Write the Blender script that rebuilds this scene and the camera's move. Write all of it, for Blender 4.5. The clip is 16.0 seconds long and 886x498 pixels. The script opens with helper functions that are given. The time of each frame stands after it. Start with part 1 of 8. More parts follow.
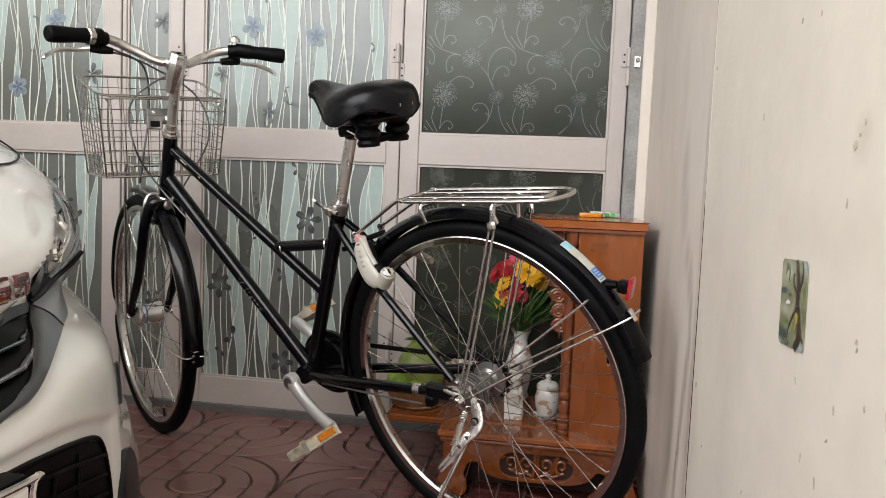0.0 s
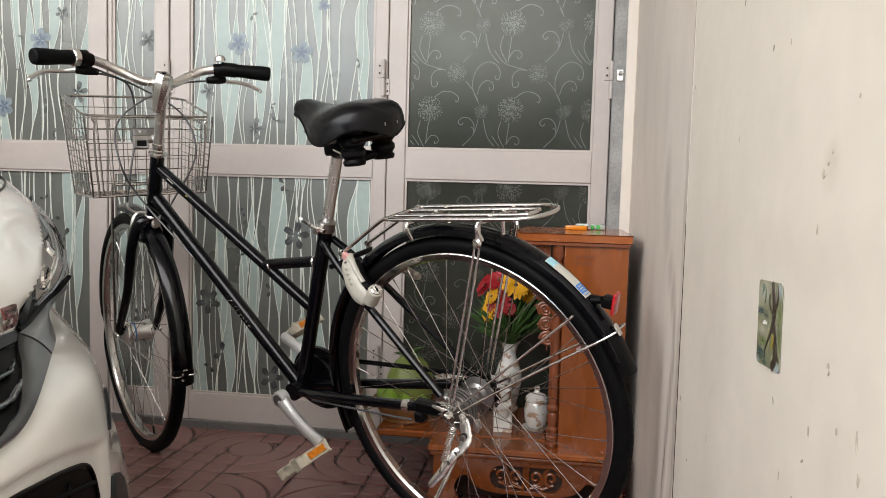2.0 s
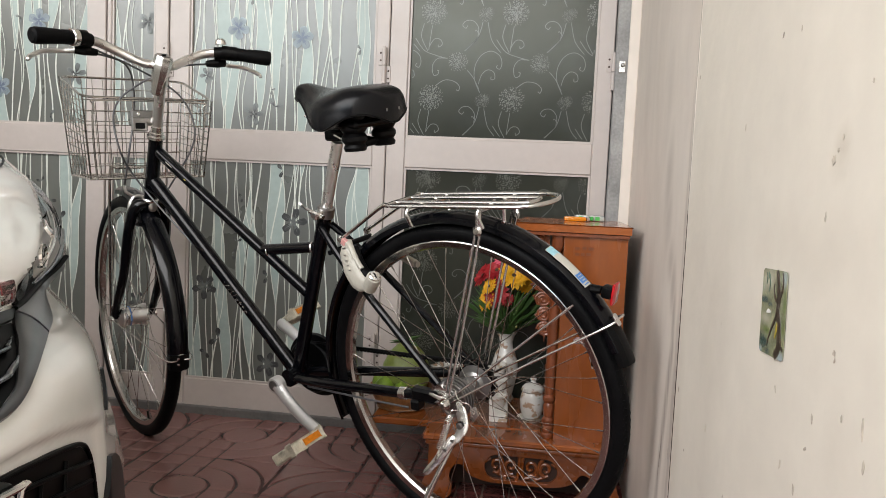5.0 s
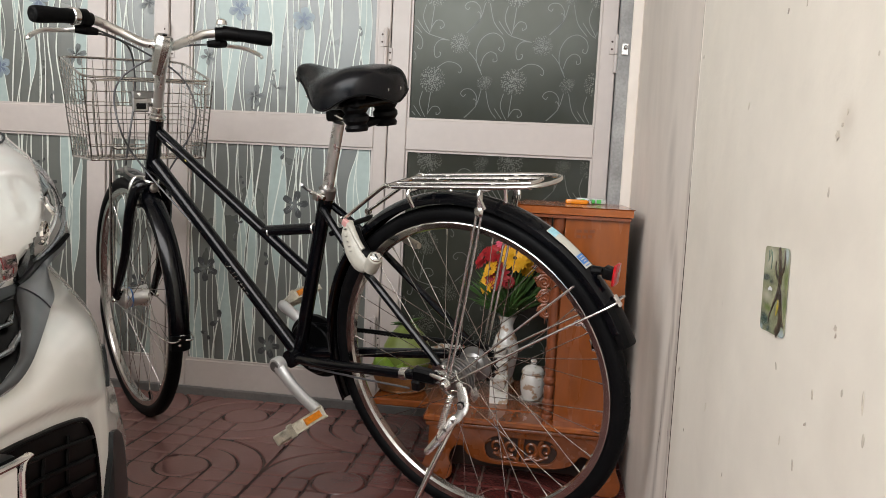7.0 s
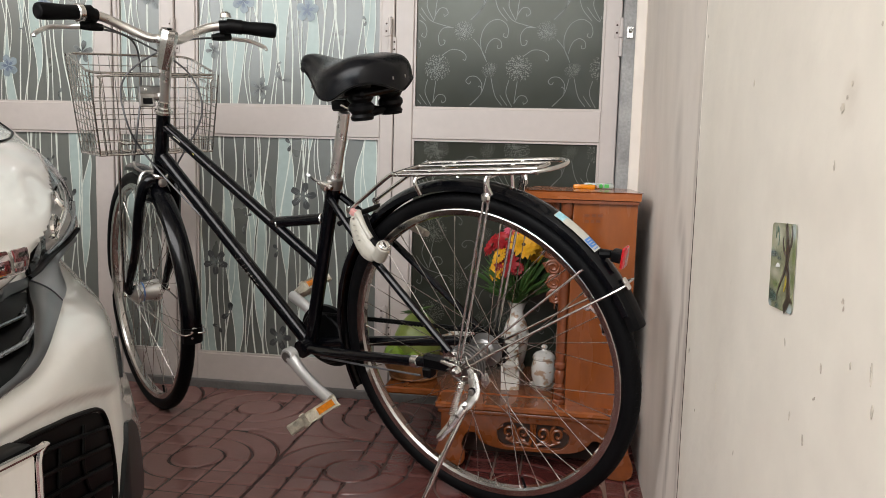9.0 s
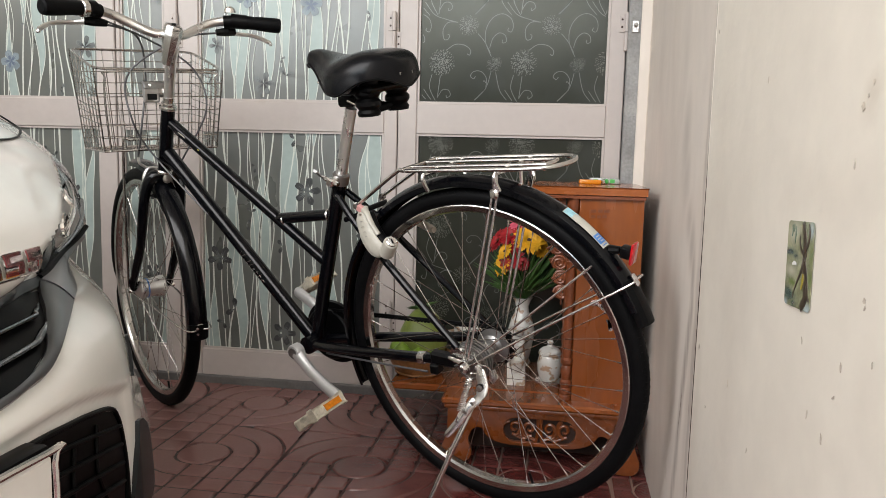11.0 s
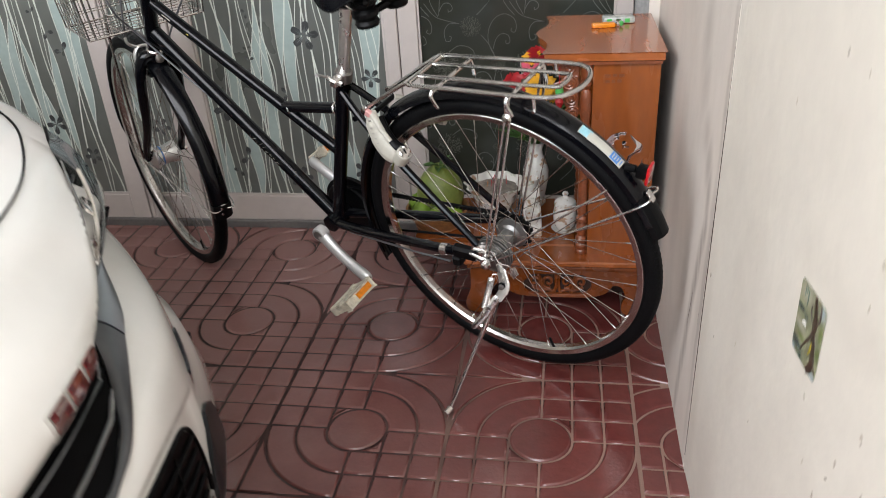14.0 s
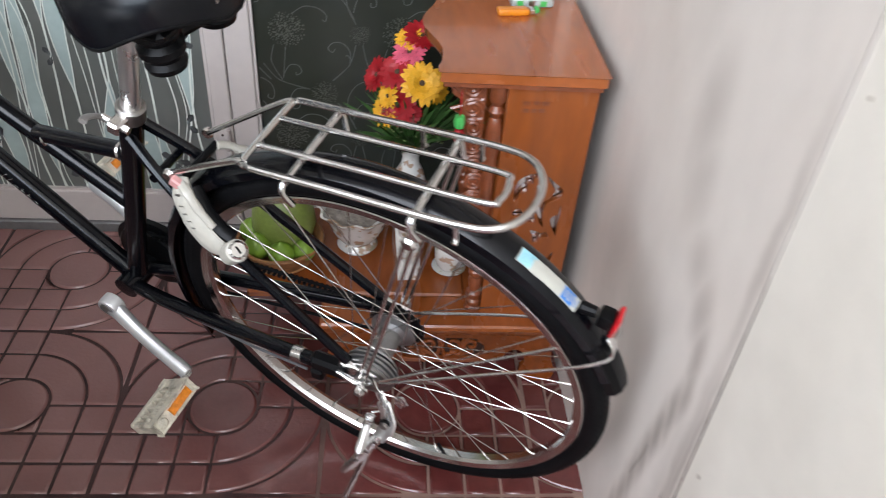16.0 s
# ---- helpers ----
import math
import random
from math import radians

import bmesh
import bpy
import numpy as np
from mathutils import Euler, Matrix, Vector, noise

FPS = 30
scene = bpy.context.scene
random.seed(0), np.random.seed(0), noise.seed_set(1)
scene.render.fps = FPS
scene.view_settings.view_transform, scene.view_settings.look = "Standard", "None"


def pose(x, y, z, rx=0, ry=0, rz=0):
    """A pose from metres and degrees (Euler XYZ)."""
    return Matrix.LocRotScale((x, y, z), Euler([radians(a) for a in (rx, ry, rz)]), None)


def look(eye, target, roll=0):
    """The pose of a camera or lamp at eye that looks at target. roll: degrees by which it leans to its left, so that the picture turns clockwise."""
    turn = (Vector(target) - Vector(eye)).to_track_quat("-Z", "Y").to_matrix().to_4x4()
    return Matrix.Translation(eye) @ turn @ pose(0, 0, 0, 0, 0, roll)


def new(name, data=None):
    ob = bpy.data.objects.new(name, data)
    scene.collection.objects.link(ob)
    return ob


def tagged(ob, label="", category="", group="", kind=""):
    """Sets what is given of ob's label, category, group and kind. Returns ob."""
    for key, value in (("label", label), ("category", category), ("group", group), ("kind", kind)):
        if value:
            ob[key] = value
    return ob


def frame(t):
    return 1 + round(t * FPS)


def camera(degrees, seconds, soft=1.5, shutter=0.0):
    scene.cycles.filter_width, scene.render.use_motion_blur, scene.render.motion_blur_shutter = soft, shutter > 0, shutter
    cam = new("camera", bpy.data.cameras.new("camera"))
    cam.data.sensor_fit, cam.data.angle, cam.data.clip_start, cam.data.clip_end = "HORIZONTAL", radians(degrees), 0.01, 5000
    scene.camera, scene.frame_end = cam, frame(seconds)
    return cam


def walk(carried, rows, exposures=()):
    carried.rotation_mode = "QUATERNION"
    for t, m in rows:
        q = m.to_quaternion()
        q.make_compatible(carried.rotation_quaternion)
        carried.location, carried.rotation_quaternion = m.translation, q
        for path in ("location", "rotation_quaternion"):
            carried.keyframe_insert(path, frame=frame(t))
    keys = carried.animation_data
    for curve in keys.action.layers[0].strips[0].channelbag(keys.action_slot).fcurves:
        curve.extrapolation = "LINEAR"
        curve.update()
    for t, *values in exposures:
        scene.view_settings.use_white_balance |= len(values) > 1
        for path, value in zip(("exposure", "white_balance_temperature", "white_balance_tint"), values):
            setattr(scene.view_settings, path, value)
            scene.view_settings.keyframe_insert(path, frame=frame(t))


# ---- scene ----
cam = camera(60.2, 16.0, soft=0.55, shutter=0.5)
PATH = [
    (0, (0.637, 1.31, 0.749), (0.321, 3.278, 0.589), 2.4),
    (0.5, (0.636, 1.307, 0.749), (0.325, 3.276, 0.589), 2.1),
    (1, (0.639, 1.302, 0.752), (0.333, 3.272, 0.596), 2.0),
    (1.5, (0.641, 1.294, 0.756), (0.345, 3.266, 0.605), 1.7),
    (2, (0.645, 1.299, 0.771), (0.354, 3.273, 0.629), 1.6),
    (2.5, (0.644, 1.303, 0.765), (0.358, 3.277, 0.627), 1.6),
    (3, (0.639, 1.295, 0.777), (0.359, 3.271, 0.646), 1.8),
    (3.5, (0.637, 1.293, 0.776), (0.358, 3.269, 0.646), 2.1),
    (4, (0.636, 1.296, 0.771), (0.356, 3.271, 0.633), 2.3),
    (6.5, (0.636, 1.307, 0.75), (0.362, 3.28, 0.562), 3.0),
    (7, (0.636, 1.303, 0.749), (0.358, 3.274, 0.553), 2.9),
    (7.5, (0.637, 1.308, 0.74), (0.353, 3.277, 0.535), 2.6),
    (8, (0.641, 1.306, 0.737), (0.351, 3.274, 0.524), 2.2),
    (8.5, (0.64, 1.301, 0.743), (0.347, 3.267, 0.524), 1.9),
    (9, (0.64, 1.3, 0.742), (0.338, 3.265, 0.521), 1.6),
    (11.5, (0.621, 1.301, 0.747), (0.324, 3.263, 0.501), 1.4),
    (12, (0.628, 1.299, 0.743), (0.339, 3.26, 0.478), 1.0),
    (12.5, (0.644, 1.313, 0.738), (0.366, 3.269, 0.432), 0.3),
    (13, (0.652, 1.333, 0.735), (0.389, 3.288, 0.404), -0.4),
    (13.5, (0.633, 1.376, 0.781), (0.362, 3.279, 0.227), -0.8),
    (14, (0.599, 1.393, 1.135), (0.298, 3.124, 0.179), -3.6),
    (14.5, (0.574, 1.446, 1.292), (0.38, 3.1, 0.185), -3.7),
    (15, (0.563, 1.681, 1.226), (0.568, 3.323, 0.084), -0.6),
    (15.5, (0.559, 1.874, 1.229), (0.677, 3.477, 0.04), 2.4),
    (16, (0.474, 2.032, 1.209), (0.63, 3.587, -0.04), 5.0),
]
EXPOSURES = [(0.0, 0.55, 6400, 12), (13.2, 0.58, 6400, 12), (14.2, 0.81, 6000, 12), (16.0, 0.94, 5750, 12)]
walk(cam, [(t, look(eye, target, roll)) for t, eye, target, roll in PATH], EXPOSURES)

# ---- light ----
world = bpy.data.worlds.new("sky")
scene.world = world
world.use_nodes = True
wn = world.node_tree
sky = wn.nodes.new("ShaderNodeTexSky")
sky.sky_type, sky.sun_disc = "NISHITA", False
sky.sun_elevation, sky.sun_rotation = radians(58), radians(20)
sky.air_density, sky.dust_density = 1.0, 3.0
wn.links.new(sky.outputs[0], wn.nodes["Background"].inputs[0])
wn.nodes["Background"].inputs[1].default_value = 0.10
sun_data = bpy.data.lights.new("sun", "SUN")
sun_data.energy, sun_data.angle, sun_data.color = 1.4, radians(12), (1.0, 0.97, 0.92)
sun_ob = new("sun", sun_data)
sun_ob.matrix_world = pose(0, 8, 6, -32, 0, -20)


# the sky's light through the open roof in front of the porch
roof_data = bpy.data.lights.new("roof_opening_daylight", "AREA")
roof_data.shape, roof_data.size, roof_data.size_y, roof_data.energy, roof_data.color = "RECTANGLE", 5.4, 3.4, 290, (1.0, 0.965, 0.91)
roof_ob = new("roof_opening_daylight", roof_data)
roof_ob.matrix_world = pose(-1.85, -0.75, 3.04)

# the sky low over the boundary wall, through the open front
front_data = bpy.data.lights.new("front_opening_daylight", "AREA")
front_data.shape, front_data.size, front_data.size_y, front_data.energy, front_data.color = "RECTANGLE", 5.4, 1.0, 84, (0.94, 1.0, 0.97)
front_ob = new("front_opening_daylight", front_data)
front_ob.matrix_world = pose(-1.85, -2.46, 2.48, 90, 0, 0)

# ---- materials ----
def material(name, color, rough=0.5, metal=0.0, vary=0.12, scale=6.0, bump=0.0, bump_scale=60.0, coat=0.0, rough_vary=0.0,
             spec=0.5, island=0.0, stains=None, stretch=(1, 1, 1), world=False):
    """A surface with colour that drifts at two scales, uneven gloss, fine relief and optional stains (colour, scale, threshold)."""
    m = bpy.data.materials.new(name)
    m.use_nodes = True
    nt = m.node_tree
    n, link = nt.nodes, nt.links.new
    b = n["Principled BSDF"]
    b.inputs["Roughness"].default_value = rough
    b.inputs["Metallic"].default_value = metal
    b.inputs["Specular IOR Level"].default_value = spec
    b.inputs["Coat Weight"].default_value = coat
    b.inputs["Coat Roughness"].default_value = 0.06
    co = n.new("ShaderNodeTexCoord")
    mp = n.new("ShaderNodeMapping")
    mp.inputs["Scale"].default_value = stretch
    link(n.new("ShaderNodeNewGeometry").outputs["Position"] if world else co.outputs["Object"], mp.inputs[0])

    def tex(size, detail=4.0):
        t = n.new("ShaderNodeTexNoise")
        t.inputs["Scale"].default_value, t.inputs["Detail"].default_value = size, detail
        link(mp.outputs[0], t.inputs["Vector"])
        return t.outputs["Fac"]

    def ramp(fac, lo, hi, a, c):
        r = n.new("ShaderNodeMapRange")
        for i, v in enumerate((lo, hi, a, c)):
            r.inputs[i + 1].default_value = v
        link(fac, r.inputs[0])
        return r.outputs[0]

    def mix(kind, fac, a, c):
        x = n.new("ShaderNodeMix")
        x.data_type, x.blend_type = "RGBA", kind
        for sock, v in ((x.inputs[0], fac), (x.inputs[6], a), (x.inputs[7], c)):
            if isinstance(v, bpy.types.NodeSocket):
                link(v, sock)
            else:
                sock.default_value = v if not isinstance(v, tuple) else (*v, 1)[:4]
        return x.outputs[2]

    big, small = ramp(tex(scale), 0.3, 0.7, 1 - vary, 1 + vary), ramp(tex(scale * 9), 0.3, 0.7, 1 - vary * 0.6, 1 + vary * 0.6)
    both = n.new("ShaderNodeMath")
    both.operation = "MULTIPLY"
    link(big, both.inputs[0]), link(small, both.inputs[1])
    out = both.outputs[0]
    if island:
        info = n.new("ShaderNodeObjectInfo")
        k = n.new("ShaderNodeMath")
        k.operation = "MULTIPLY"
        link(out, k.inputs[0]), link(ramp(info.outputs["Random"], 0, 1, 1 - island, 1 + island), k.inputs[1])
        out = k.outputs[0]
    grey = n.new("ShaderNodeCombineColor")
    for i in range(3):
        link(out, grey.inputs[i])
    col = mix("MULTIPLY", 1.0, (*color, 1), grey.outputs[0])
    for stain_color, size, lo, hi, amount in stains or ():
        col = mix("MIX", ramp(tex(size, 6.0), lo, hi, 0.0, amount), col, (*stain_color, 1))
    link(col, b.inputs["Base Color"])
    if rough_vary:
        link(ramp(tex(scale * 3), 0.3, 0.7, max(0.02, rough - rough_vary), rough + rough_vary), b.inputs["Roughness"])
    if bump:
        bp = n.new("ShaderNodeBump")
        bp.inputs["Strength"].default_value, bp.inputs["Distance"].default_value = 1.0, bump
        link(tex(bump_scale, 5.0), bp.inputs["Height"])
        link(bp.outputs[0], b.inputs["Normal"])
    return m


PLASTER = material("cream_plaster", (0.70, 0.655, 0.575), 0.55, vary=0.05, scale=2.2, bump=0.0012, bump_scale=28, rough_vary=0.1,
                   stains=[((0.42, 0.36, 0.29), 3.0, 0.60, 0.78, 0.30), ((0.30, 0.25, 0.2), 14.0, 0.74, 0.80, 0.5)])
PLASTER_OLD = material("worn_plaster", (0.71, 0.65, 0.585), 0.6, vary=0.05, scale=2.0, bump=0.0012, bump_scale=22, rough_vary=0.1,
                       stains=[((0.47, 0.39, 0.31), 5.0, 0.50, 0.78, 0.22), ((0.30, 0.25, 0.2), 24.0, 0.72, 0.80, 0.12)], stretch=(1, 1.1, 0.7))
CEIL = material("ceiling_paint", (0.50, 0.48, 0.45), 0.8, vary=0.04)
TILE = material("red_cement_tile", (0.104, 0.0245, 0.0215), 0.18, vary=0.18, scale=5, bump=0.0006, bump_scale=120, rough_vary=0.07, spec=0.7, island=0.14, world=True,
                stains=[((0.19, 0.105, 0.094), 2.2, 0.42, 0.72, 0.45), ((0.045, 0.012, 0.011), 3.0, 0.55, 0.8, 0.55)])
# unseen far tiles, made darker to cut the light bounced onto the wall
TILE_FAR = material("dark_unseen_tile", (0.095, 0.030, 0.026), 0.4, vary=0.2, scale=4, bump=0.0006, bump_scale=120, rough_vary=0.08, world=True)
GROUT = material("tile_groove", (0.040, 0.016, 0.014), 0.8, vary=0.3, scale=9, bump=0.001, bump_scale=200,
                 stains=[((0.09, 0.05, 0.042), 2.5, 0.50, 0.66, 0.6)])
CONCRETE = material("yard_concrete", (0.11, 0.105, 0.10), 0.9, vary=0.2, scale=2, bump=0.003)
ALU = material("white_painted_aluminium", (0.485, 0.435, 0.407), 0.36, vary=0.04, scale=5, rough_vary=0.07, bump=0.0002, bump_scale=90,
               stains=[((0.40, 0.33, 0.27), 11.0, 0.70, 0.80, 0.35)])
POST = material("grey_metal_post", (0.27, 0.268, 0.26), 0.5, vary=0.25, scale=14, rough_vary=0.15, bump=0.0004, bump_scale=150,
                stains=[((0.05, 0.045, 0.04), 26.0, 0.66, 0.72, 0.8), ((0.4, 0.38, 0.35), 40.0, 0.72, 0.77, 0.8)])
SILL = material("dark_aluminium_sill", (0.16, 0.155, 0.15), 0.45, metal=0.3, vary=0.15, scale=12)
GLASS_FILM = material("frosted_film_glass", (0.112, 0.120, 0.108), 0.30, vary=0.12, scale=1.6, spec=1.0, rough_vary=0.04)
GLASS_DARK = material("dark_etched_glass", (0.028, 0.030, 0.023), 0.20, vary=0.15, scale=1.5, spec=0.40, rough_vary=0.04,
                      stains=[((0.06, 0.07, 0.068), 5.0, 0.5, 0.8, 0.5)])
GLASS_DARK.node_tree.nodes["Principled BSDF"].inputs["Specular Tint"].default_value = (1.0, 0.98, 0.86, 1)      # greenish float glass
FILM_GREEN = material("pale_green_print", (0.345, 0.42, 0.40), 0.34, vary=0.08, scale=6)
FILM_LINE = material("white_line_print", (0.62, 0.66, 0.60), 0.36, vary=0.06)
FILM_GREY = material("grey_flower_print", (0.052, 0.055, 0.056), 0.36, vary=0.2, scale=25, island=0.2)
FILM_PALEGREY = material("pale_grey_flower_print", (0.150, 0.165, 0.162), 0.36, vary=0.2, scale=25, island=0.2)
FILM_BLUE = material("blue_flower_print", (0.215, 0.265, 0.295), 0.36, vary=0.15, scale=25, island=0.12)
FILM_VEIN = material("flower_vein_print", (0.125, 0.16, 0.225), 0.36, vary=0.1)
ETCH = material("etched_scroll_line", (0.078, 0.083, 0.074), 0.28, vary=0.15, scale=20, spec=0.8)
ETCH_WARM = material("etched_seed_dot", (0.066, 0.068, 0.053), 0.28, vary=0.2, scale=60, spec=0.8)
CHROME = material("chrome", (0.72, 0.71, 0.69), 0.12, metal=1.0, vary=0.05, scale=12, rough_vary=0.05)
STEEL = material("stainless_steel", (0.76, 0.745, 0.72), 0.24, metal=1.0, vary=0.03, scale=9, rough_vary=0.02)
DULL_STEEL = material("dull_zinc_steel", (0.34, 0.325, 0.31), 0.36, metal=1.0, vary=0.08, scale=14, rough_vary=0.04)
CRANK_ALLOY = material("dull_cast_alloy", (0.60, 0.595, 0.585), 0.42, metal=0.55, vary=0.05, scale=14, rough_vary=0.05, bump=0.0002, bump_scale=160)
GREY_ALLOY = material("oxidised_grey_alloy", (0.27, 0.265, 0.26), 0.36, metal=0.9, vary=0.08, scale=24, rough_vary=0.05, bump=0.0002, bump_scale=260)
ALLOY = material("brushed_alloy", (0.78, 0.77, 0.75), 0.29, metal=0.95, vary=0.03, scale=9, rough_vary=0.03)
BLACK_PAINT = material("gloss_black_enamel", (0.0018, 0.002, 0.003), 0.19, spec=0.26, vary=0.1, scale=10, coat=0.10, rough_vary=0.02)
BLACK_PLASTIC = material("black_plastic", (0.0026, 0.0026, 0.0029), 0.38, spec=0.14, vary=0.1, scale=18, rough_vary=0.05, bump=0.0002, bump_scale=300)
RUBBER = material("tyre_rubber", (0.0030, 0.0030, 0.0034), 0.55, spec=0.10, vary=0.25, scale=14, bump=0.0004, bump_scale=220,
                  stains=[((0.016, 0.015, 0.014), 9.0, 0.55, 0.8, 0.3)])
VINYL = material("black_saddle_vinyl", (0.0022, 0.0026, 0.004), 0.27, spec=0.24, vary=0.03, scale=12, bump=0.00003, bump_scale=400)
LOCK_PLASTIC = material("warm_white_plastic", (0.41, 0.39, 0.335), 0.38, vary=0.06, scale=20,
                        stains=[((0.3, 0.25, 0.2), 30.0, 0.68, 0.8, 0.4)])
PINK_PLASTIC = material("pink_plastic", (0.55, 0.27, 0.25), 0.4)
PEDAL_PLASTIC = material("grimy_cream_plastic", (0.52, 0.48, 0.38), 0.5, vary=0.2, scale=40, stains=[((0.08, 0.07, 0.05), 50.0, 0.55, 0.75, 0.7)])
AMBER = material("amber_reflector", (0.62, 0.20, 0.012), 0.2, vary=0.25, scale=120, coat=0.6)
RED_LENS = material("red_reflector", (0.45, 0.008, 0.012), 0.15, vary=0.3, scale=120, coat=0.8)
STICKER_WHITE = material("sticker_white", (0.44, 0.43, 0.37), 0.4, vary=0.06)
STICKER_BLUE = material("sticker_blue", (0.05, 0.17, 0.46), 0.4, vary=0.1)
STICKER_CYAN = material("sticker_pale_blue", (0.28, 0.52, 0.58), 0.4, vary=0.2, scale=60)
STICKER_YELLOW = material("sticker_yellow", (0.62, 0.55, 0.12), 0.4)
CABLE = material("grey_cable", (0.085, 0.085, 0.09), 0.3, vary=0.1)
CAR_WHITE = material("pearl_white_car_paint", (0.86, 0.86, 0.83), 0.20, vary=0.015, scale=4, coat=0.9)
CAR_GREY = material("satin_grey_trim", (0.30, 0.315, 0.33), 0.30, metal=0.9, vary=0.03, scale=8, coat=0.4)
CAR_TRIM = material("dark_satin_trim", (0.14, 0.15, 0.16), 0.34, metal=0.8, vary=0.03, scale=8, coat=0.3)
CAR_DARK = material("dark_grey_trim", (0.016, 0.019, 0.021), 0.34, spec=0.28, vary=0.05, scale=8)
WIRE = material("stainless_wire", (0.58, 0.565, 0.54), 0.24, metal=1.0, vary=0.04, scale=12)
RIM_STEEL = material("rim_steel", (0.62, 0.605, 0.585), 0.20, metal=1.0, vary=0.05, scale=8, rough_vary=0.03)
RACK_STEEL = material("polished_rack_steel", (0.66, 0.645, 0.62), 0.24, metal=1.0, vary=0.04, scale=10, rough_vary=0.03)
SPOKE_STEEL = material("spoke_steel", (0.50, 0.48, 0.45), 0.24, metal=1.0, vary=0.03, scale=12)
CAR_BLACK = material("black_car_plastic", (0.0018, 0.0018, 0.0021), 0.40, spec=0.08, vary=0.12, scale=20)
CAR_CHROME = material("dark_chrome_bar", (0.30, 0.32, 0.34), 0.18, metal=1.0, vary=0.05)
LAMP_DARK = material("headlamp_lens", (0.075, 0.085, 0.09), 0.14, metal=0.85, vary=0.04, scale=18, coat=1.0)
PLATE_WHITE = material("plate_white", (0.78, 0.77, 0.74), 0.35, vary=0.03)
BADGE_RED = material("badge_red", (0.11, 0.008, 0.010), 0.2, vary=0.1, coat=0.8)
WOOD = material("varnished_orange_wood", (0.29, 0.075, 0.011), 0.26, vary=0.22, scale=5, coat=0.45, rough_vary=0.06, bump=0.0003, bump_scale=40,
                stains=[((0.17, 0.045, 0.010), 4.0, 0.52, 0.72, 0.55)], stretch=(1.0, 1.0, 0.22))
WOOD_FLAT = material("varnished_top_board", (0.31, 0.085, 0.018), 0.24, vary=0.2, scale=6, coat=0.45, rough_vary=0.06,
                     stains=[((0.20, 0.055, 0.014), 5.0, 0.5, 0.72, 0.5)], stretch=(1.0, 0.22, 1.0))
WOOD_BASE = material("dark_orange_base_wood", (0.185, 0.047, 0.009), 0.28, vary=0.28, scale=6, coat=0.4, rough_vary=0.06, bump=0.0003, bump_scale=40)
WOOD_RED = material("red_stained_carving", (0.20, 0.055, 0.019), 0.3, vary=0.25, scale=20, coat=0.4)
# cabinet's inner shade put into a dark brown; also cracks, scratches and screws
DARK_HOLE = material("shade_and_crack_brown", (0.035, 0.014, 0.008), 0.7, vary=0.2)
MIRROR = material("mirror_backing", (0.8, 0.8, 0.8), 0.04, metal=1.0, vary=0.02)
CERAMIC = material("white_glazed_porcelain", (0.72, 0.70, 0.655), 0.14, vary=0.04, scale=14, coat=0.6,
                   stains=[((0.34, 0.16, 0.05), 42.0, 0.56, 0.61, 0.75), ((0.30, 0.33, 0.22), 50.0, 0.62, 0.67, 0.6)])
ASH = material("incense_ash", (0.24, 0.21, 0.18), 0.95, vary=0.35, scale=90, bump=0.004, bump_scale=160)
POMELO = material("green_pomelo_skin", (0.185, 0.235, 0.048), 0.36, vary=0.16, scale=16, bump=0.0006, bump_scale=260, coat=0.1,
                  stains=[((0.33, 0.33, 0.07), 9.0, 0.5, 0.8, 0.5)])
LIME = material("lime_skin", (0.20, 0.33, 0.03), 0.32, vary=0.14, scale=30, bump=0.0004, bump_scale=300)
LEAF = material("leaf_green", (0.045, 0.105, 0.022), 0.45, vary=0.3, scale=30)
LEAF_PALE = material("filler_sprig_green", (0.14, 0.17, 0.06), 0.6, vary=0.3, scale=50)
WICKER = material("woven_basket", (0.30, 0.14, 0.05), 0.6, vary=0.3, scale=50, bump=0.001, bump_scale=160)
PETAL_YELLOW = material("yellow_petal", (0.78, 0.40, 0.012), 0.55, vary=0.14, scale=50)
PETAL_RED = material("red_petal", (0.33, 0.005, 0.010), 0.5, vary=0.2, scale=50)
PETAL_PINK = material("pink_petal", (0.62, 0.10, 0.16), 0.5, vary=0.2, scale=50)
FLOWER_EYE = material("flower_eye", (0.06, 0.035, 0.015), 0.8, vary=0.3, scale=120)
LIGHTER_ORANGE = material("orange_lighter_plastic", (0.72, 0.24, 0.01), 0.2, coat=0.5)
GREEN_PLASTIC = material("green_plastic", (0.08, 0.42, 0.09), 0.3, coat=0.3)
CLEAR_BOX = material("clear_packet", (0.42, 0.45, 0.42), 0.2, vary=0.3, scale=60, coat=0.6)
CARD_GREEN = material("card_green", (0.26, 0.27, 0.16), 0.25, vary=0.35, scale=45, coat=0.5)
CARD_YELLOW = material("card_yellow", (0.42, 0.34, 0.045), 0.25, vary=0.3, scale=60, coat=0.5)
CARD_TEAL = material("card_teal", (0.075, 0.135, 0.090), 0.3, vary=0.3, scale=45, coat=0.4)
CARD_BROWN = material("card_brown", (0.055, 0.040, 0.026), 0.3, vary=0.3, scale=60, coat=0.4)


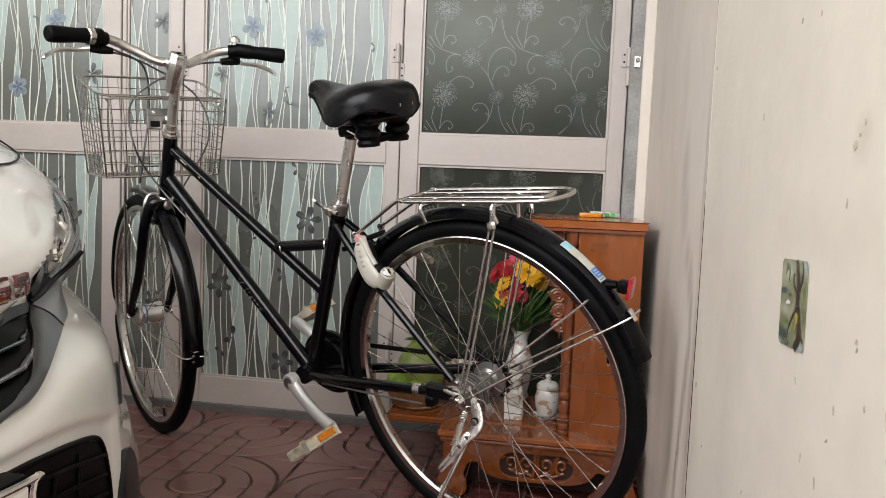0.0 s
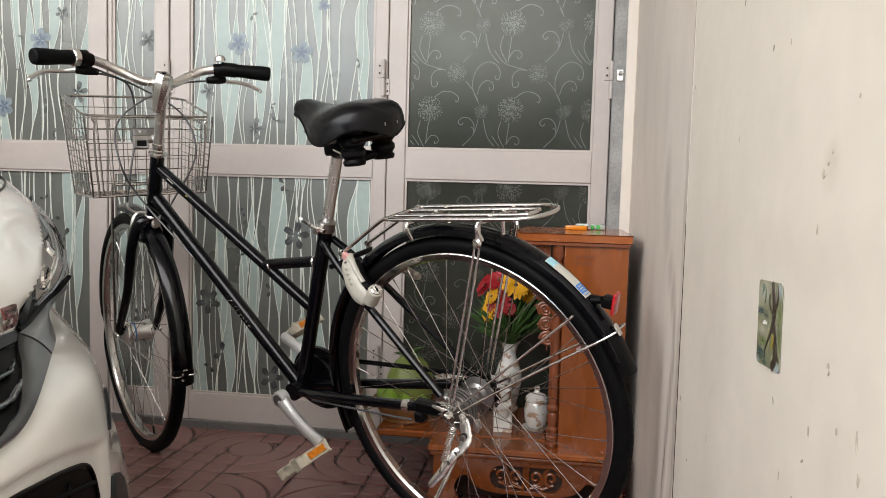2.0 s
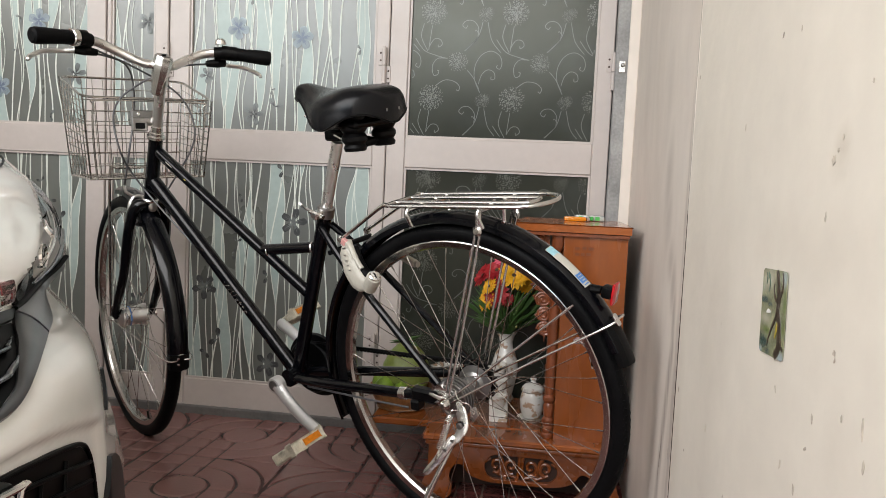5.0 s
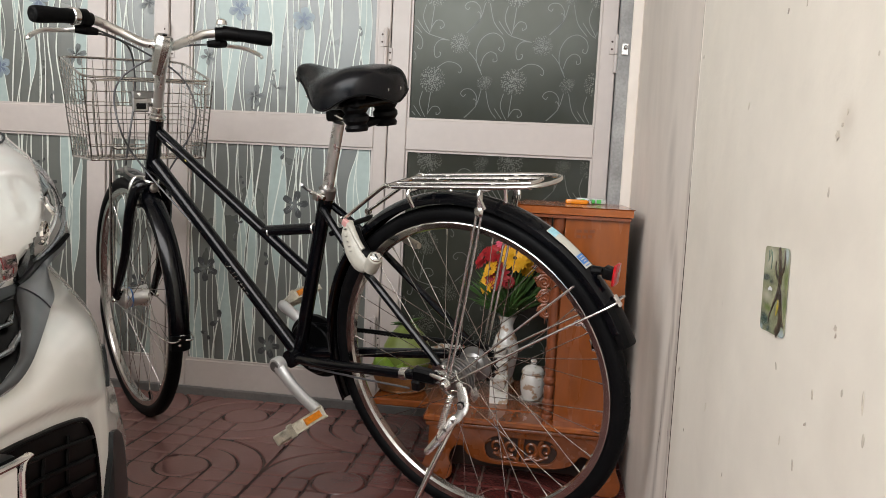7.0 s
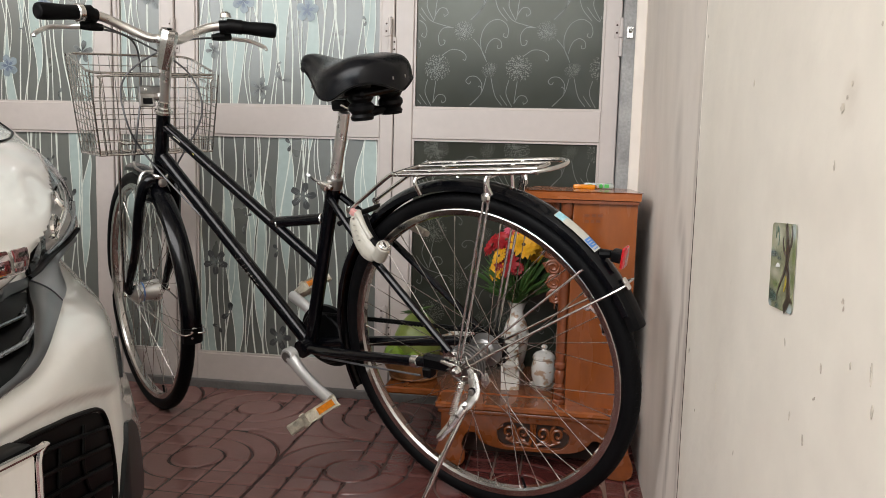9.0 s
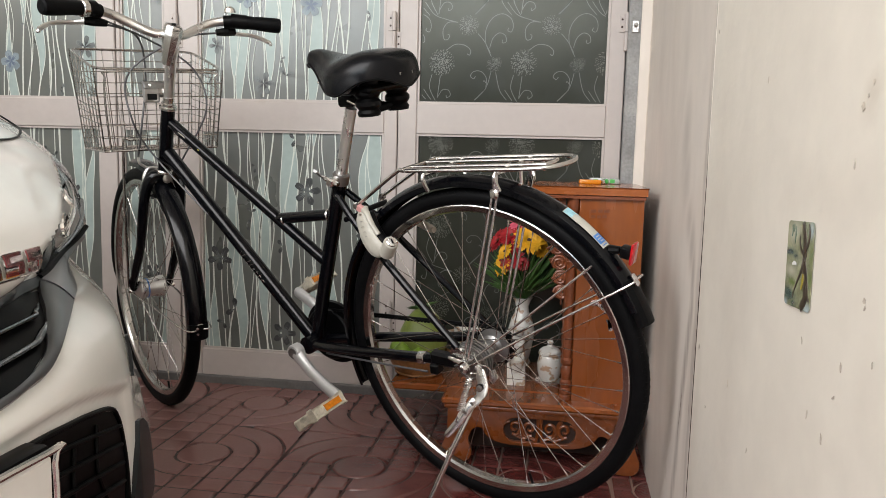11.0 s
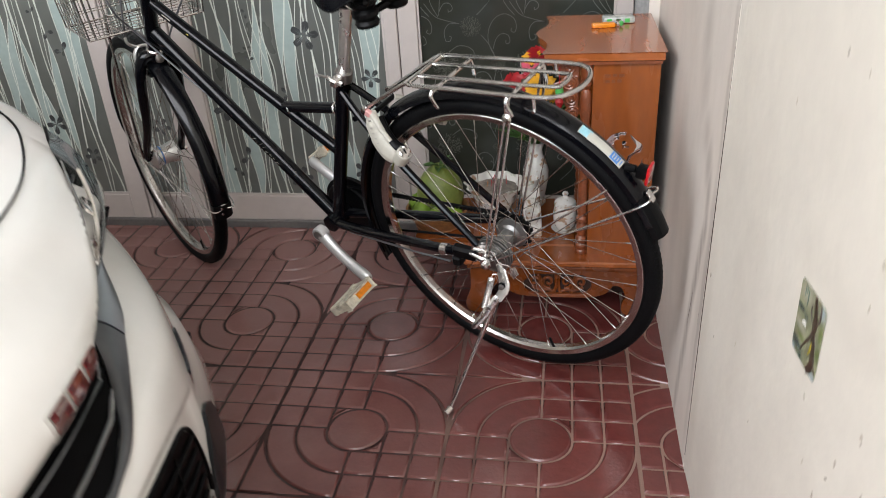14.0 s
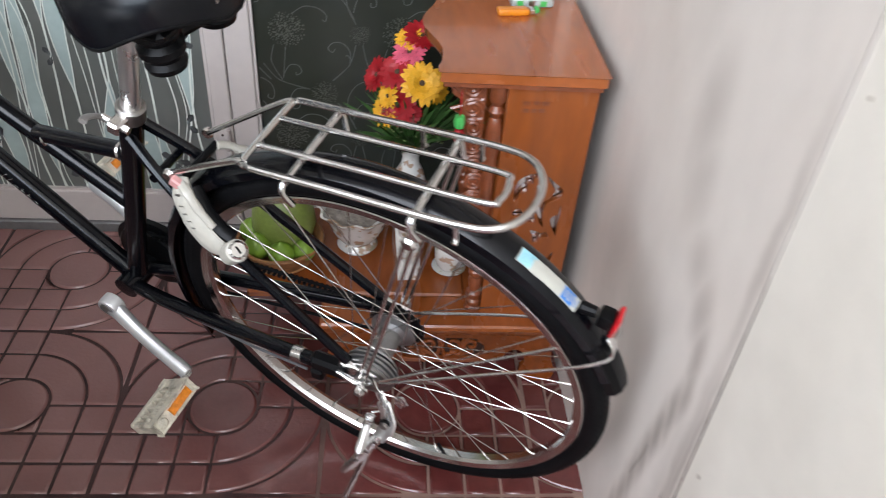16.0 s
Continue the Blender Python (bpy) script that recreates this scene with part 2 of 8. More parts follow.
def add_smears(mat, color, blobs, wobble=0.02):
    """Dirt of its own shape on an upright wall: (y, z, half width, half height, amount) patches with soft ragged edges."""
    nt = mat.node_tree
    n, link = nt.nodes, nt.links.new
    b = n["Principled BSDF"]
    before = b.inputs["Base Color"].links[0].from_socket
    co = n.new("ShaderNodeTexCoord")
    tex = n.new("ShaderNodeTexNoise")
    tex.inputs["Scale"].default_value, tex.inputs["Detail"].default_value = 16.0, 5.0
    link(co.outputs["Object"], tex.inputs["Vector"])
    sub = n.new("ShaderNodeVectorMath")
    sub.operation = "MULTIPLY_ADD"
    link(tex.outputs["Color"], sub.inputs[0])
    sub.inputs[1].default_value = (wobble * 2,) * 3
    link(co.outputs["Object"], sub.inputs[2])
    total = None
    for y, z, w, h, amount in blobs:
        mp = n.new("ShaderNodeMapping")
        mp.vector_type = "TEXTURE"
        mp.inputs["Location"].default_value = (0, y + wobble, z + wobble)
        mp.inputs["Scale"].default_value = (1e6, w, h)
        link(sub.outputs[0], mp.inputs[0])
        ln = n.new("ShaderNodeVectorMath")
        ln.operation = "LENGTH"
        link(mp.outputs[0], ln.inputs[0])
        r = n.new("ShaderNodeMapRange")
        r.interpolation_type = "SMOOTHSTEP"
        for i, v in enumerate((0.0, 1.0, amount, 0.0)):
            r.inputs[i + 1].default_value = v
        link(ln.outputs["Value"], r.inputs[0])
        if total is None:
            total = r.outputs[0]
        else:
            mx = n.new("ShaderNodeMath")
            mx.operation = "MAXIMUM"
            link(total, mx.inputs[0]), link(r.outputs[0], mx.inputs[1])
            total = mx.outputs[0]
    x = n.new("ShaderNodeMix")
    x.data_type = "RGBA"
    link(total, x.inputs[0]), link(before, x.inputs[6])
    x.inputs[7].default_value = (*color, 1)
    link(x.outputs[2], b.inputs["Base Color"])


def add_dust_and_sheen(mat, color, x0, x1, wobble, amount, size=5.0):
    """Pale dust that settled in the floor's grooves towards the wall, and sheen painted on the tiles, with a ragged
    border.
    """
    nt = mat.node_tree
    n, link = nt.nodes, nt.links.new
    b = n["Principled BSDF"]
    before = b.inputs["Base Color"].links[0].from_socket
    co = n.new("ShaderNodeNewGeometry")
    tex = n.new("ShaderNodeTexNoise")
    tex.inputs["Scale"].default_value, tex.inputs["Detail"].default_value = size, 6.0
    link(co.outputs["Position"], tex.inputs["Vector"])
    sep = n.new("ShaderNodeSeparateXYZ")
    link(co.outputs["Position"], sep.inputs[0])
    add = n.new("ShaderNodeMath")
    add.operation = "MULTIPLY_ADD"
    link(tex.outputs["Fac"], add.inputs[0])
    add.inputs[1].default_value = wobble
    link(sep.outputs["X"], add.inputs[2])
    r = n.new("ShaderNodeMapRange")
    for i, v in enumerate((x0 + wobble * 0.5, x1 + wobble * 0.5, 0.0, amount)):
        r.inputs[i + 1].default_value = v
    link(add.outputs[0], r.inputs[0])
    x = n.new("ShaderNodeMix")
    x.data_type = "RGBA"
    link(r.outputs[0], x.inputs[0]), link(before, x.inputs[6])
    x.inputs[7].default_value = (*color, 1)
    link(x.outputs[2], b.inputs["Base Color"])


add_dust_and_sheen(GROUT, (0.27, 0.17, 0.13), 0.22, 0.66, 0.8, 0.9)
# tiles paler to the left: dust, with the floor's reflected sheen put into the colour
add_dust_and_sheen(TILE, (0.25, 0.130, 0.118), 0.40, -0.20, 0.8, 0.92, 2.6)
# the card's painted ground: pale sky and mist, dark water, green bank
add_smears(CARD_GREEN, (0.50, 0.49, 0.37), [(0.018, 0.033, 0.030, 0.020, 1.0), (0.022, -0.008, 0.026, 0.010, 0.9)], 0.003)
add_smears(CARD_GREEN, (0.42, 0.50, 0.52), [(-0.031, 0.036, 0.012, 0.014, 0.9), (-0.030, -0.041, 0.016, 0.010, 1.0), (0.034, -0.042, 0.010, 0.007, 0.9)], 0.003)
add_smears(CARD_GREEN, (0.035, 0.075, 0.072), [(0.030, 0.011, 0.032, 0.007, 1.0), (0.012, 0.008, 0.014, 0.005, 0.8), (0.024, -0.033, 0.034, 0.011, 1.0), (0.010, -0.040, 0.016, 0.008, 0.8)], 0.003)
add_smears(CARD_GREEN, (0.13, 0.19, 0.045), [(0.016, -0.020, 0.022, 0.006, 0.9), (-0.034, 0.012, 0.008, 0.018, 0.9), (-0.034, -0.012, 0.010, 0.014, 0.7)], 0.003)
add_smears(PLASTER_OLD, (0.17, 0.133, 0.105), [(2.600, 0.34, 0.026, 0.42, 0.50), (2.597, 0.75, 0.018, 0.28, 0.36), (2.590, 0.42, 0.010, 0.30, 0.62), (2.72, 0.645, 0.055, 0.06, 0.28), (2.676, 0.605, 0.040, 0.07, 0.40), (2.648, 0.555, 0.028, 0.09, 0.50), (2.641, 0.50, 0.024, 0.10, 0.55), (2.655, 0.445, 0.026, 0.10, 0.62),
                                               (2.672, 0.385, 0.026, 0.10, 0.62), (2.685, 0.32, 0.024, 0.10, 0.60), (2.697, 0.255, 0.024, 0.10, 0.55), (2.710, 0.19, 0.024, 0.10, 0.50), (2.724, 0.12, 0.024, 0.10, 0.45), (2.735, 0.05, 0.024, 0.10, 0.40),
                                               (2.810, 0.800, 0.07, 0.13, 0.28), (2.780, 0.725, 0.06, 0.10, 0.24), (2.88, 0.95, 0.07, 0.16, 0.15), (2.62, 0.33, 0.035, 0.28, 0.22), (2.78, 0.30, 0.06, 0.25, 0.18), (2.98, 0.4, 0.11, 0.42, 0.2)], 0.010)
add_smears(PLASTER, (0.36, 0.30, 0.23), [(-0.02, 0.30, 0.05, 0.5, 0.20), (-0.10, 0.75, 0.10, 0.30, 0.10), (-0.22, 0.55, 0.12, 0.45, 0.12), (-0.55, 0.72, 0.20, 0.07, 0.10), (-0.60, 0.80, 0.03, 0.03, 0.3), (-0.16, 0.12, 0.10, 0.25, 0.16), (-0.45, 0.35, 0.2, 0.3, 0.10)], 0.03)

# ---- building tools ----
def link_mesh(name, bm, mat, smooth=30):
    me = bpy.data.meshes.new(name)
    bm.to_mesh(me)
    bm.free()
    me.materials.append(mat)
    if smooth:
        me.shade_smooth()
        me.set_sharp_from_angle(angle=radians(smooth))
    return me


def part(name, bm, mat, parent=None, label="", smooth=30):
    ob = new(name, link_mesh(name, bm, mat, smooth))
    if parent is not None:
        ob.parent = parent
    return tagged(ob, label) if label else ob


def thing(name, label, category, m=None, group="", kind=""):
    ob = new(name)
    ob.empty_display_size = 0.05
    if m is not None:
        ob.matrix_world = m
    return tagged(ob, label, category, group, kind)


def box(bm, lo, hi, bevel=0.0, m=None, seg=1):
    r = bmesh.ops.create_cube(bm, size=1)
    vs = r["verts"]
    lo, hi = Vector(lo), Vector(hi)
    for v in vs:
        v.co = Vector((lo[i] + (v.co[i] + 0.5) * (hi[i] - lo[i]) for i in range(3)))
    if bevel:
        es = list({e for v in vs for e in v.link_edges})
        out = bmesh.ops.bevel(bm, geom=es, offset=bevel, segments=seg, affect="EDGES", profile=0.5)
        vs = list({v for f in out["faces"] for v in f.verts} | {v for v in vs if v.is_valid})
    if m is not None:
        for v in vs:
            v.co = m @ v.co
    return bm


def B(lo, hi, bevel=0.0, m=None, seg=1):
    return box(bmesh.new(), lo, hi, bevel, m, seg)


def smooth_path(pts, n=8, closed=False):
    """Catmull-Rom points through pts."""
    p = [Vector(q) for q in pts]
    out, k = [], len(p)
    for i in range(k if closed else k - 1):
        a, b, c, d = ((p[(i - 1) % k], p[i], p[(i + 1) % k], p[(i + 2) % k]) if closed else
                      (p[max(i - 1, 0)], p[i], p[i + 1], p[min(i + 2, k - 1)]))
        for j in range(n):
            t = j / n
            out.append(0.5 * ((2 * b) + (c - a) * t + (2 * a - 5 * b + 4 * c - d) * t * t + (3 * b - a - 3 * c + d) * t ** 3))
    if not closed:
        out.append(p[-1])
    return out


def sweep(bm, pts, radius, seg=8, closed=False, flat=1.0, up=None, m=None):
    """A round (or flattened) bar along pts. radius: a number or one for each point."""
    p = [Vector(q) for q in pts]
    n = len(p)
    rad = radius if isinstance(radius, (list, tuple)) else [radius] * n
    tang = []
    for i in range(n):
        a, b = (p[(i - 1) % n], p[(i + 1) % n]) if closed else (p[max(i - 1, 0)], p[min(i + 1, n - 1)])
        tang.append((b - a).normalized())
    ref = Vector(up) if up else (Vector((0, 0, 1)) if abs(tang[0].z) < 0.9 else Vector((1, 0, 0)))
    side = tang[0].cross(ref).normalized()
    rings = []
    for i in range(n):
        if i:
            side = side - tang[i] * side.dot(tang[i])
            if side.length < 1e-6:
                side = tang[i].orthogonal()
            side.normalize()
        nor = side.cross(tang[i])
        ring = []
        for k in range(seg):
            a = 2 * math.pi * k / seg
            q = p[i] + (side * math.cos(a) + nor * math.sin(a) * flat) * rad[i]
            ring.append(bm.verts.new(m @ q if m is not None else q))
        rings.append(ring)
    for i in range(n if closed else n - 1):
        a, b = rings[i], rings[(i + 1) % n]
        for k in range(seg):
            bm.faces.new((a[k], a[(k + 1) % seg], b[(k + 1) % seg], b[k]))
    if not closed:
        bm.faces.new(list(reversed(rings[0])))
        bm.faces.new(rings[-1])
    return bm


def S(pts, radius, seg=8, closed=False, flat=1.0, up=None, m=None):
    return sweep(bmesh.new(), pts, radius, seg, closed, flat, up, m)


def lathe(bm, profile, seg=32, m=None, wave=None):
    """Turn (radius, height) pairs round z."""
    rings = []
    for r, z in profile:
        ring = []
        for k in range(seg):
            a = 2 * math.pi * k / seg
            rr = r * (1 + (wave(a, z) if wave else 0))
            q = Vector((rr * math.cos(a), rr * math.sin(a), z))
            ring.append(bm.verts.new(m @ q if m is not None else q))
        rings.append(ring)
    for a, b in zip(rings, rings[1:]):
        for k in range(seg):
            bm.faces.new((a[k], a[(k + 1) % seg], b[(k + 1) % seg], b[k]))
    if profile[0][0] > 1e-4:
        bm.faces.new(list(reversed(rings[0])))
    if profile[-1][0] > 1e-4:
        bm.faces.new(rings[-1])
    bmesh.ops.remove_doubles(bm, verts=bm.verts, dist=1e-6)
    return bm


def L(profile, seg=32, m=None, wave=None):
    return lathe(bmesh.new(), profile, seg, m, wave)


def ring_lathe(bm, profile, seg=64, m=None):
    """Turn a closed loop of (radius, height) pairs round z (a torus-like ring)."""
    rings = []
    for k in range(seg):
        a = 2 * math.pi * k / seg
        ring = []
        for r, z in profile:
            q = Vector((r * math.cos(a), r * math.sin(a), z))
            ring.append(bm.verts.new(m @ q if m is not None else q))
        rings.append(ring)
    n = len(profile)
    for k in range(seg):
        a, b = rings[k], rings[(k + 1) % seg]
        for i in range(n):
            bm.faces.new((a[i], b[i], b[(i + 1) % n], a[(i + 1) % n]))
    return bm


def prism(bm, poly, lo, hi, m=None, inset=0.0):
    """Extrude a polygon of (x, y) from z = lo to hi; inset draws the top in for a soft edge."""
    pts = [Vector((x, y)) for x, y in poly]
    n = len(pts)
    top = []
    for i, p in enumerate(pts):
        if inset:
            a, b = (p - pts[i - 1]), (pts[(i + 1) % n] - p)
            na, nb = Vector((-a.y, a.x)).normalized(), Vector((-b.y, b.x)).normalized()
            d = na + nb
            d = d.normalized() * (inset / max(0.45, d.normalized().dot(na))) if d.length > 1e-6 else na * inset
            top.append(p + d)
        else:
            top.append(p)
    f = (lambda q: m @ q) if m is not None else (lambda q: q)
    va = [bm.verts.new(f(Vector((p.x, p.y, lo)))) for p in pts]
    mid = hi - inset * 0.7 if inset else hi
    vm = [bm.verts.new(f(Vector((p.x, p.y, mid)))) for p in pts] if inset else None
    vb = [bm.verts.new(f(Vector((p.x, p.y, hi)))) for p in top]
    layers = [va, vm, vb] if inset else [va, vb]
    for a, b in zip(layers, layers[1:]):
        for i in range(n):
            bm.faces.new((a[i], a[(i + 1) % n], b[(i + 1) % n], b[i]))
    bm.faces.new(vb)
    bm.faces.new(list(reversed(va)))
    return bm


def axis_pose(at, direction):
    """A pose at a place whose z axis runs along direction."""
    return Matrix.Translation(at) @ Vector(direction).to_track_quat("Z", "Y").to_matrix().to_4x4()


def ico(bm, centre, radius, sub=1, squash=(1, 1, 1)):
    r = bmesh.ops.create_icosphere(bm, subdivisions=sub, radius=1)
    for v in r["verts"]:
        v.co = Vector(centre) + Vector((v.co[i] * radius * squash[i] for i in range(3)))
    return bm

# ---- setting ----
WALL_X, STRIP_X, JOINT_Y, DOOR_Y = 0.866, 0.852, 2.578, 3.600
rnd = random.Random(4)

floor = part("floor", B((-4.6, -2.5, -0.12), (1.10, DOOR_Y + 0.6, -0.0045)), GROUT)
tagged(floor, "dark red cement floor tiles with raised circle-and-square relief", "floor", kind="structure")
ground = part("ground", B((-60, -60, -0.5), (60, -2.502, -0.06)), CONCRETE)
tagged(ground, "grey concrete yard in front of the porch", "ground", kind="structure")


def wall(name, lo, hi, mat, label):
    return tagged(part(name, B(lo, hi), mat), label, "wall", kind="structure")


WALL_LEAN = 1.55            # degrees by which the near wall turns away
near_wall = tagged(part("wall_right", B((0, -5.2, -0.1), (0.15, 0, 3.0)), PLASTER), "cream painted plaster wall with faint stains and scuffs", "wall", kind="structure")
near_wall.matrix_world = pose(STRIP_X + 0.0004, JOINT_Y + 0.003, 0, 0, 0, WALL_LEAN)


def wall_x(y):
    return STRIP_X + 0.0004 + (JOINT_Y - y) * math.tan(radians(WALL_LEAN))


wall("wall_left", (-4.75, -2.5, -0.1), (-4.602, 3.8, 3.0), PLASTER, "cream painted plaster wall")
wall("wall_back", (-4.6, 3.70, 2.16), (WALL_X, 3.82, 3.0), PLASTER, "cream plaster wall above the door panels")
wall("boundary_wall", (-14, -6.3, -0.1), (14, -6.15, 1.75), CONCRETE, "grey rendered boundary wall across the yard")
tagged(part("ceiling", B((-4.75, 1.0, 3.0), (1.02, 3.82, 3.12)), CEIL), "white painted porch ceiling", "ceiling", kind="structure")
# the room behind the doors, closed and dark
wall("wall_room", (-4.6, 4.6, -0.1), (1.0, 4.7, 3.0), PLASTER, "plain wall of the closed room behind the doors")


def strip_mesh():
    """The raised plaster strip by the door post, with a slightly chipped and bowed free edge."""
    bm = bmesh.new()
    cols = []
    for i in range(61):
        z = -0.05 + 3.05 * i / 60
        wob = 0.0012 * noise.noise((z * 3, 0.3, 1)) + 0.0015 * noise.noise((z * 17, 2.3, 1)) - 0.014 * max(0, 0.35 - z)
        bow = -0.0004 * noise.noise((z * 2.0, 5.1, 0))
        y0 = JOINT_Y + wob
        cols.append([bm.verts.new(p) for p in ((STRIP_X + 0.012, y0 - 0.001, z), (STRIP_X + 0.0015 + bow, y0, z), (STRIP_X + bow, y0 + 0.002, z),
                                                 (STRIP_X, y0 + 0.3, z), (STRIP_X, DOOR_Y + 0.25, z), (WALL_X + 0.15, DOOR_Y + 0.25, z), (WALL_X + 0.15, y0, z))])
    for a, b in zip(cols, cols[1:]):
        for k in range(7):
            bm.faces.new((a[k], a[(k + 1) % 7], b[(k + 1) % 7], b[k]))
    bm.faces.new(cols[-1])
    bm.faces.new(list(reversed(cols[0])))
    bmesh.ops.recalc_face_normals(bm, faces=bm.faces)
    return bm


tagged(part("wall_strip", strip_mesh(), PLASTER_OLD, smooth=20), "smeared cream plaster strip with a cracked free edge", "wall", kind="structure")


def scuff(y, z, w, h, lean):
    """A thin ragged mark on the wall."""
    bm = bmesh.new()
    n = 12
    pts = [(0.5 * w * math.cos(a) * (0.6 + 0.5 * rnd.random()), 0.5 * h * math.sin(a) * (0.6 + 0.5 * rnd.random()))
           for a in (2 * math.pi * k / n for k in range(n))]
    prism(bm, pts, 0, 0.00045, Matrix.Translation((wall_x(y) - 0.0004, y, z)) @ pose(0, 0, 0, 0, 0, WALL_LEAN) @ pose(0, 0, 0, lean, 0, 0) @ Matrix(((0, 0, -1, 0), (1, 0, 0, 0), (0, 1, 0, 0), (0, 0, 0, 1))))
    bmesh.ops.recalc_face_normals(bm, faces=bm.faces)
    return bm


SCUFF = material("wall_scuff", (0.44, 0.385, 0.32), 0.8, vary=0.3, scale=90)
SCUFF_PALE = material("wall_smudge", (0.53, 0.475, 0.395), 0.8, vary=0.2, scale=60)
marks = thing("wall_marks", "small dark scuffs and chips on the plaster wall", "wall marks", kind="structure")
for y, z, w, h, a, k in ((2.557, 0.949, 0.006, 0.006, 0, 0), (2.273, 0.848, 0.003, 0.010, 10, 1), (2.154, 0.934, 0.004, 0.009, 20, 0), (2.098, 0.929, 0.003, 0.006, 0, 1), (1.990, 0.798, 0.009, 0.010, 30, 1), (1.982, 0.806, 0.005, 0.004, -30, 1),
                         (1.974, 0.816, 0.004, 0.005, 0, 1), (1.998, 0.749, 0.003, 0.010, 5, 1), (1.955, 0.640, 0.006, 0.006, 0, 0), (1.953, 0.634, 0.003, 0.006, 30, 0), (1.990, 0.575, 0.004, 0.009, -10, 0), (1.892, 0.597, 0.003, 0.024, -4, 1),
                         (1.930, 0.593, 0.003, 0.006, 0, 1), (2.090, 0.576, 0.003, 0.009, -25, 1), (2.482, 0.378, 0.004, 0.005, 0, 0), (2.280, 1.011, 0.004, 0.008, 10, 0), (1.926, 0.855, 0.003, 0.004, 0, 1), (2.00, 0.545, 0.003, 0.007, 60, 0),
                         (2.552, 0.455, 0.006, 0.012, 15, 0), (2.02, 0.50, 0.004, 0.012, -10, 0), (2.06, 0.51, 0.003, 0.010, 10, 1), (2.36, 0.45, 0.003, 0.012, 0, 1), (1.885, 0.57, 0.004, 0.012, 0, 1), (2.25, 0.40, 0.003, 0.008, 20, 1)):
    part("scuff", scuff(y, z, w, h, a), SCUFF_PALE if k else SCUFF, marks)

# the open crack along the strip's free edge, and a few scratches beside it
for pts, r_, nm in (([(2.5735, 0.03), (2.5765, 0.20), (2.578, 0.36), (2.5785, 0.52), (2.580, 0.68), (2.581, 0.80), (2.5825, 0.90), (2.583, 1.02), (2.584, 1.20)], [0.0008, 0.0011, 0.0013, 0.0014, 0.0012, 0.0010, 0.0008, 0.0010, 0.0006], "crack"), ([(2.600, 0.30), (2.606, 0.33), (2.610, 0.36)], [0.0003, 0.0008, 0.0003], "scratch"),
                    ([(2.712, 0.21), (2.690, 0.30), (2.676, 0.37)], [0.0003, 0.0010, 0.0003], "scratch")):
    part(nm, S([(STRIP_X + 0.0004 if nm == "scratch" else STRIP_X + 0.0006, y, z) for y, z in pts], r_, 6), DARK_HOLE, marks)

# ---- folding glass doors ----
tagged(part("door_post", B((0.789, 3.555, 0), (0.838, 3.70, 2.16), 0.003), POST), "scratched grey metal door post by the wall", "door post", kind="structure")
tagged(part("wall_jamb", B((0.8235, 3.546, -0.05), (0.8524, 3.72, 2.20), 0.002), PLASTER_OLD), "cream plaster edge lapping the grey door post", "wall", kind="structure")
tagged(part("door_sill", B((-4.6, 3.574, -0.004), (0.789, 3.70, 0.026), 0.003), SILL), "dark grey metal door sill on the floor", "door sill", kind="structure")
tagged(part("door_head", B((-4.6, 3.578, 2.10), (0.838, 3.70, 2.16), 0.003), ALU), "white aluminium door head rail", "door head", kind="structure")
FRONT = DOOR_Y - 0.016


def flat_strip(bm, pts, widths, y):
    """A thin printed ribbon in the pane's plane through (x, z) points."""
    prev = None
    for (x, z), w in zip(pts, widths):
        a, b = bm.verts.new((x - w / 2, y, z)), bm.verts.new((x + w / 2, y, z))
        if prev:
            bm.faces.new((prev[0], prev[1], b, a))
        prev = (a, b)


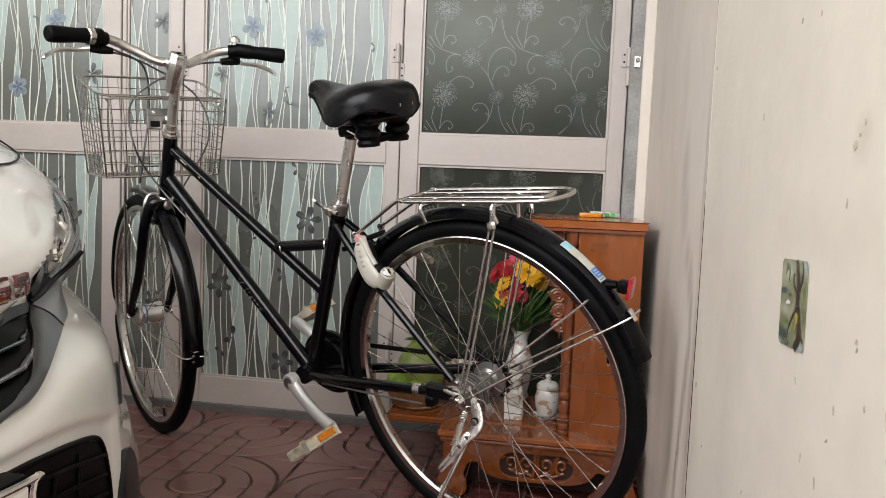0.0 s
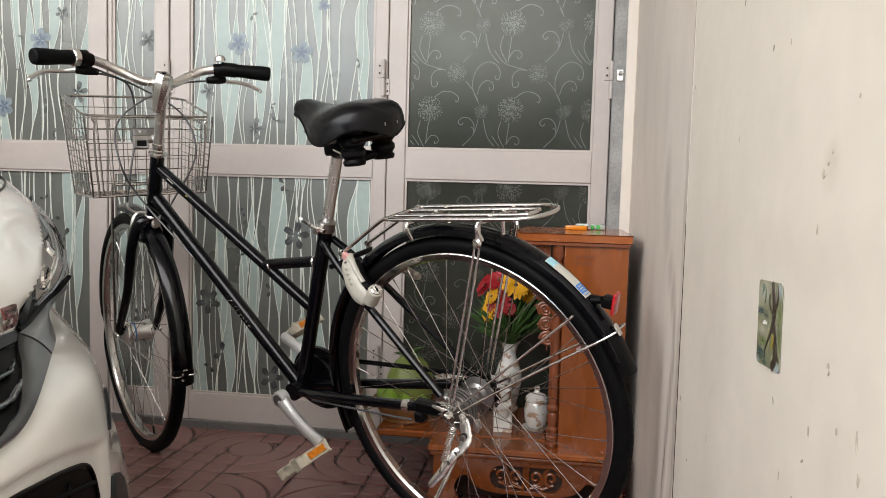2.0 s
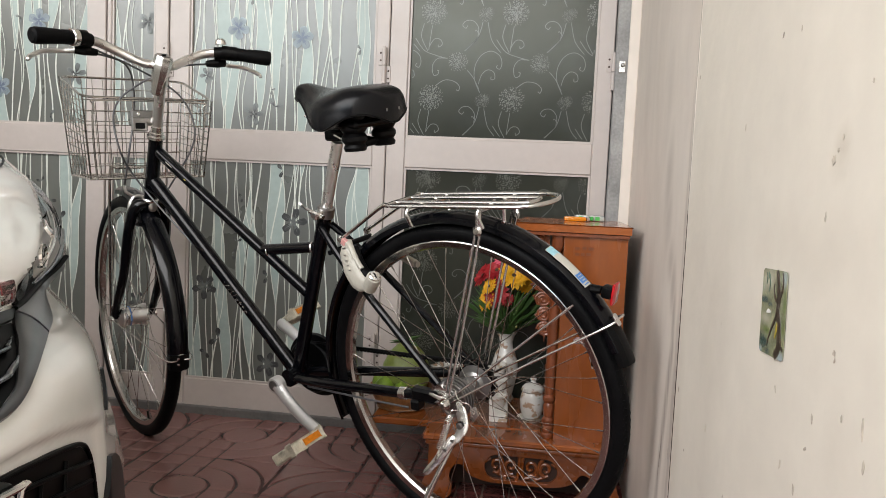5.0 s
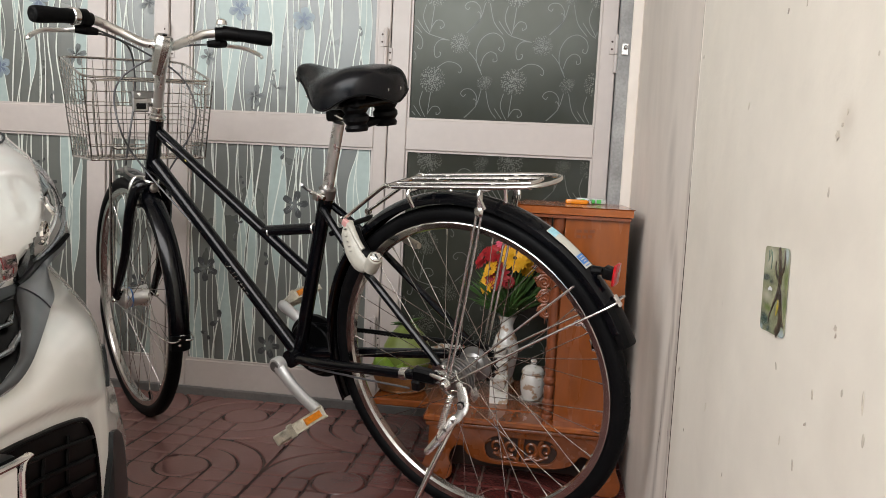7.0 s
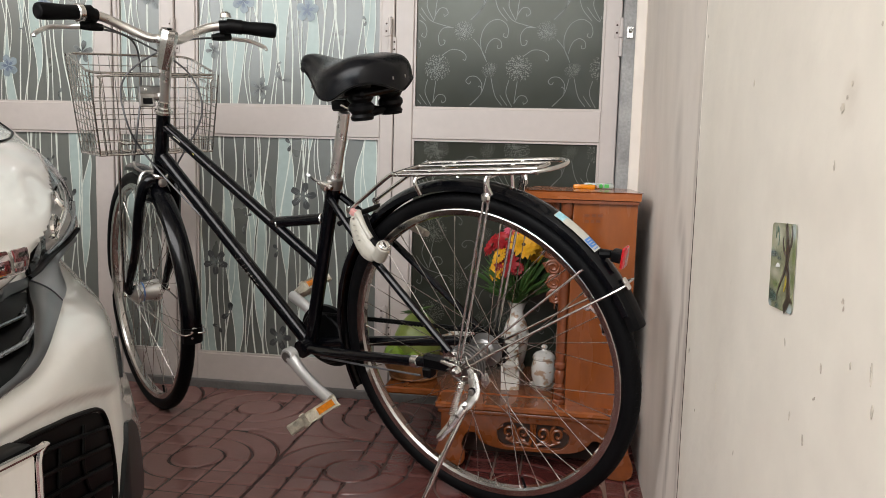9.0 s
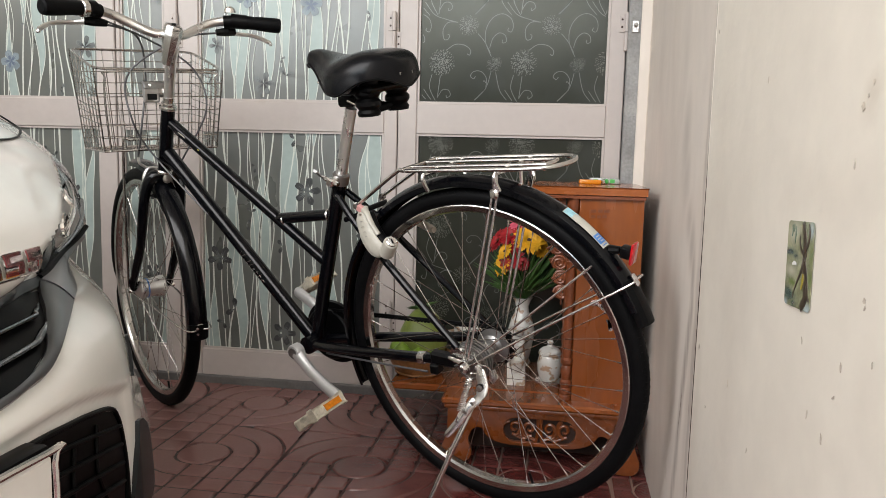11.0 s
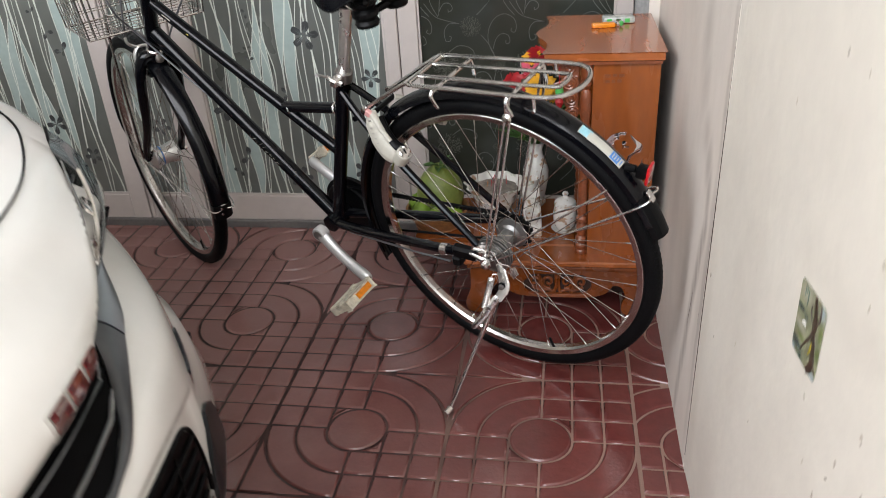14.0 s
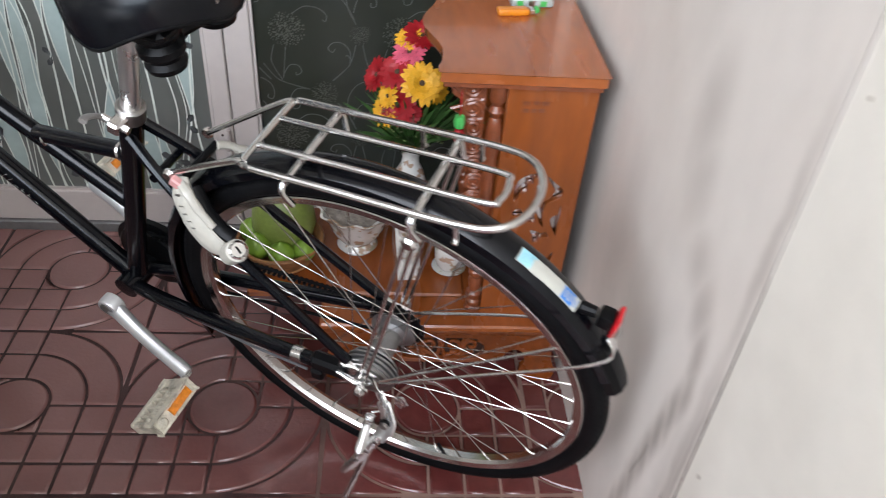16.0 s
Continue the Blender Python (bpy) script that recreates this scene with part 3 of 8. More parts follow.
def printed_ribbons(parent, x0, x1, z0, z1, seed, flowers):
    r = random.Random(seed)
    ribbons, lines = bmesh.new(), bmesh.new()
    step = 0.020
    nz = max(8, int((z1 - z0) / step))
    zs = [z0 + (z1 - z0) * i / nz for i in range(nz + 1)]
    x, k = x0 + 0.012, 0
    while x < x1 - 0.01:
        ph, ph2, a, f = r.uniform(0, 6.3), r.uniform(0, 6.3), r.uniform(0.006, 0.016), r.uniform(6.0, 11.0)
        wmax, g, gph = r.uniform(0.026, 0.046), r.uniform(5.0, 9.0), r.uniform(0, 6.3)
        drift = r.uniform(-0.03, 0.03)
        mid = [(x + a * math.sin(f * z + ph) + 0.4 * a * math.sin(2.3 * f * z + ph2) + drift * (z - z0), z) for z in zs]
        wid = [wmax * max(0.0, math.sin(g * z + gph)) ** 0.8 for z in zs]
        clip = lambda q: min(max(q, x0 + 0.003), x1 - 0.003)
        if k % 3 != 2:
            pts = [((clip(p[0] - w / 2) + clip(p[0] + w / 2)) / 2, p[1]) for p, w in zip(mid, wid)]
            ws = [max(0.0004, clip(p[0] + w / 2) - clip(p[0] - w / 2)) for p, w in zip(mid, wid)]
            flat_strip(ribbons, pts, ws, DOOR_Y - 0.0032 - 0.00002 * k)
            for s in (-1, 1):
                flat_strip(lines, [(clip(p[0] + s * (w / 2 + 0.001)), p[1]) for p, w in zip(mid, wid)], [0.0026] * len(mid), DOOR_Y - 0.0040 - 0.00002 * k - 0.000008 * s)
        else:
            flat_strip(lines, [(clip(p[0]), p[1]) for p in mid], [0.0032] * len(mid), DOOR_Y - 0.0041 - 0.00002 * k)
            m2 = [(clip(p[0] + 0.02 * math.sin(4.2 * p[1] + gph)), p[1]) for p in mid]
            flat_strip(lines, m2, [0.0024] * len(mid), DOOR_Y - 0.00415 - 0.00002 * k)
        x += r.uniform(0.022, 0.038)
        k += 1
    for bm, nm, mt in ((ribbons, "ribbon_print", FILM_GREEN), (lines, "line_print", FILM_LINE)):
        part(nm, bm, mt, parent, smooth=0)
    for fx, fz, size, kind in flowers:
        mt = {"b": FILM_BLUE, "g": FILM_GREY, "p": FILM_PALEGREY}[kind[0]]
        turn = r.uniform(0, 6)
        petals = 2 if "s" in kind else 5
        yy = DOOR_Y - 0.0050
        flower = None
        for j in range(petals):
            a = turn + 2 * math.pi * j / (5 if petals == 5 else 3.2) + r.uniform(-0.1, 0.1)
            ca, sa = math.cos(a), math.sin(a)
            fat, near = (0.34, 0.56) if kind[0] == "b" else (0.23, 0.60)
            for scale_, lift_, nm in ((1.0, 0.0, "flower_print" if flower is None else "petal"), (0.72, 0.0004, "petal_centre")):
                bm, loop = bmesh.new(), []
                for q in range(18):
                    b = 2 * math.pi * q / 18
                    ripple = 1 + 0.06 * math.cos(5 * b + j)
                    u, w = near * size + scale_ * (1 - near) * size * math.cos(b) * ripple, scale_ * fat * size * math.sin(b) * (1.0 + 0.28 * math.cos(b)) * ripple
                    loop.append(bm.verts.new((fx + u * ca - w * sa, yy - 0.00004 * j - lift_ * 0.6, fz + u * sa + w * ca)))
                bm.faces.new(loop)
                ob = part(nm, bm, mt, flower or parent, smooth=0)
                flower = flower or ob
            bm = bmesh.new()
            for k_, (ln, da) in enumerate(((0.80, 0.0), (0.62, 0.22), (0.62, -0.22))):
                c2, s2 = math.cos(a + da), math.sin(a + da)
                wv = (0.060 if kind[0] == "b" else 0.030) * size
                vs = [bm.verts.new((fx + u * c2 - w * s2, yy - 0.0007 - 0.00003 * k_ - 0.0001 * j, fz + u * s2 + w * c2)) for u, w in ((0.02 * size, -wv * 0.4), (0.3 * size, -wv), (ln * size, 0), (0.3 * size, wv), (0.02 * size, wv * 0.4))]
                bm.faces.new(vs)
            part("vein", bm, {"b": FILM_VEIN, "p": FILM_GREY, "g": FILM_PALEGREY}[kind[0]], flower, smooth=0)


# one repeat of the etched plant, in units of 1/1000 repeat: seed heads and the strokes of stems and curls
HEADS = ((0, 0, 88), (364, 28, 160), (685, 466, 122), (50, 1078, 55))
STROKES = (((-30, -88), (-87, -280), (-233, -440)), ((30, -88), (87, -306), (204, -452)), ((-87, -277), (-82, -160), (-146, -80), (-233, -78), (-277, -131), (-239, -166), (-215, -135)),
           ((-70, -235), (-105, -190), (-120, -200)), ((-29, 100), (-102, 262), (-102, 422), (-29, 554), (87, 604), (190, 554), (224, 466), (204, 393), (160, 408), (172, 440)),
           ((-52, 204), (-15, 320), (58, 379), (131, 350), (145, 277), (102, 262), (100, 300)), ((-44, 145), (-117, 277), (-198, 370)))
STROKES_B = (((422, 175), (525, 242), (641, 233), (714, 175), (706, 117), (676, 131)), ((248, -117), (219, -277), (306, -452)), ((350, -131), (315, -437)), ((321, -393), (379, -306), (452, -306), (481, -364), (437, -400), (430, -370)),
             ((554, 504), (437, 504), (373, 422), (385, 306), (437, 306), (452, 350), (430, 360)), ((554, 504), (408, 540), (262, 598), (146, 743)), ((758, 598), (918, 758)))


def etched_scrolls(parent, x0, x1, z0, z1, ox, oz, repeat, seed):
    """Round seed heads of dots on stems, with curling tendrils, repeated over the pane."""
    r = random.Random(seed)
    inside = lambda x, z: x0 + 0.004 < x < x1 - 0.004 and z0 + 0.003 < z < z1 - 0.003
    lines = bmesh.new()
    for i in range(-3, 4):
        for j in range(-2, 3):
            bx, bz = ox + i * repeat, oz + j * repeat * 1.04
            for hx_, hz_, rad in HEADS:
                cx, cz, rad = bx + hx_ * repeat / 1000, bz + hz_ * repeat / 1000, rad * repeat / 1000
                dots = bmesh.new()
                n = int(50 + 2800 * rad)
                for q_ in range(n):
                    q = math.sqrt((q_ + 0.5) / n) * rad
                    a = q_ * 2.39996 + r.uniform(-0.1, 0.1)
                    s = rad * r.uniform(0.030, 0.085) * (1.25 - 0.5 * q / rad)
                    px, pz = cx + q * math.cos(a), cz + q * math.sin(a)
                    if inside(px, pz):
                        dots.faces.new([dots.verts.new((px + s * math.cos(b), DOOR_Y - 0.0038, pz + s * math.sin(b))) for b in (0.4, 1.7, 2.9, 4.1, 5.3)])
                if len(dots.verts):
                    part("seed_head", dots, ETCH_WARM, parent, smooth=0)
                else:
                    dots.free()
            for stroke in STROKES + STROKES_B:
                pts = [(bx + v.x, bz + v.y) for v in smooth_path([(a * repeat / 1000, b * repeat / 1000, 0) for a, b in stroke], 6)]
                prev = None
                for k, (a, b) in enumerate(pts):
                    c, d = pts[min(k + 1, len(pts) - 1)], pts[max(k - 1, 0)]
                    dx, dz = c[0] - d[0], c[1] - d[1]
                    f = 0.0011 / max(1e-6, math.hypot(dx, dz))
                    if not inside(a, b):
                        prev = None
                        continue
                    v = (lines.verts.new((a - dz * f, DOOR_Y - 0.0036, b + dx * f)), lines.verts.new((a + dz * f, DOOR_Y - 0.0036, b - dx * f)))
                    if prev:
                        lines.faces.new((prev[0], prev[1], v[1], v[0]))
                    prev = v
    part("scroll_lines", lines, ETCH, parent, smooth=0)


def door_leaf(name, x0, x1, left, right, label, kind, seed, flowers_up=(), flowers_low=(), top=2.10):
    d = thing(name, label, "door", kind="structure")
    y0, y1 = FRONT, FRONT + 0.042
    bev = 0.0025
    part("stile", B((x0 + 0.0015, y0, 0.024), (x0 + left, y1, top), bev), ALU, d)
    part("stile", B((x1 - right, y0, 0.024), (x1 - 0.0015, y1, top), bev), ALU, d)
    a, b = x0 + left + 0.0003, x1 - right - 0.0003
    part("bottom_rail", B((a, y0 + 0.001, 0.024), (b, y1, 0.112), bev), ALU, d)
    part("middle_rail", B((a, y0 + 0.001, 0.815), (b, y1, 0.906), bev), ALU, d)
    part("top_rail", B((a, y0 + 0.001, 2.02), (b, y1, top), bev), ALU, d)
    for nm, zs, fl in (("lower_pane", (0.112, 0.815), flowers_low), ("upper_pane", (0.906, 2.02), flowers_up)):
        pane = part(nm, B((a - 0.004, DOOR_Y - 0.003, zs[0] - 0.004), (b + 0.004, DOOR_Y + 0.003, zs[1] + 0.004)), GLASS_DARK if kind == "etched" else GLASS_FILM, d,
                    "dark glass etched with scrolls and seed heads" if kind == "etched" else "frosted glass printed with pale ribbons and flowers", smooth=0)
        bead = bmesh.new()
        for lo, hi in (((a, y0 + 0.005, zs[0]), (a + 0.006, DOOR_Y - 0.003, zs[1])), ((b - 0.006, y0 + 0.005, zs[0]), (b, DOOR_Y - 0.003, zs[1])),
                       ((a + 0.006, y0 + 0.005, zs[0]), (b - 0.006, DOOR_Y - 0.003, zs[0] + 0.006)), ((a + 0.006, y0 + 0.005, zs[1] - 0.006), (b - 0.006, DOOR_Y - 0.003, zs[1]))):
            box(bead, lo, hi)
        part("glazing_bead", bead, ALU, d)
        hi = min(zs[1], 1.62) - 0.006
        if kind == "etched":
            etched_scrolls(pane, a + 0.006, b - 0.006, zs[0] + 0.006, hi, *fl, 0.243, seed + int(zs[0] * 10))
        else:
            printed_ribbons(pane, a + 0.006, b - 0.006, zs[0] + 0.006, hi, seed + int(zs[0] * 10), fl)
    return d


def hinge(parent, x, z0, z1):
    """A lift-off hinge: a leaf on either side of the pin, one above the other."""
    zm = (z0 + z1) / 2
    h = part("hinge", B((x - 0.019, FRONT - 0.0030, zm + 0.001), (x - 0.003, FRONT + 0.0002, z1), 0.001), ALU, parent, "white painted lift-off hinge")
    part("leaf", B((x + 0.003, FRONT - 0.0030, z0), (x + 0.019, FRONT + 0.0002, zm - 0.001), 0.001), ALU, h)
    for a, b in ((zm + 0.0008, z1 + 0.004), (z0 - 0.004, zm - 0.0008)):
        part("knuckle", L([(0.0, a), (0.0060, a), (0.0068, a + 0.0012), (0.0068, b - 0.0012), (0.0060, b), (0.0, b)], 16, Matrix.Translation((x, FRONT - 0.0082, 0))), ALU, h)
    part("pin", L([(0.0, z1 + 0.004), (0.0042, z1 + 0.0042), (0.0036, z1 + 0.008), (0.0, z1 + 0.009)], 12, Matrix.Translation((x, FRONT - 0.0082, 0))), ALU, h)
    for dx, dz in ((-0.0125, 0.66), (-0.0125, 0.88), (0.0125, 0.12), (0.0125, 0.34)):
        part("screw", L([(0.0030, 0), (0.0030, 0.0008), (0.0016, 0.0012), (0.0, 0.0006)], 10, axis_pose((x + dx, FRONT - 0.0030, z0 + (z1 - z0) * dz), (0, -1, 0))), DARK_HOLE, h)


d1 = door_leaf("door_1", 0.126, 0.788, 0.058, 0.048, "white aluminium door leaf with dark scroll-etched glass", "etched", 30,
               (0.409, 1.021), (0.412, 0.784))
d2 = door_leaf("door_2", -0.578, 0.126, 0.068, 0.042, "white aluminium door leaf with ribbon-printed frosted glass", "ribbon", 7,
               [(-0.355, 1.222, 0.036, "b"), (-0.15, 1.195, 0.036, "b"), (-0.03, 1.03, 0.026, "p"), (-0.300, 0.960, 0.036, "p"), (-0.232, 0.985, 0.030, "ps"),
                (-0.245, 1.035, 0.014, "ps"), (-0.31, 1.31, 0.018, "ps"), (0.035, 1.165, 0.018, "ps"), (-0.08, 1.335, 0.02, "b"), (-0.02, 1.40, 0.03, "p"), (-0.455, 1.075, 0.025, "p"),
                (-0.42, 1.40, 0.03, "b"), (-0.475, 0.975, 0.022, "ps"), (-0.31, 0.92, 0.014, "ps")],
               [(-0.16, 0.63, 0.044, "g"), (-0.45, 0.41, 0.042, "g"), (-0.345, 0.56, 0.018, "gs"), (-0.33, 0.70, 0.016, "gs"), (-0.40, 0.245, 0.035, "gs"), (-0.44, 0.20, 0.022, "gs"),
                (-0.235, 0.175, 0.040, "g"), (-0.11, 0.165, 0.018, "gs"), (-0.24, 0.455, 0.024, "gs"), (-0.20, 0.79, 0.024, "gs"), (-0.06, 0.745, 0.016, "gs"), (0.03, 0.50, 0.03, "g"),
                (0.02, 0.30, 0.03, "gs"), (-0.02, 0.20, 0.035, "g"), (-0.36, 0.52, 0.02, "gs")])
d3 = door_leaf("door_3", -0.789, -0.580, 0.016, 0.046, "narrow white aluminium door leaf with ribbon-printed glass", "ribbon", 12,
               [(-0.655, 1.235, 0.036, "p"), (-0.76, 1.40, 0.03, "b"), (-0.72, 1.05, 0.02, "ps")], [(-0.70, 0.60, 0.03, "g"), (-0.68, 0.35, 0.03, "g")])
d4 = door_leaf("door_4", -1.52, -0.791, 0.065, 0.061, "white aluminium door leaf with ribbon-printed frosted glass", "ribbon", 21,
               [(-1.03, 1.235, 0.038, "b"), (-1.095, 1.245, 0.018, "ps"), (-0.955, 1.32, 0.022, "p"), (-0.900, 1.068, 0.036, "p"), (-1.165, 1.022, 0.036, "b"), (-1.11, 1.14, 0.016, "ps"),
                (-0.99, 0.935, 0.022, "ps"), (-1.15, 1.38, 0.02, "p"), (-0.88, 0.925, 0.018, "p"), (-1.35, 1.2, 0.03, "b"), (-1.3, 0.98, 0.03, "p")],
               [(-1.02, 0.72, 0.018, "gs"), (-0.99, 0.66, 0.024, "gs"), (-0.95, 0.60, 0.03, "gs"), (-1.05, 0.36, 0.035, "g"), (-1.15, 0.30, 0.03, "gs"), (-0.95, 0.25, 0.03, "g"), (-1.2, 0.18, 0.03, "gs"),
                (-1.3, 0.5, 0.04, "g")])
d5 = door_leaf("door_5", -2.25, -1.523, 0.065, 0.061, "white aluminium door leaf with ribbon-printed frosted glass", "ribbon", 33, [(-1.8, 1.1, 0.03, "b")], [(-1.8, 0.3, 0.035, "g"), (-2.0, 0.5, 0.03, "g")])
d6 = door_leaf("door_6", -4.60, -2.253, 0.065, 0.061, "white aluminium door leaf with ribbon-printed frosted glass", "ribbon", 40, [], [])
hinge(d1, 0.113, 1.066, 1.165)
hinge(d1, 0.786, 1.064, 1.160)
hinge(d3, -0.580, 1.066, 1.165)
hinge(d1, 0.113, 0.20, 0.295)
latch = thing("latch_bracket", "small steel latch bracket on the grey door post", "latch", pose(0.808, 3.552, 1.124))
part("plate", B((-0.009, -0.002, -0.016), (0.009, 0.004, 0.016), 0.001), STEEL, latch)
part("bolt", L([(0.006, 0), (0.006, 0.004), (0.003, 0.007), (0, 0.007)], 10, axis_pose((0.001, -0.002, 0.004), (0, -1, 0))), DULL_STEEL, latch)

# ---- picture card on the wall ----
card = thing("picture_card", "small glossy landscape picture card stuck on the wall", "picture card", pose(wall_x(2.114), 2.114, 0.648, -2.5, 0, WALL_LEAN))


def card_shape(pts, depth, mat, name, parent):
    """A flat printed shape; pts are (along the wall towards the camera, up)."""
    bm = prism(bmesh.new(), pts, 0, 0.0004, Matrix.Translation((-depth, 0, 0)) @ Matrix(((0, 0, -1, 0), (-1, 0, 0, 0), (0, 1, 0, 0), (0, 0, 0, 1))))
    bmesh.ops.recalc_face_normals(bm, faces=bm.faces)
    return part(name, bm, mat, parent, smooth=0)


def rounded(w, h, r, n=5):
    out = []
    for cx, cy, a0 in ((w - r, h - r, 0), (-w + r, h - r, 90), (-w + r, -h + r, 180), (w - r, -h + r, 270)):
        for i in range(n + 1):
            a = radians(a0 + 90 * i / n)
            out.append((cx + r * math.cos(a), cy + r * math.sin(a)))
    return out


base = card_shape(rounded(0.0385, 0.044, 0.006), 0.001, CARD_GREEN, "card", card)


def card_stroke(name, pts, widths, depth, mat):
    """A painted stroke that tapers along a smooth line."""
    line = smooth_path([(u, v, 0) for u, v in pts], 5)
    left_, right_ = [], []
    for i, p in enumerate(line):
        d = (line[min(i + 1, len(line) - 1)] - line[max(i - 1, 0)]).normalized()
        t = i / (len(line) - 1) * (len(widths) - 1)
        k = min(int(t), len(widths) - 2)
        w = (widths[k] + (widths[k + 1] - widths[k]) * (t - k)) * (1 + 0.18 * noise.noise((p.x * 300, p.y * 300, 2)))
        left_.append((p.x - d.y * w, p.y + d.x * w))
        right_.append((p.x + d.y * w, p.y - d.x * w))
    return card_shape(left_ + right_[::-1], depth, mat, name, base)


card_stroke("tree_trunk", [(0.008, 0.0435), (0.014, 0.030), (0.017, 0.016), (0.016, 0.004), (0.021, -0.010), (0.025, -0.024), (0.023, -0.034), (0.013, -0.0425)], [0.0034, 0.0040, 0.0052, 0.0046, 0.0058, 0.0060, 0.0050, 0.0046], 0.0015, CARD_BROWN)
card_stroke("branch", [(0.016, 0.006), (0.009, -0.006), (0.000, -0.016), (-0.008, -0.026), (-0.011, -0.034)], [0.0030, 0.0020, 0.0015, 0.0011, 0.0006], 0.0017, CARD_BROWN)
card_stroke("branch", [(0.015, 0.012), (0.006, 0.016), (0.001, 0.024), (0.002, 0.030)], [0.0024, 0.0015, 0.0012, 0.0006], 0.0017, CARD_BROWN)
card_stroke("branch", [(0.018, 0.016), (0.026, 0.024), (0.028, 0.034), (0.025, 0.042)], [0.0028, 0.0018, 0.0014, 0.0008], 0.0017, CARD_BROWN)
card_stroke("branch", [(0.022, -0.022), (0.031, -0.030), (0.037, -0.033)], [0.0040, 0.0026, 0.0012], 0.0017, CARD_BROWN)
for u, v, h in ((-0.024, 0.034, 0.006), (-0.014, 0.030, 0.009), (-0.019, 0.037, 0.004)):
    card_stroke("far_trunk", [(u, v + h), (u + 0.001, v), (u, v - h)], [0.0004, 0.0012, 0.0005], 0.0016, CARD_TEAL)
card_stroke("fleck", [(-0.018, -0.001), (-0.012, 0.001), (-0.006, 0.000)], [0.0008, 0.0022, 0.0010], 0.0018, PLATE_WHITE)
card_stroke("sunlit_patch", [(0.016, -0.008), (0.0155, -0.016), (0.012, -0.024)], [0.0010, 0.0026, 0.0010], 0.0019, CARD_YELLOW)

# ---- parked car ----
CAR_Y, HALF = 1.78, 0.84
car = thing("car", "parked pearl-white hatchback with grey trim and black grille", "car", pose(0, CAR_Y, 0))
# profile rows: nose reach, height, half width, depth of the rounded corner
PROFILE = [(0.080, 0.165, 0.815, 0.47), (0.138, 0.185, 0.835, 0.47), (0.163, 0.230, 0.845, 0.47), (0.165, 0.300, 0.845, 0.47), (0.161, 0.380, 0.843, 0.47), (0.154, 0.450, 0.840, 0.47),
           (0.141, 0.510, 0.840, 0.47), (0.120, 0.570, 0.838, 0.47), (0.108, 0.625, 0.835, 0.47), (0.088, 0.665, 0.830, 0.47), (0.056, 0.700, 0.822, 0.47), (0.015, 0.738, 0.814, 0.454), (-0.042, 0.772, 0.803, 0.426),
           (-0.150, 0.812, 0.790, 0.355), (-0.330, 0.855, 0.775, 0.270), (-0.600, 0.895, 0.760, 0.177), (-0.860, 0.925, 0.740, 0.114)]


def prof_at(z):
    """The profile at height z, smoothly between the rows."""
    P, n = PROFILE, len(PROFILE)
    if z <= P[0][1]:
        return list(P[0])
    for i in range(n - 1):
        a, b = P[i], P[i + 1]
        if z <= b[1]:
            h = b[1] - a[1]
            t = (z - a[1]) / h
            p, q = P[max(i - 1, 0)], P[min(i + 2, n - 1)]
            out = []
            for k in range(4):
                ma, mb = (b[k] - p[k]) / (b[1] - p[1]) * h, (q[k] - a[k]) / (q[1] - a[1]) * h
                out.append((2 * t ** 3 - 3 * t * t + 1) * a[k] + (t ** 3 - 2 * t * t + t) * ma + (3 * t * t - 2 * t ** 3) * b[k] + (t ** 3 - t * t) * mb)
            out[1] = z
            return out
    return list(P[-1])


def ramp01(t):
    return 0.0 if t < 0 else 1.0 if t > 1 else t * t * (3 - 2 * t)


def valley(e, z):
    """How far the grille and trim lie back between the bumper and the bonnet's lip, which climbs towards the lamps."""
    climb = ramp01((abs(e) - 0.20) / 0.14)
    mid = 0.560 + 0.014 * climb
    width = 0.036 if z < mid else 0.032 + 0.008 * climb
    return 0.070 * math.exp(-((z - mid) / width) ** 2) * ramp01((0.90 - abs(e)) / 0.42)


def lamp_hollow(e, z):
    """The headlamps lie back from the bonnet's nose, and the bumper is drawn in below its crease."""
    q = abs(e)
    crease = 0.484 - 0.52 * max(0.0, q - 0.13) ** 2
    inset = 0.008 * ramp01((crease - z) / 0.012) * ramp01((0.44 - q) / 0.03)
    edge = 0.290 if z < 0.630 else 0.290 + (z - 0.630) * 2.75      # the nose ends here, further out the higher
    fall = math.exp(-((z - 0.628) / 0.046) ** 2) if z < 0.628 else ramp01((0.752 - z) / 0.030)
    flank = 0.065 * ramp01((q - 0.415) / 0.36) * ramp01((z - 0.355) / 0.06) * ramp01((0.62 - z) / 0.06)
    return inset + flank + 0.052 * fall * ramp01((q - edge) / 0.055) * ramp01((0.92 - q) / 0.36)


def nose(e, row):
    r = min(1.0, abs(e) / row[2])
    return row[0] - row[3] * (1 - (1 - r ** 1.6) ** 0.5) - valley(e, row[1]) - lamp_hollow(e, row[1])


def skin(e, z, off=0.0):
    """A point of the car's front at e metres to its left and height z, off metres outside the paint."""
    f = lambda q, h: Vector((nose(q, prof_at(h)), q, h))
    p = f(e, z)
    if off:
        n = (f(e + 0.02, z) - f(e - 0.02, z)).cross(f(e, z + 0.012) - f(e, z - 0.012)).normalized()
        p = p + n * off * (1 if n.x > 0 else -1)
    return p


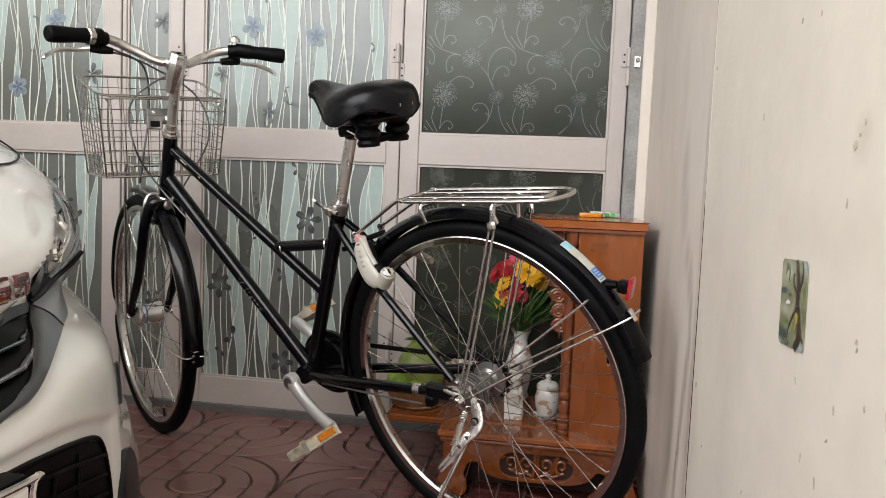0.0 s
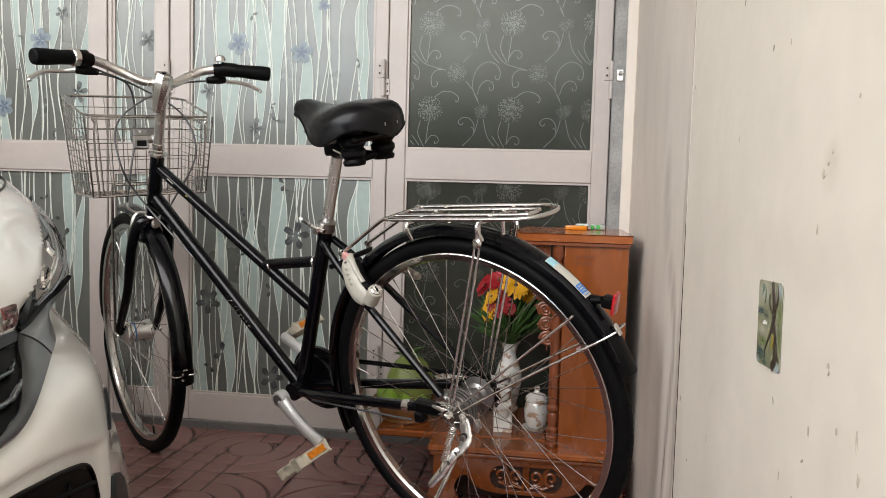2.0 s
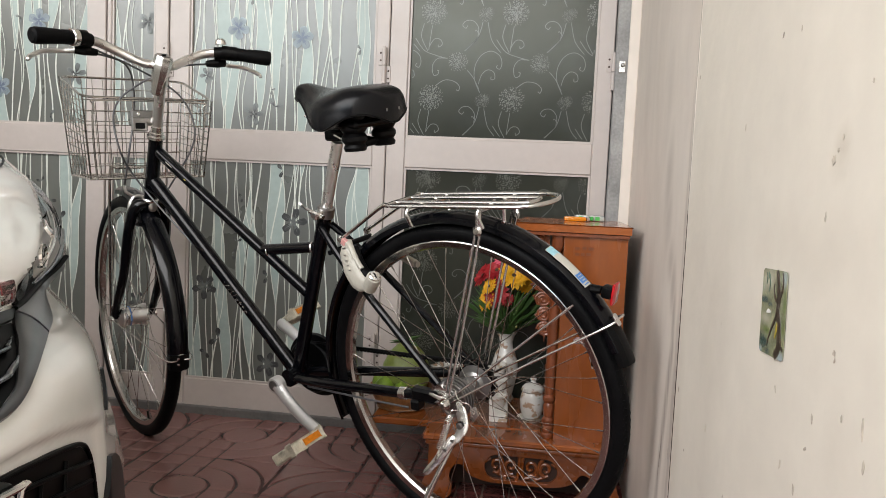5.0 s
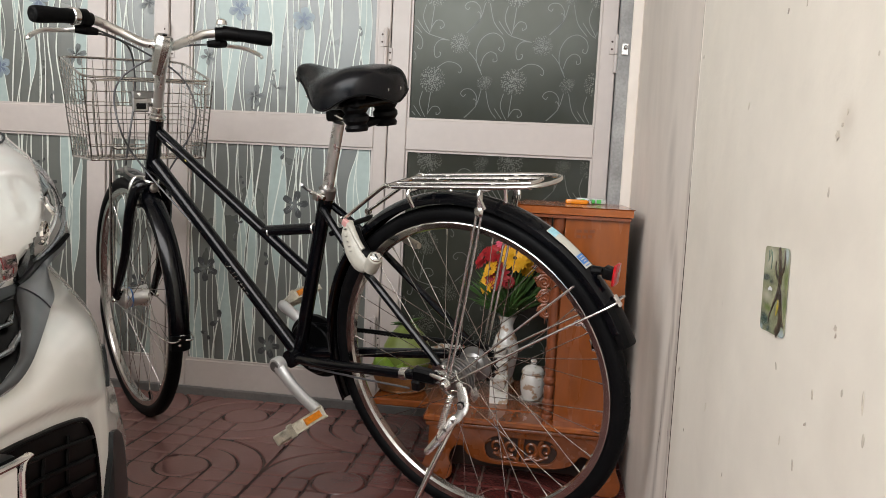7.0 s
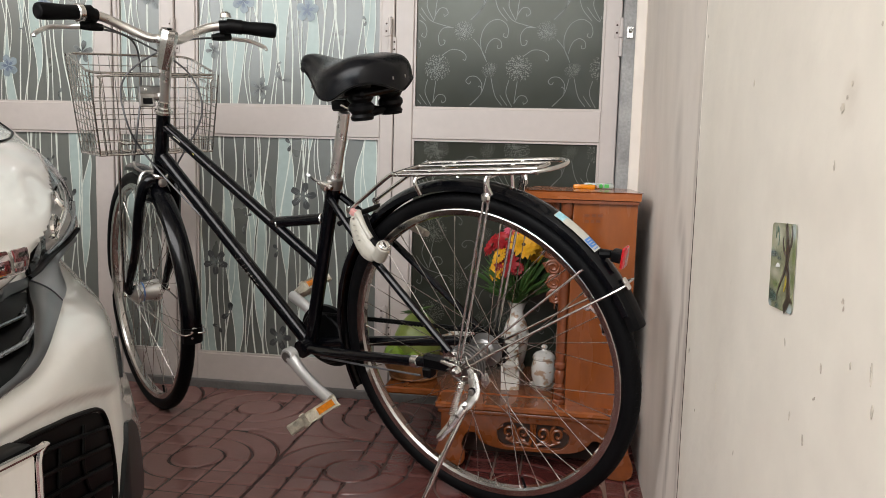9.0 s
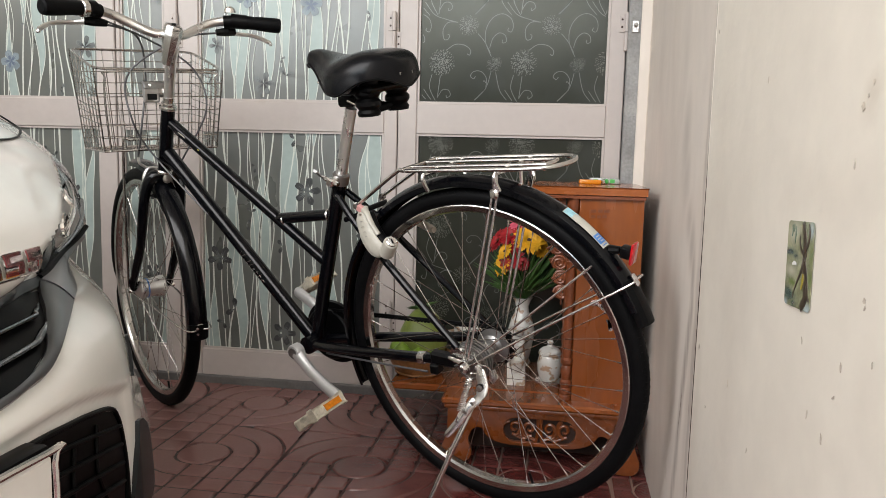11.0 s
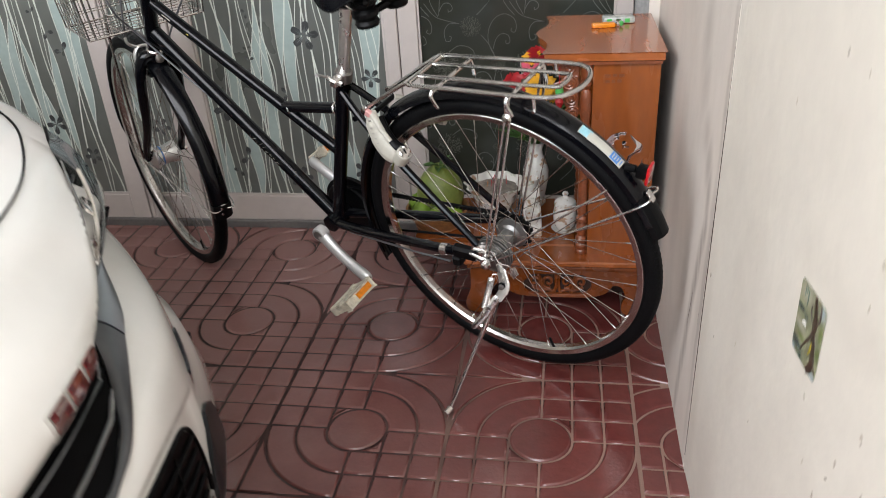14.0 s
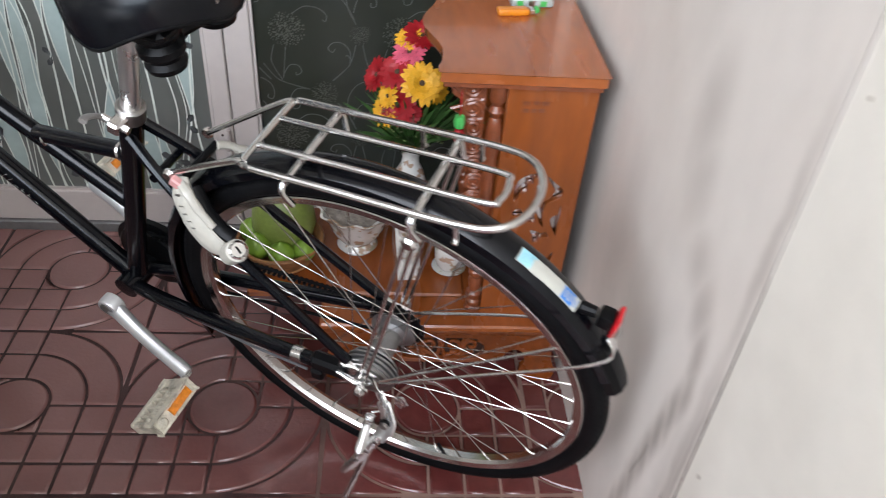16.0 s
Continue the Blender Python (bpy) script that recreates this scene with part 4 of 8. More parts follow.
def car_body():
    bm = bmesh.new()
    cols = 144
    rows = []
    heights = sorted({row[1] for row in PROFILE} | {0.40 + 0.005 * k for k in range(70)})
    for row in [prof_at(z) for z in heights]:
        line = []
        for i in range(cols + 1):
            s = -1 + 2 * i / cols
            e = row[2] * math.sin(s * math.pi / 2)
            line.append(bm.verts.new((nose(e, row), e, row[1])))
        rows.append(line)
    for a, b in zip(rows, rows[1:]):
        for i in range(cols):
            bm.faces.new((a[i], a[i + 1], b[i + 1], b[i]))
    for k in (0, cols):
        line = [r[k] for r in rows]
        back = [bm.verts.new((-3.55, v.co.y, v.co.z)) for v in line]
        for i in range(len(line) - 1):
            bm.faces.new((line[i], line[i + 1], back[i + 1], back[i]))
    bmesh.ops.recalc_face_normals(bm, faces=bm.faces)
    return bm


body = part("body", car_body(), CAR_WHITE, car, smooth=50)
part("cabin", prism(bmesh.new(), [(-0.86, 0.90), (-1.55, 1.40), (-1.9, 1.46), (-2.9, 1.44), (-3.5, 1.05), (-3.55, 0.90)], -0.70, 0.70, pose(0, 0, 0, 90), 0.02), CAR_WHITE, car)
part("windscreen", B((-0.40, -0.62, -0.004), (0.40, 0.62, 0.004), 0.002, Matrix.Translation((-1.215, 0, 1.165)) @ pose(0, 0, 0, 0, 36, 0)), GLASS_DARK, car)
part("underbody", B((-3.5, -0.74, 0.16), (-0.10, 0.74, 0.32)), CAR_BLACK, car)
for x, s in ((-0.62, 1), (-0.62, -1), (-3.0, 1), (-3.0, -1)):
    w = part("wheel", L([(0.10, -0.09), (0.27, -0.095), (0.295, -0.07), (0.295, 0.07), (0.27, 0.095), (0.20, 0.085), (0.19, 0.06), (0.0, 0.05)], 32, axis_pose((x, s * 0.74, 0.295), (0, s, 0))), RUBBER, car)
    part("rim", L([(0.05, 0.07), (0.185, 0.085), (0.19, 0.06), (0.0, 0.055)], 24, axis_pose((x, s * 0.74, 0.295), (0, s, 0))), ALLOY, w)


def patch(name, outline, mat, parent, off=0.003, depth=0.012, nx=20, nz=6, label="", smooth=45):
    """A panel on the front skin. outline: (e, low z, high z) stations."""
    bm = bmesh.new()
    es = [outline[0][0] + (outline[-1][0] - outline[0][0]) * i / nx for i in range(nx + 1)]
    front, back = [], []
    for e in es:
        for a, b in zip(outline, outline[1:]):
            lo_e, hi_e = min(a[0], b[0]), max(a[0], b[0])
            if lo_e - 1e-9 <= e <= hi_e + 1e-9:
                t = (e - a[0]) / (b[0] - a[0])
                lo, hi = a[1] + (b[1] - a[1]) * t, a[2] + (b[2] - a[2]) * t
        zs = [lo + (hi - lo) * k / nz for k in range(nz + 1)]
        front.append([bm.verts.new(skin(e, z, off)) for z in zs])
        back.append([bm.verts.new(skin(e, z, off - depth)) for z in zs])
    for i in range(nx):
        for k in range(nz):
            bm.faces.new((front[i][k], front[i + 1][k], front[i + 1][k + 1], front[i][k + 1]))
        bm.faces.new((front[i][0], back[i][0], back[i + 1][0], front[i + 1][0]))
        bm.faces.new((front[i][nz], front[i + 1][nz], back[i + 1][nz], back[i][nz]))
    for i in (0, nx):
        for k in range(nz):
            bm.faces.new((front[i][k], front[i][k + 1], back[i][k + 1], back[i][k]))
    bmesh.ops.recalc_face_normals(bm, faces=bm.faces)
    return part(name, bm, mat, parent, label, smooth)


def skin_bar(name, pts, radius, mat, parent, off=0.004, flat=1.0, label="", seg=8):
    return part(name, S([skin(e, z, off) for e, z in smooth_path2(pts)], radius, seg, flat=flat), mat, parent, label)


def smooth_path2(pts, n=6):
    return [(v.x, v.y) for v in smooth_path([(a, b, 0) for a, b in pts], n)]


# nose, lamps, grille and bumper openings, the same on both sides
def sheet(name, stations, mat, parent, off=0.006, bulge=0.004, depth=0.016, label=""):
    """A smooth moulded panel spanned between its lower and upper edge on the front. stations: (e, low z, high z)."""
    bm = bmesh.new()
    low = smooth_path([skin(e, lo, off) for e, lo, hi in stations], 6)
    high = smooth_path([skin(e, hi, off) for e, lo, hi in stations], 6)
    n, nz = len(low), 8
    front, back = [], []
    for i in range(n):
        a, b = low[max(i - 1, 0)] + high[max(i - 1, 0)], low[min(i + 1, n - 1)] + high[min(i + 1, n - 1)]
        out = (b - a).cross(high[i] - low[i])
        out = out.normalized() if out.length > 1e-9 else Vector((1, 0, 0))
        out = out if out.x > 0 else -out
        k = min(1.0, (high[i] - low[i]).length / 0.02)
        row = [low[i].lerp(high[i], j / nz) + out * bulge * k * math.sin(math.pi * j / nz) for j in range(nz + 1)]
        front.append([bm.verts.new(p) for p in row])
        back.append([bm.verts.new(p - out * depth) for p in row])
    for i in range(n - 1):
        for j in range(nz):
            bm.faces.new((front[i][j], front[i + 1][j], front[i + 1][j + 1], front[i][j + 1]))
        bm.faces.new((front[i][0], back[i][0], back[i + 1][0], front[i + 1][0]))
        bm.faces.new((front[i][nz], front[i + 1][nz], back[i + 1][nz], back[i][nz]))
    for i in (0, n - 1):
        for j in range(nz):
            bm.faces.new((front[i][j], front[i][j + 1], back[i][j + 1], back[i][j]))
    bmesh.ops.recalc_face_normals(bm, faces=bm.faces)
    return part(name, bm, mat, parent, label, 50)


def both(st):
    """Stations given for one side, run across the whole front."""
    return [(-e, lo, hi) for e, lo, hi in reversed(st) if e > 0] + list(st)


grille = patch("grille", both([(0.0, 0.507, 0.572), (0.193, 0.5139, 0.573), (0.248, 0.5243, 0.572), (0.289, 0.5378, 0.570), (0.337, 0.5519, 0.567), (0.379, 0.563, 0.5655)]), CAR_BLACK, car, 0.002, 0.02, 60, 14, "black grille with dark chrome bars")
for pts in (((0.330, 0.5552), (0.303, 0.5510), (0.283, 0.5483), (0.12, 0.545)), ((0.298, 0.5418), (0.264, 0.5343), (0.236, 0.5303), (0.10, 0.528))):
    line_ = [(-e, z) for e, z in pts] + [(e, z) for e, z in reversed(pts)]
    part("grille_bar", S(smooth_path([skin(e, z, 0.006) for e, z in line_], 6), [0.0024] * 3 + [0.0046] * (6 * 7 - 5) + [0.0024] * 3, 10, flat=0.7), CAR_CHROME, grille)
patch("nose_strip", both([(0.0, 0.570, 0.585), (0.25, 0.570, 0.585), (0.34, 0.5667, 0.579), (0.388, 0.5667, 0.5775), (0.414, 0.5725, 0.5765)]), CAR_DARK, car, 0.006, 0.02, 60, 6, "dark grey strip under the bonnet nose")
BAND = ((0.404, 0.5465, 0.5715), (0.455, 0.5510, 0.5745), (0.515, 0.5570, 0.5800), (0.575, 0.5655, 0.5910), (0.625, 0.5780, 0.6030), (0.655, 0.5920, 0.6110), (0.672, 0.6010, 0.6075))
LENS = ((0.425, 0.5770, 0.6500), (0.460, 0.5800, 0.6760), (0.500, 0.5860, 0.6930), (0.550, 0.5940, 0.7080), (0.600, 0.6060, 0.7240), (0.650, 0.6240, 0.7380), (0.700, 0.6500, 0.7440))
for s in (1, -1):
    side = lambda st: [(s * e, lo, hi) for e, lo, hi in st]
    lampg = sheet("headlamp", side(LENS), LAMP_DARK, car, 0.004, 0.010, 0.02, "clear wrap-round headlamp")
    part("lamp_seal", S(smooth_path([skin(s * e, hi + 0.002, 0.004) for e, lo, hi in LENS], 6), 0.0024, 8, flat=0.7), CAR_BLACK, lampg)
    part("lamp_seal", S(smooth_path([skin(s * LENS[0][0], LENS[0][1] + (LENS[0][2] - LENS[0][1]) * k / 4, 0.005) for k in range(5)], 4), 0.0022, 8), CAR_BLACK, lampg)
    part("lamp_base", S(smooth_path([skin(s * e, z, 0.006) for e, z in ((0.410, 0.5745), (0.455, 0.5775), (0.515, 0.584), (0.575, 0.595), (0.625, 0.608), (0.665, 0.620))], 6), 0.0044, 10, flat=0.8), CAR_BLACK, lampg)
    for k, r_, mt in ((0.30, 0.0030, CAR_CHROME), (0.52, 0.0042, CHROME), (0.74, 0.0022, CAR_CHROME)):
        part("lamp_rib", S(smooth_path([skin(s * e, lo + (hi - lo) * k, 0.0125) for e, lo, hi in LENS[1:-1]], 6), r_, 8, flat=0.5), mt, lampg)
    for e, z in ((0.475, 0.640), (0.560, 0.665)):
        part("lamp_bowl", L([(0.018, 0.004), (0.017, 0.008), (0.012, 0.006), (0.0, 0.003)], 20, axis_pose(skin(s * e, z, 0.006), skin(s * e, z, 0.02) - skin(s * e, z))), CHROME, lampg)
    trim = sheet("trim_band", side(BAND), CAR_GREY, car, 0.009, 0.004, 0.02, "satin grey trim band")
    sheet("lower_trim", side(((0.0, 0.502, 0.507), (0.12, 0.505, 0.510), (0.182, 0.5084, 0.5135), (0.217, 0.5104, 0.5180), (0.248, 0.5164, 0.5243), (0.282, 0.5254, 0.5365), (0.328, 0.5362, 0.5505), (0.365, 0.5415, 0.5605), (0.4005, 0.5460, 0.5710))), CAR_TRIM, car, 0.008, 0.004, 0.02, "darker satin grey grille surround")
    fog = patch("fog_recess", [(s * 0.120, 0.240, 0.462), (s * 0.191, 0.240, 0.456), (s * 0.231, 0.240, 0.451), (s * 0.286, 0.245, 0.443), (s * 0.330, 0.250, 0.434), (s * 0.352, 0.262, 0.428), (s * 0.370, 0.285, 0.414), (s * 0.384, 0.315, 0.392), (s * 0.391, 0.335, 0.355)], CAR_BLACK, car, 0.003, 0.02, 44, 14, "black slatted fog lamp recess")
    for k in range(8):
        z0 = 0.446 - 0.0235 * k
        e1 = 0.372 if k < 3 else 0.380 - 0.010 * (k - 2)
        skin_bar("slat", [(s * 0.150, z0), (s * (0.150 + e1) * 0.5, z0 - 0.5 * (e1 - 0.150) * 0.17), (s * e1, z0 - (e1 - 0.150) * 0.20)], 0.0034, CAR_BLACK, fog, 0.006, 0.8)
    for e in (0.235, 0.300):
        skin_bar("slat_web", [(s * e, 0.430), (s * (e - 0.012), 0.380), (s * (e + 0.010), 0.330), (s * e, 0.270)], 0.0026, CAR_BLACK, fog, 0.005, 0.8)
    skin_bar("recess_rim", [(s * 0.130, 0.464), (s * 0.191, 0.459), (s * 0.231, 0.454), (s * 0.286, 0.446), (s * 0.352, 0.431), (s * 0.376, 0.412), (s * 0.388, 0.380), (s * 0.395, 0.332), (s * 0.393, 0.280)], 0.0042, CAR_BLACK, fog, 0.003, 0.7)
    patch("bumper_skirt", [(s * 0.412, 0.175, 0.270), (s * 0.430, 0.175, 0.335), (s * 0.447, 0.175, 0.381), (s * 0.474, 0.175, 0.375), (s * 0.498, 0.175, 0.360), (s * 0.516, 0.175, 0.336), (s * 0.533, 0.175, 0.292), (s * 0.545, 0.172, 0.24)], CAR_DARK, car, 0.006, 0.012, 40, 12, "dark bumper skirt")
    patch("corner_trim", [(s * 0.470, 0.436, 0.442), (s * 0.490, 0.440, 0.462), (s * 0.512, 0.450, 0.481), (s * 0.528, 0.462, 0.479)], CAR_DARK, car, 0.004, 0.010, 16, 6, "dark trim at the bumper corner")
    skin_bar("bonnet_seam", [(s * 0.0, 0.752), (s * 0.20, 0.752), (s * 0.353, 0.7537), (s * 0.456, 0.7565), (s * 0.555, 0.766), (s * 0.64, 0.780), (s * 0.672, 0.810), (s * 0.69, 0.85)], 0.0020, CAR_BLACK, body, 0.0004, 0.6)
plate = part("number_plate", B((0.1585, -0.163, 0.306), (0.1650, 0.143, 0.462), 0.003), PLATE_WHITE, car, "white number plate in a chrome and black holder")
part("plate_holder", B((0.130, -0.170, 0.298), (0.1583, 0.151, 0.470), 0.006, seg=2), CAR_BLACK, plate)
part("plate_edge", S(smooth_path([(0.1640, y, z) for y, z in ((-0.166, 0.320), (-0.166, 0.452), (-0.154, 0.4655), (0.134, 0.4655), (0.1465, 0.452), (0.1465, 0.320), (0.134, 0.3025), (-0.154, 0.3025))], 5, True), 0.0036, 8, True), CHROME, plate)
for y, z in ((-0.130, 0.345), (-0.080, 0.345), (-0.030, 0.345), (0.020, 0.345), (0.070, 0.345), (-0.060, 0.424), (-0.010, 0.424)):
    part("character_bar", B((0.1645, y - 0.015, z - 0.031), (0.1658, y + 0.015, z + 0.031), 0.0004), CAR_BLACK, plate)
badge = part("badge", S([skin(e, 0.6155, 0.004) for e in (0.130, 0.170, 0.210, 0.250, 0.262)], 0.0012, 6), CHROME, car, "red and chrome trim badge")
for e0 in (0.138, 0.182, 0.226):
    blk = patch("badge_block", [(e0, 0.6185, 0.6380), (e0 + 0.004, 0.6178, 0.6388), (e0 + 0.034, 0.6178, 0.6388), (e0 + 0.038, 0.6185, 0.6380)], CHROME, badge, 0.006, 0.008, 12, 3)
    for lo, hi, a0, a1 in ((0.6350, 0.6378, 0.004, 0.035), (0.6268, 0.6298, 0.004, 0.035), (0.6190, 0.6218, 0.003, 0.034)):
        patch("badge_face", [(e0 + a0, lo, hi), (e0 + a1, lo, hi)], BADGE_RED, blk, 0.0068, 0.004, 6, 1)
    patch("badge_face", [(e0 + 0.004, 0.6298, 0.6350), (e0 + 0.012, 0.6298, 0.6350)], BADGE_RED, blk, 0.0068, 0.004, 3, 1)
    patch("badge_face", [(e0 + 0.026, 0.6218, 0.6268), (e0 + 0.034, 0.6218, 0.6268)], BADGE_RED, blk, 0.0068, 0.004, 3, 1)

# ---- bicycle ----
# bike space: x forward from under the rear axle, y to its left, z up; it leans on its side stand
BIKE = pose(0.5195, 2.9245, 0.0, -11.65, 0, 154.74)
bike = thing("bicycle", "black city bicycle leaning on its side stand on red tiles", "bicycle", BIKE)
REAR, BB, SEAT_TOP = Vector((0.010, 0, 0.352)), Vector((0.501, 0, 0.295)), Vector((0.354, 0, 0.708))
HEAD_T, HEAD_B = Vector((0.914, 0, 0.868)), Vector((0.975, 0, 0.715))
AXIS = (HEAD_T - HEAD_B).normalized()
STEER = Matrix.Translation(HEAD_B) @ Matrix.Rotation(radians(-19), 4, AXIS) @ Matrix.Translation(-HEAD_B)
FRONT_C = Vector((1.172, 0, 0.349))


def along(a, b, t):
    return Vector(a).lerp(Vector(b), t)


frame_ob = part("frame", S([HEAD_B - AXIS * 0.012, HEAD_T + AXIS * 0.004], 0.0175, 16), BLACK_PAINT, bike, "gloss black steel step-through frame")
UT_A, UT_B, LT_A = Vector((0.908, 0, 0.832)), Vector((0.432, 0, 0.508)), Vector((0.947, 0, 0.755))
UT_J = along(UT_A, UT_B, 0.72)
part("upper_tube", S([UT_A, UT_B], 0.0140, 16), BLACK_PAINT, frame_ob)
part("down_tube", S([LT_A, BB + Vector((0.012, 0, 0.012))], 0.0175, 18), BLACK_PAINT, frame_ob)
part("seat_tube", S([BB, SEAT_TOP], 0.0165, 16), BLACK_PAINT, frame_ob)
part("cross_tube", S([UT_J + Vector((0.004, 0, 0.004)), along(BB, SEAT_TOP, 0.80)], 0.0132, 14), BLACK_PAINT, frame_ob)
part("bottom_bracket", L([(0.016, -0.036), (0.022, -0.035), (0.022, 0.035), (0.016, 0.036)], 20, axis_pose(BB, (0, 1, 0))), BLACK_PAINT, frame_ob)
for s in (1, -1):
    part("chain_stay", S(smooth_path([BB + Vector((-0.01, s * 0.022, 0.0)), along(BB, REAR, 0.25) + Vector((0, s * 0.038, 0.000)), along(BB, REAR, 0.75) + Vector((0, s * 0.059, 0.004)),
                                      REAR + Vector((0.030, s * 0.064, 0.006))], 5), [0.0125] * 6 + [0.0115] * 6 + [0.010] * 4, 12), BLACK_PAINT, frame_ob)
    part("seat_stay", S(smooth_path([along(BB, SEAT_TOP, 0.925) + Vector((-0.008, s * 0.016, 0)), Vector((0.265, s * 0.040, 0.592)),
                                     REAR + Vector((0.028, s * 0.062, 0.030))], 6), 0.0082, 10), BLACK_PAINT, frame_ob)
    part("dropout", prism(bmesh.new(), [(-0.022, -0.010), (0.036, -0.012), (0.046, 0.004), (0.038, 0.038), (0.014, 0.026), (-0.018, 0.018)], -0.003, 0.003,
                          Matrix.Translation(REAR + Vector((0, s * 0.064, 0))) @ pose(0, 0, 0, 90)), STEEL, frame_ob)
part("collar", L([(0.0118, -0.009), (0.0135, -0.008), (0.0135, 0.008), (0.0118, 0.009)], 18, axis_pose(along(BB, REAR, 0.755) + Vector((0, 0.0592, 0.004)), REAR - BB)), STEEL, frame_ob, "bright steel clamp ring")
part("bridge", S([along(BB, SEAT_TOP, 0.80) + Vector((-0.060, 0.034, 0.0)), along(BB, SEAT_TOP, 0.80) + Vector((-0.060, -0.034, 0.0))], 0.006, 8), BLACK_PAINT, frame_ob)
for t in (0.03, 0.97):
    part("weld_ring", L([(0.0138, -0.003), (0.0152, 0), (0.0138, 0.003)], 16, axis_pose(along(UT_J, along(BB, SEAT_TOP, 0.80), 0.10 if t < 0.5 else 0.90), along(BB, SEAT_TOP, 0.80) - UT_J)), STEEL, frame_ob)
# slanting silver script on the down tube, drawn as plain strokes
dn = (BB - LT_A).normalized()
up_n = Vector((dn.z, 0, -dn.x))
up_n = up_n if up_n.z > 0 else -up_n


def on_tube(u, h):
    """A point on the down tube's left flank, u metres along it and h metres up across it."""
    return LT_A + dn * u + up_n * h + Vector((0, math.sqrt(max(1e-6, 0.0175 ** 2 - h * h)) + 0.0004, 0))


# (start, height) to (end, height) of each stroke in millimetres
for strokes in (((0, 7, 4, -6), (4, -6, 14, 9)), ((17, -6, 20, 3),), ((24, -6, 30, 10), (24, -6, 29, -6)), ((33, -6, 39, 10), (33, -6, 38, -6)), ((42, -6, 46, 3), (46, 3, 51, 3), (44, -1, 49, -1), (42, -6, 48, -6)),
                ((54, -6, 58, 8), (55, 3, 61, 3)), ((64, -6, 68, 8), (65, 3, 71, 3)), ((73, -6, 78, 3), (78, 3, 83, 3), (83, 3, 80, -6), (73, -6, 80, -6))):
    bm = bmesh.new()
    for a, b, c, d in strokes:
        sweep(bm, [on_tube(0.342 + 0.00122 * (a + (c - a) * k / 3), 0.001 * (b + (d - b) * k / 3)) for k in range(4)], 0.00065, 5)
    part("decal_stroke", bm, WIRE, frame_ob)
for i, mt in enumerate((STICKER_WHITE, STICKER_YELLOW)):
    c = along(UT_A, UT_B, 0.10 + 0.016 * i + (0.10 if i else 0)) + Vector((0, 0.0143, 0.0055))
    part("decal_patch", B((-0.013 if i == 0 else -0.003, -0.0006, -0.0010), (0.013 if i == 0 else 0.003, 0.0008, 0.0010), 0, Matrix.Translation(c) @ pose(0, 0, 0, 0, -34, 0)), mt, frame_ob)
for z_ in (0.45, 0.70):
    c = along(LT_A, BB, z_) + Vector((-0.010, 0.004, -0.015))
    part("cable_guide", B((-0.006, -0.004, -0.004), (0.006, 0.004, 0.004), 0.001, Matrix.Translation(c)), BLACK_PLASTIC, frame_ob)


def wheel(name, centre, m, hub_r, label):
    """A spoked wheel whose axle runs along y; m places it further."""
    T = m @ Matrix.Translation(centre) @ pose(0, 0, 0, 90)
    rim_profile = [(0.3030, -0.006), (0.3030, 0.006), (0.3065, 0.0118), (0.3175, 0.0138), (0.3195, 0.0128), (0.3195, 0.0100), (0.314, 0.008), (0.3125, 0.0), (0.314, -0.008), (0.3195, -0.0100), (0.3195, -0.0128), (0.3175, -0.0138), (0.3065, -0.0118)]
    w = part(name, ring_lathe(bmesh.new(), rim_profile, 96, T), RIM_STEEL, bike, label)
    tyre_profile = []
    for k in range(16):
        a = 2 * math.pi * k / 16
        tyre_profile.append((0.3345 + 0.0180 * math.cos(a), 0.0182 * math.sin(a)))
    part("tyre", ring_lathe(bmesh.new(), tyre_profile, 120, T), RUBBER, w, "black rubber tyre with fine tread")
    tread = bmesh.new()
    for k in range(150):
        a = 2 * math.pi * k / 150
        for s in (-1, 1):
            mm = T @ Matrix.Rotation(a, 4, "Z") @ Matrix.Translation((0.3475, 0, s * 0.0105)) @ pose(0, 0, 0, s * 25, -s * 38, 0)
            box(tread, (-0.0012, -0.0045, -0.0032), (0.0016, 0.0045, 0.0032), 0, mm)
    tagged(part("tread", tread, RUBBER, w), kind="stuff")
    part("valve", S([T @ Vector((0.306 * math.cos(4.4), 0.306 * math.sin(4.4), 0)), T @ Vector((0.280 * math.cos(4.4), 0.280 * math.sin(4.4), 0))], 0.0032, 8), BLACK_PLASTIC, w)
    spoke = link_mesh("spoke", S([(0, 0, 0), (0, 0, 0.955), (0, 0, 0.9551), (0, 0, 1)], [0.00088, 0.00088, 0.0018, 0.0020], 6), SPOKE_STEEL)
    for k in range(36):
        side = 1 if k % 2 else -1
        lead = 1 if (k // 2) % 2 else -1
        a = 2 * math.pi * (k + 0.5) / 36
        h = a + lead * radians(68)
        p = Vector((hub_r * math.cos(h), hub_r * math.sin(h), side * (0.033 if lead > 0 else 0.029)))
        q = Vector((0.3045 * math.cos(a), 0.3045 * math.sin(a), side * 0.003))
        ob = new("spoke", spoke)
        ob.parent = w
        d = T @ q - T @ p
        ob.matrix_local = axis_pose(T @ p, d) @ Matrix.Diagonal((1, 1, d.length, 1))
    return w, T


rear, TR = wheel("rear_wheel", REAR, Matrix.Identity(4), 0.040, "steel rim rear wheel with a drum brake hub")
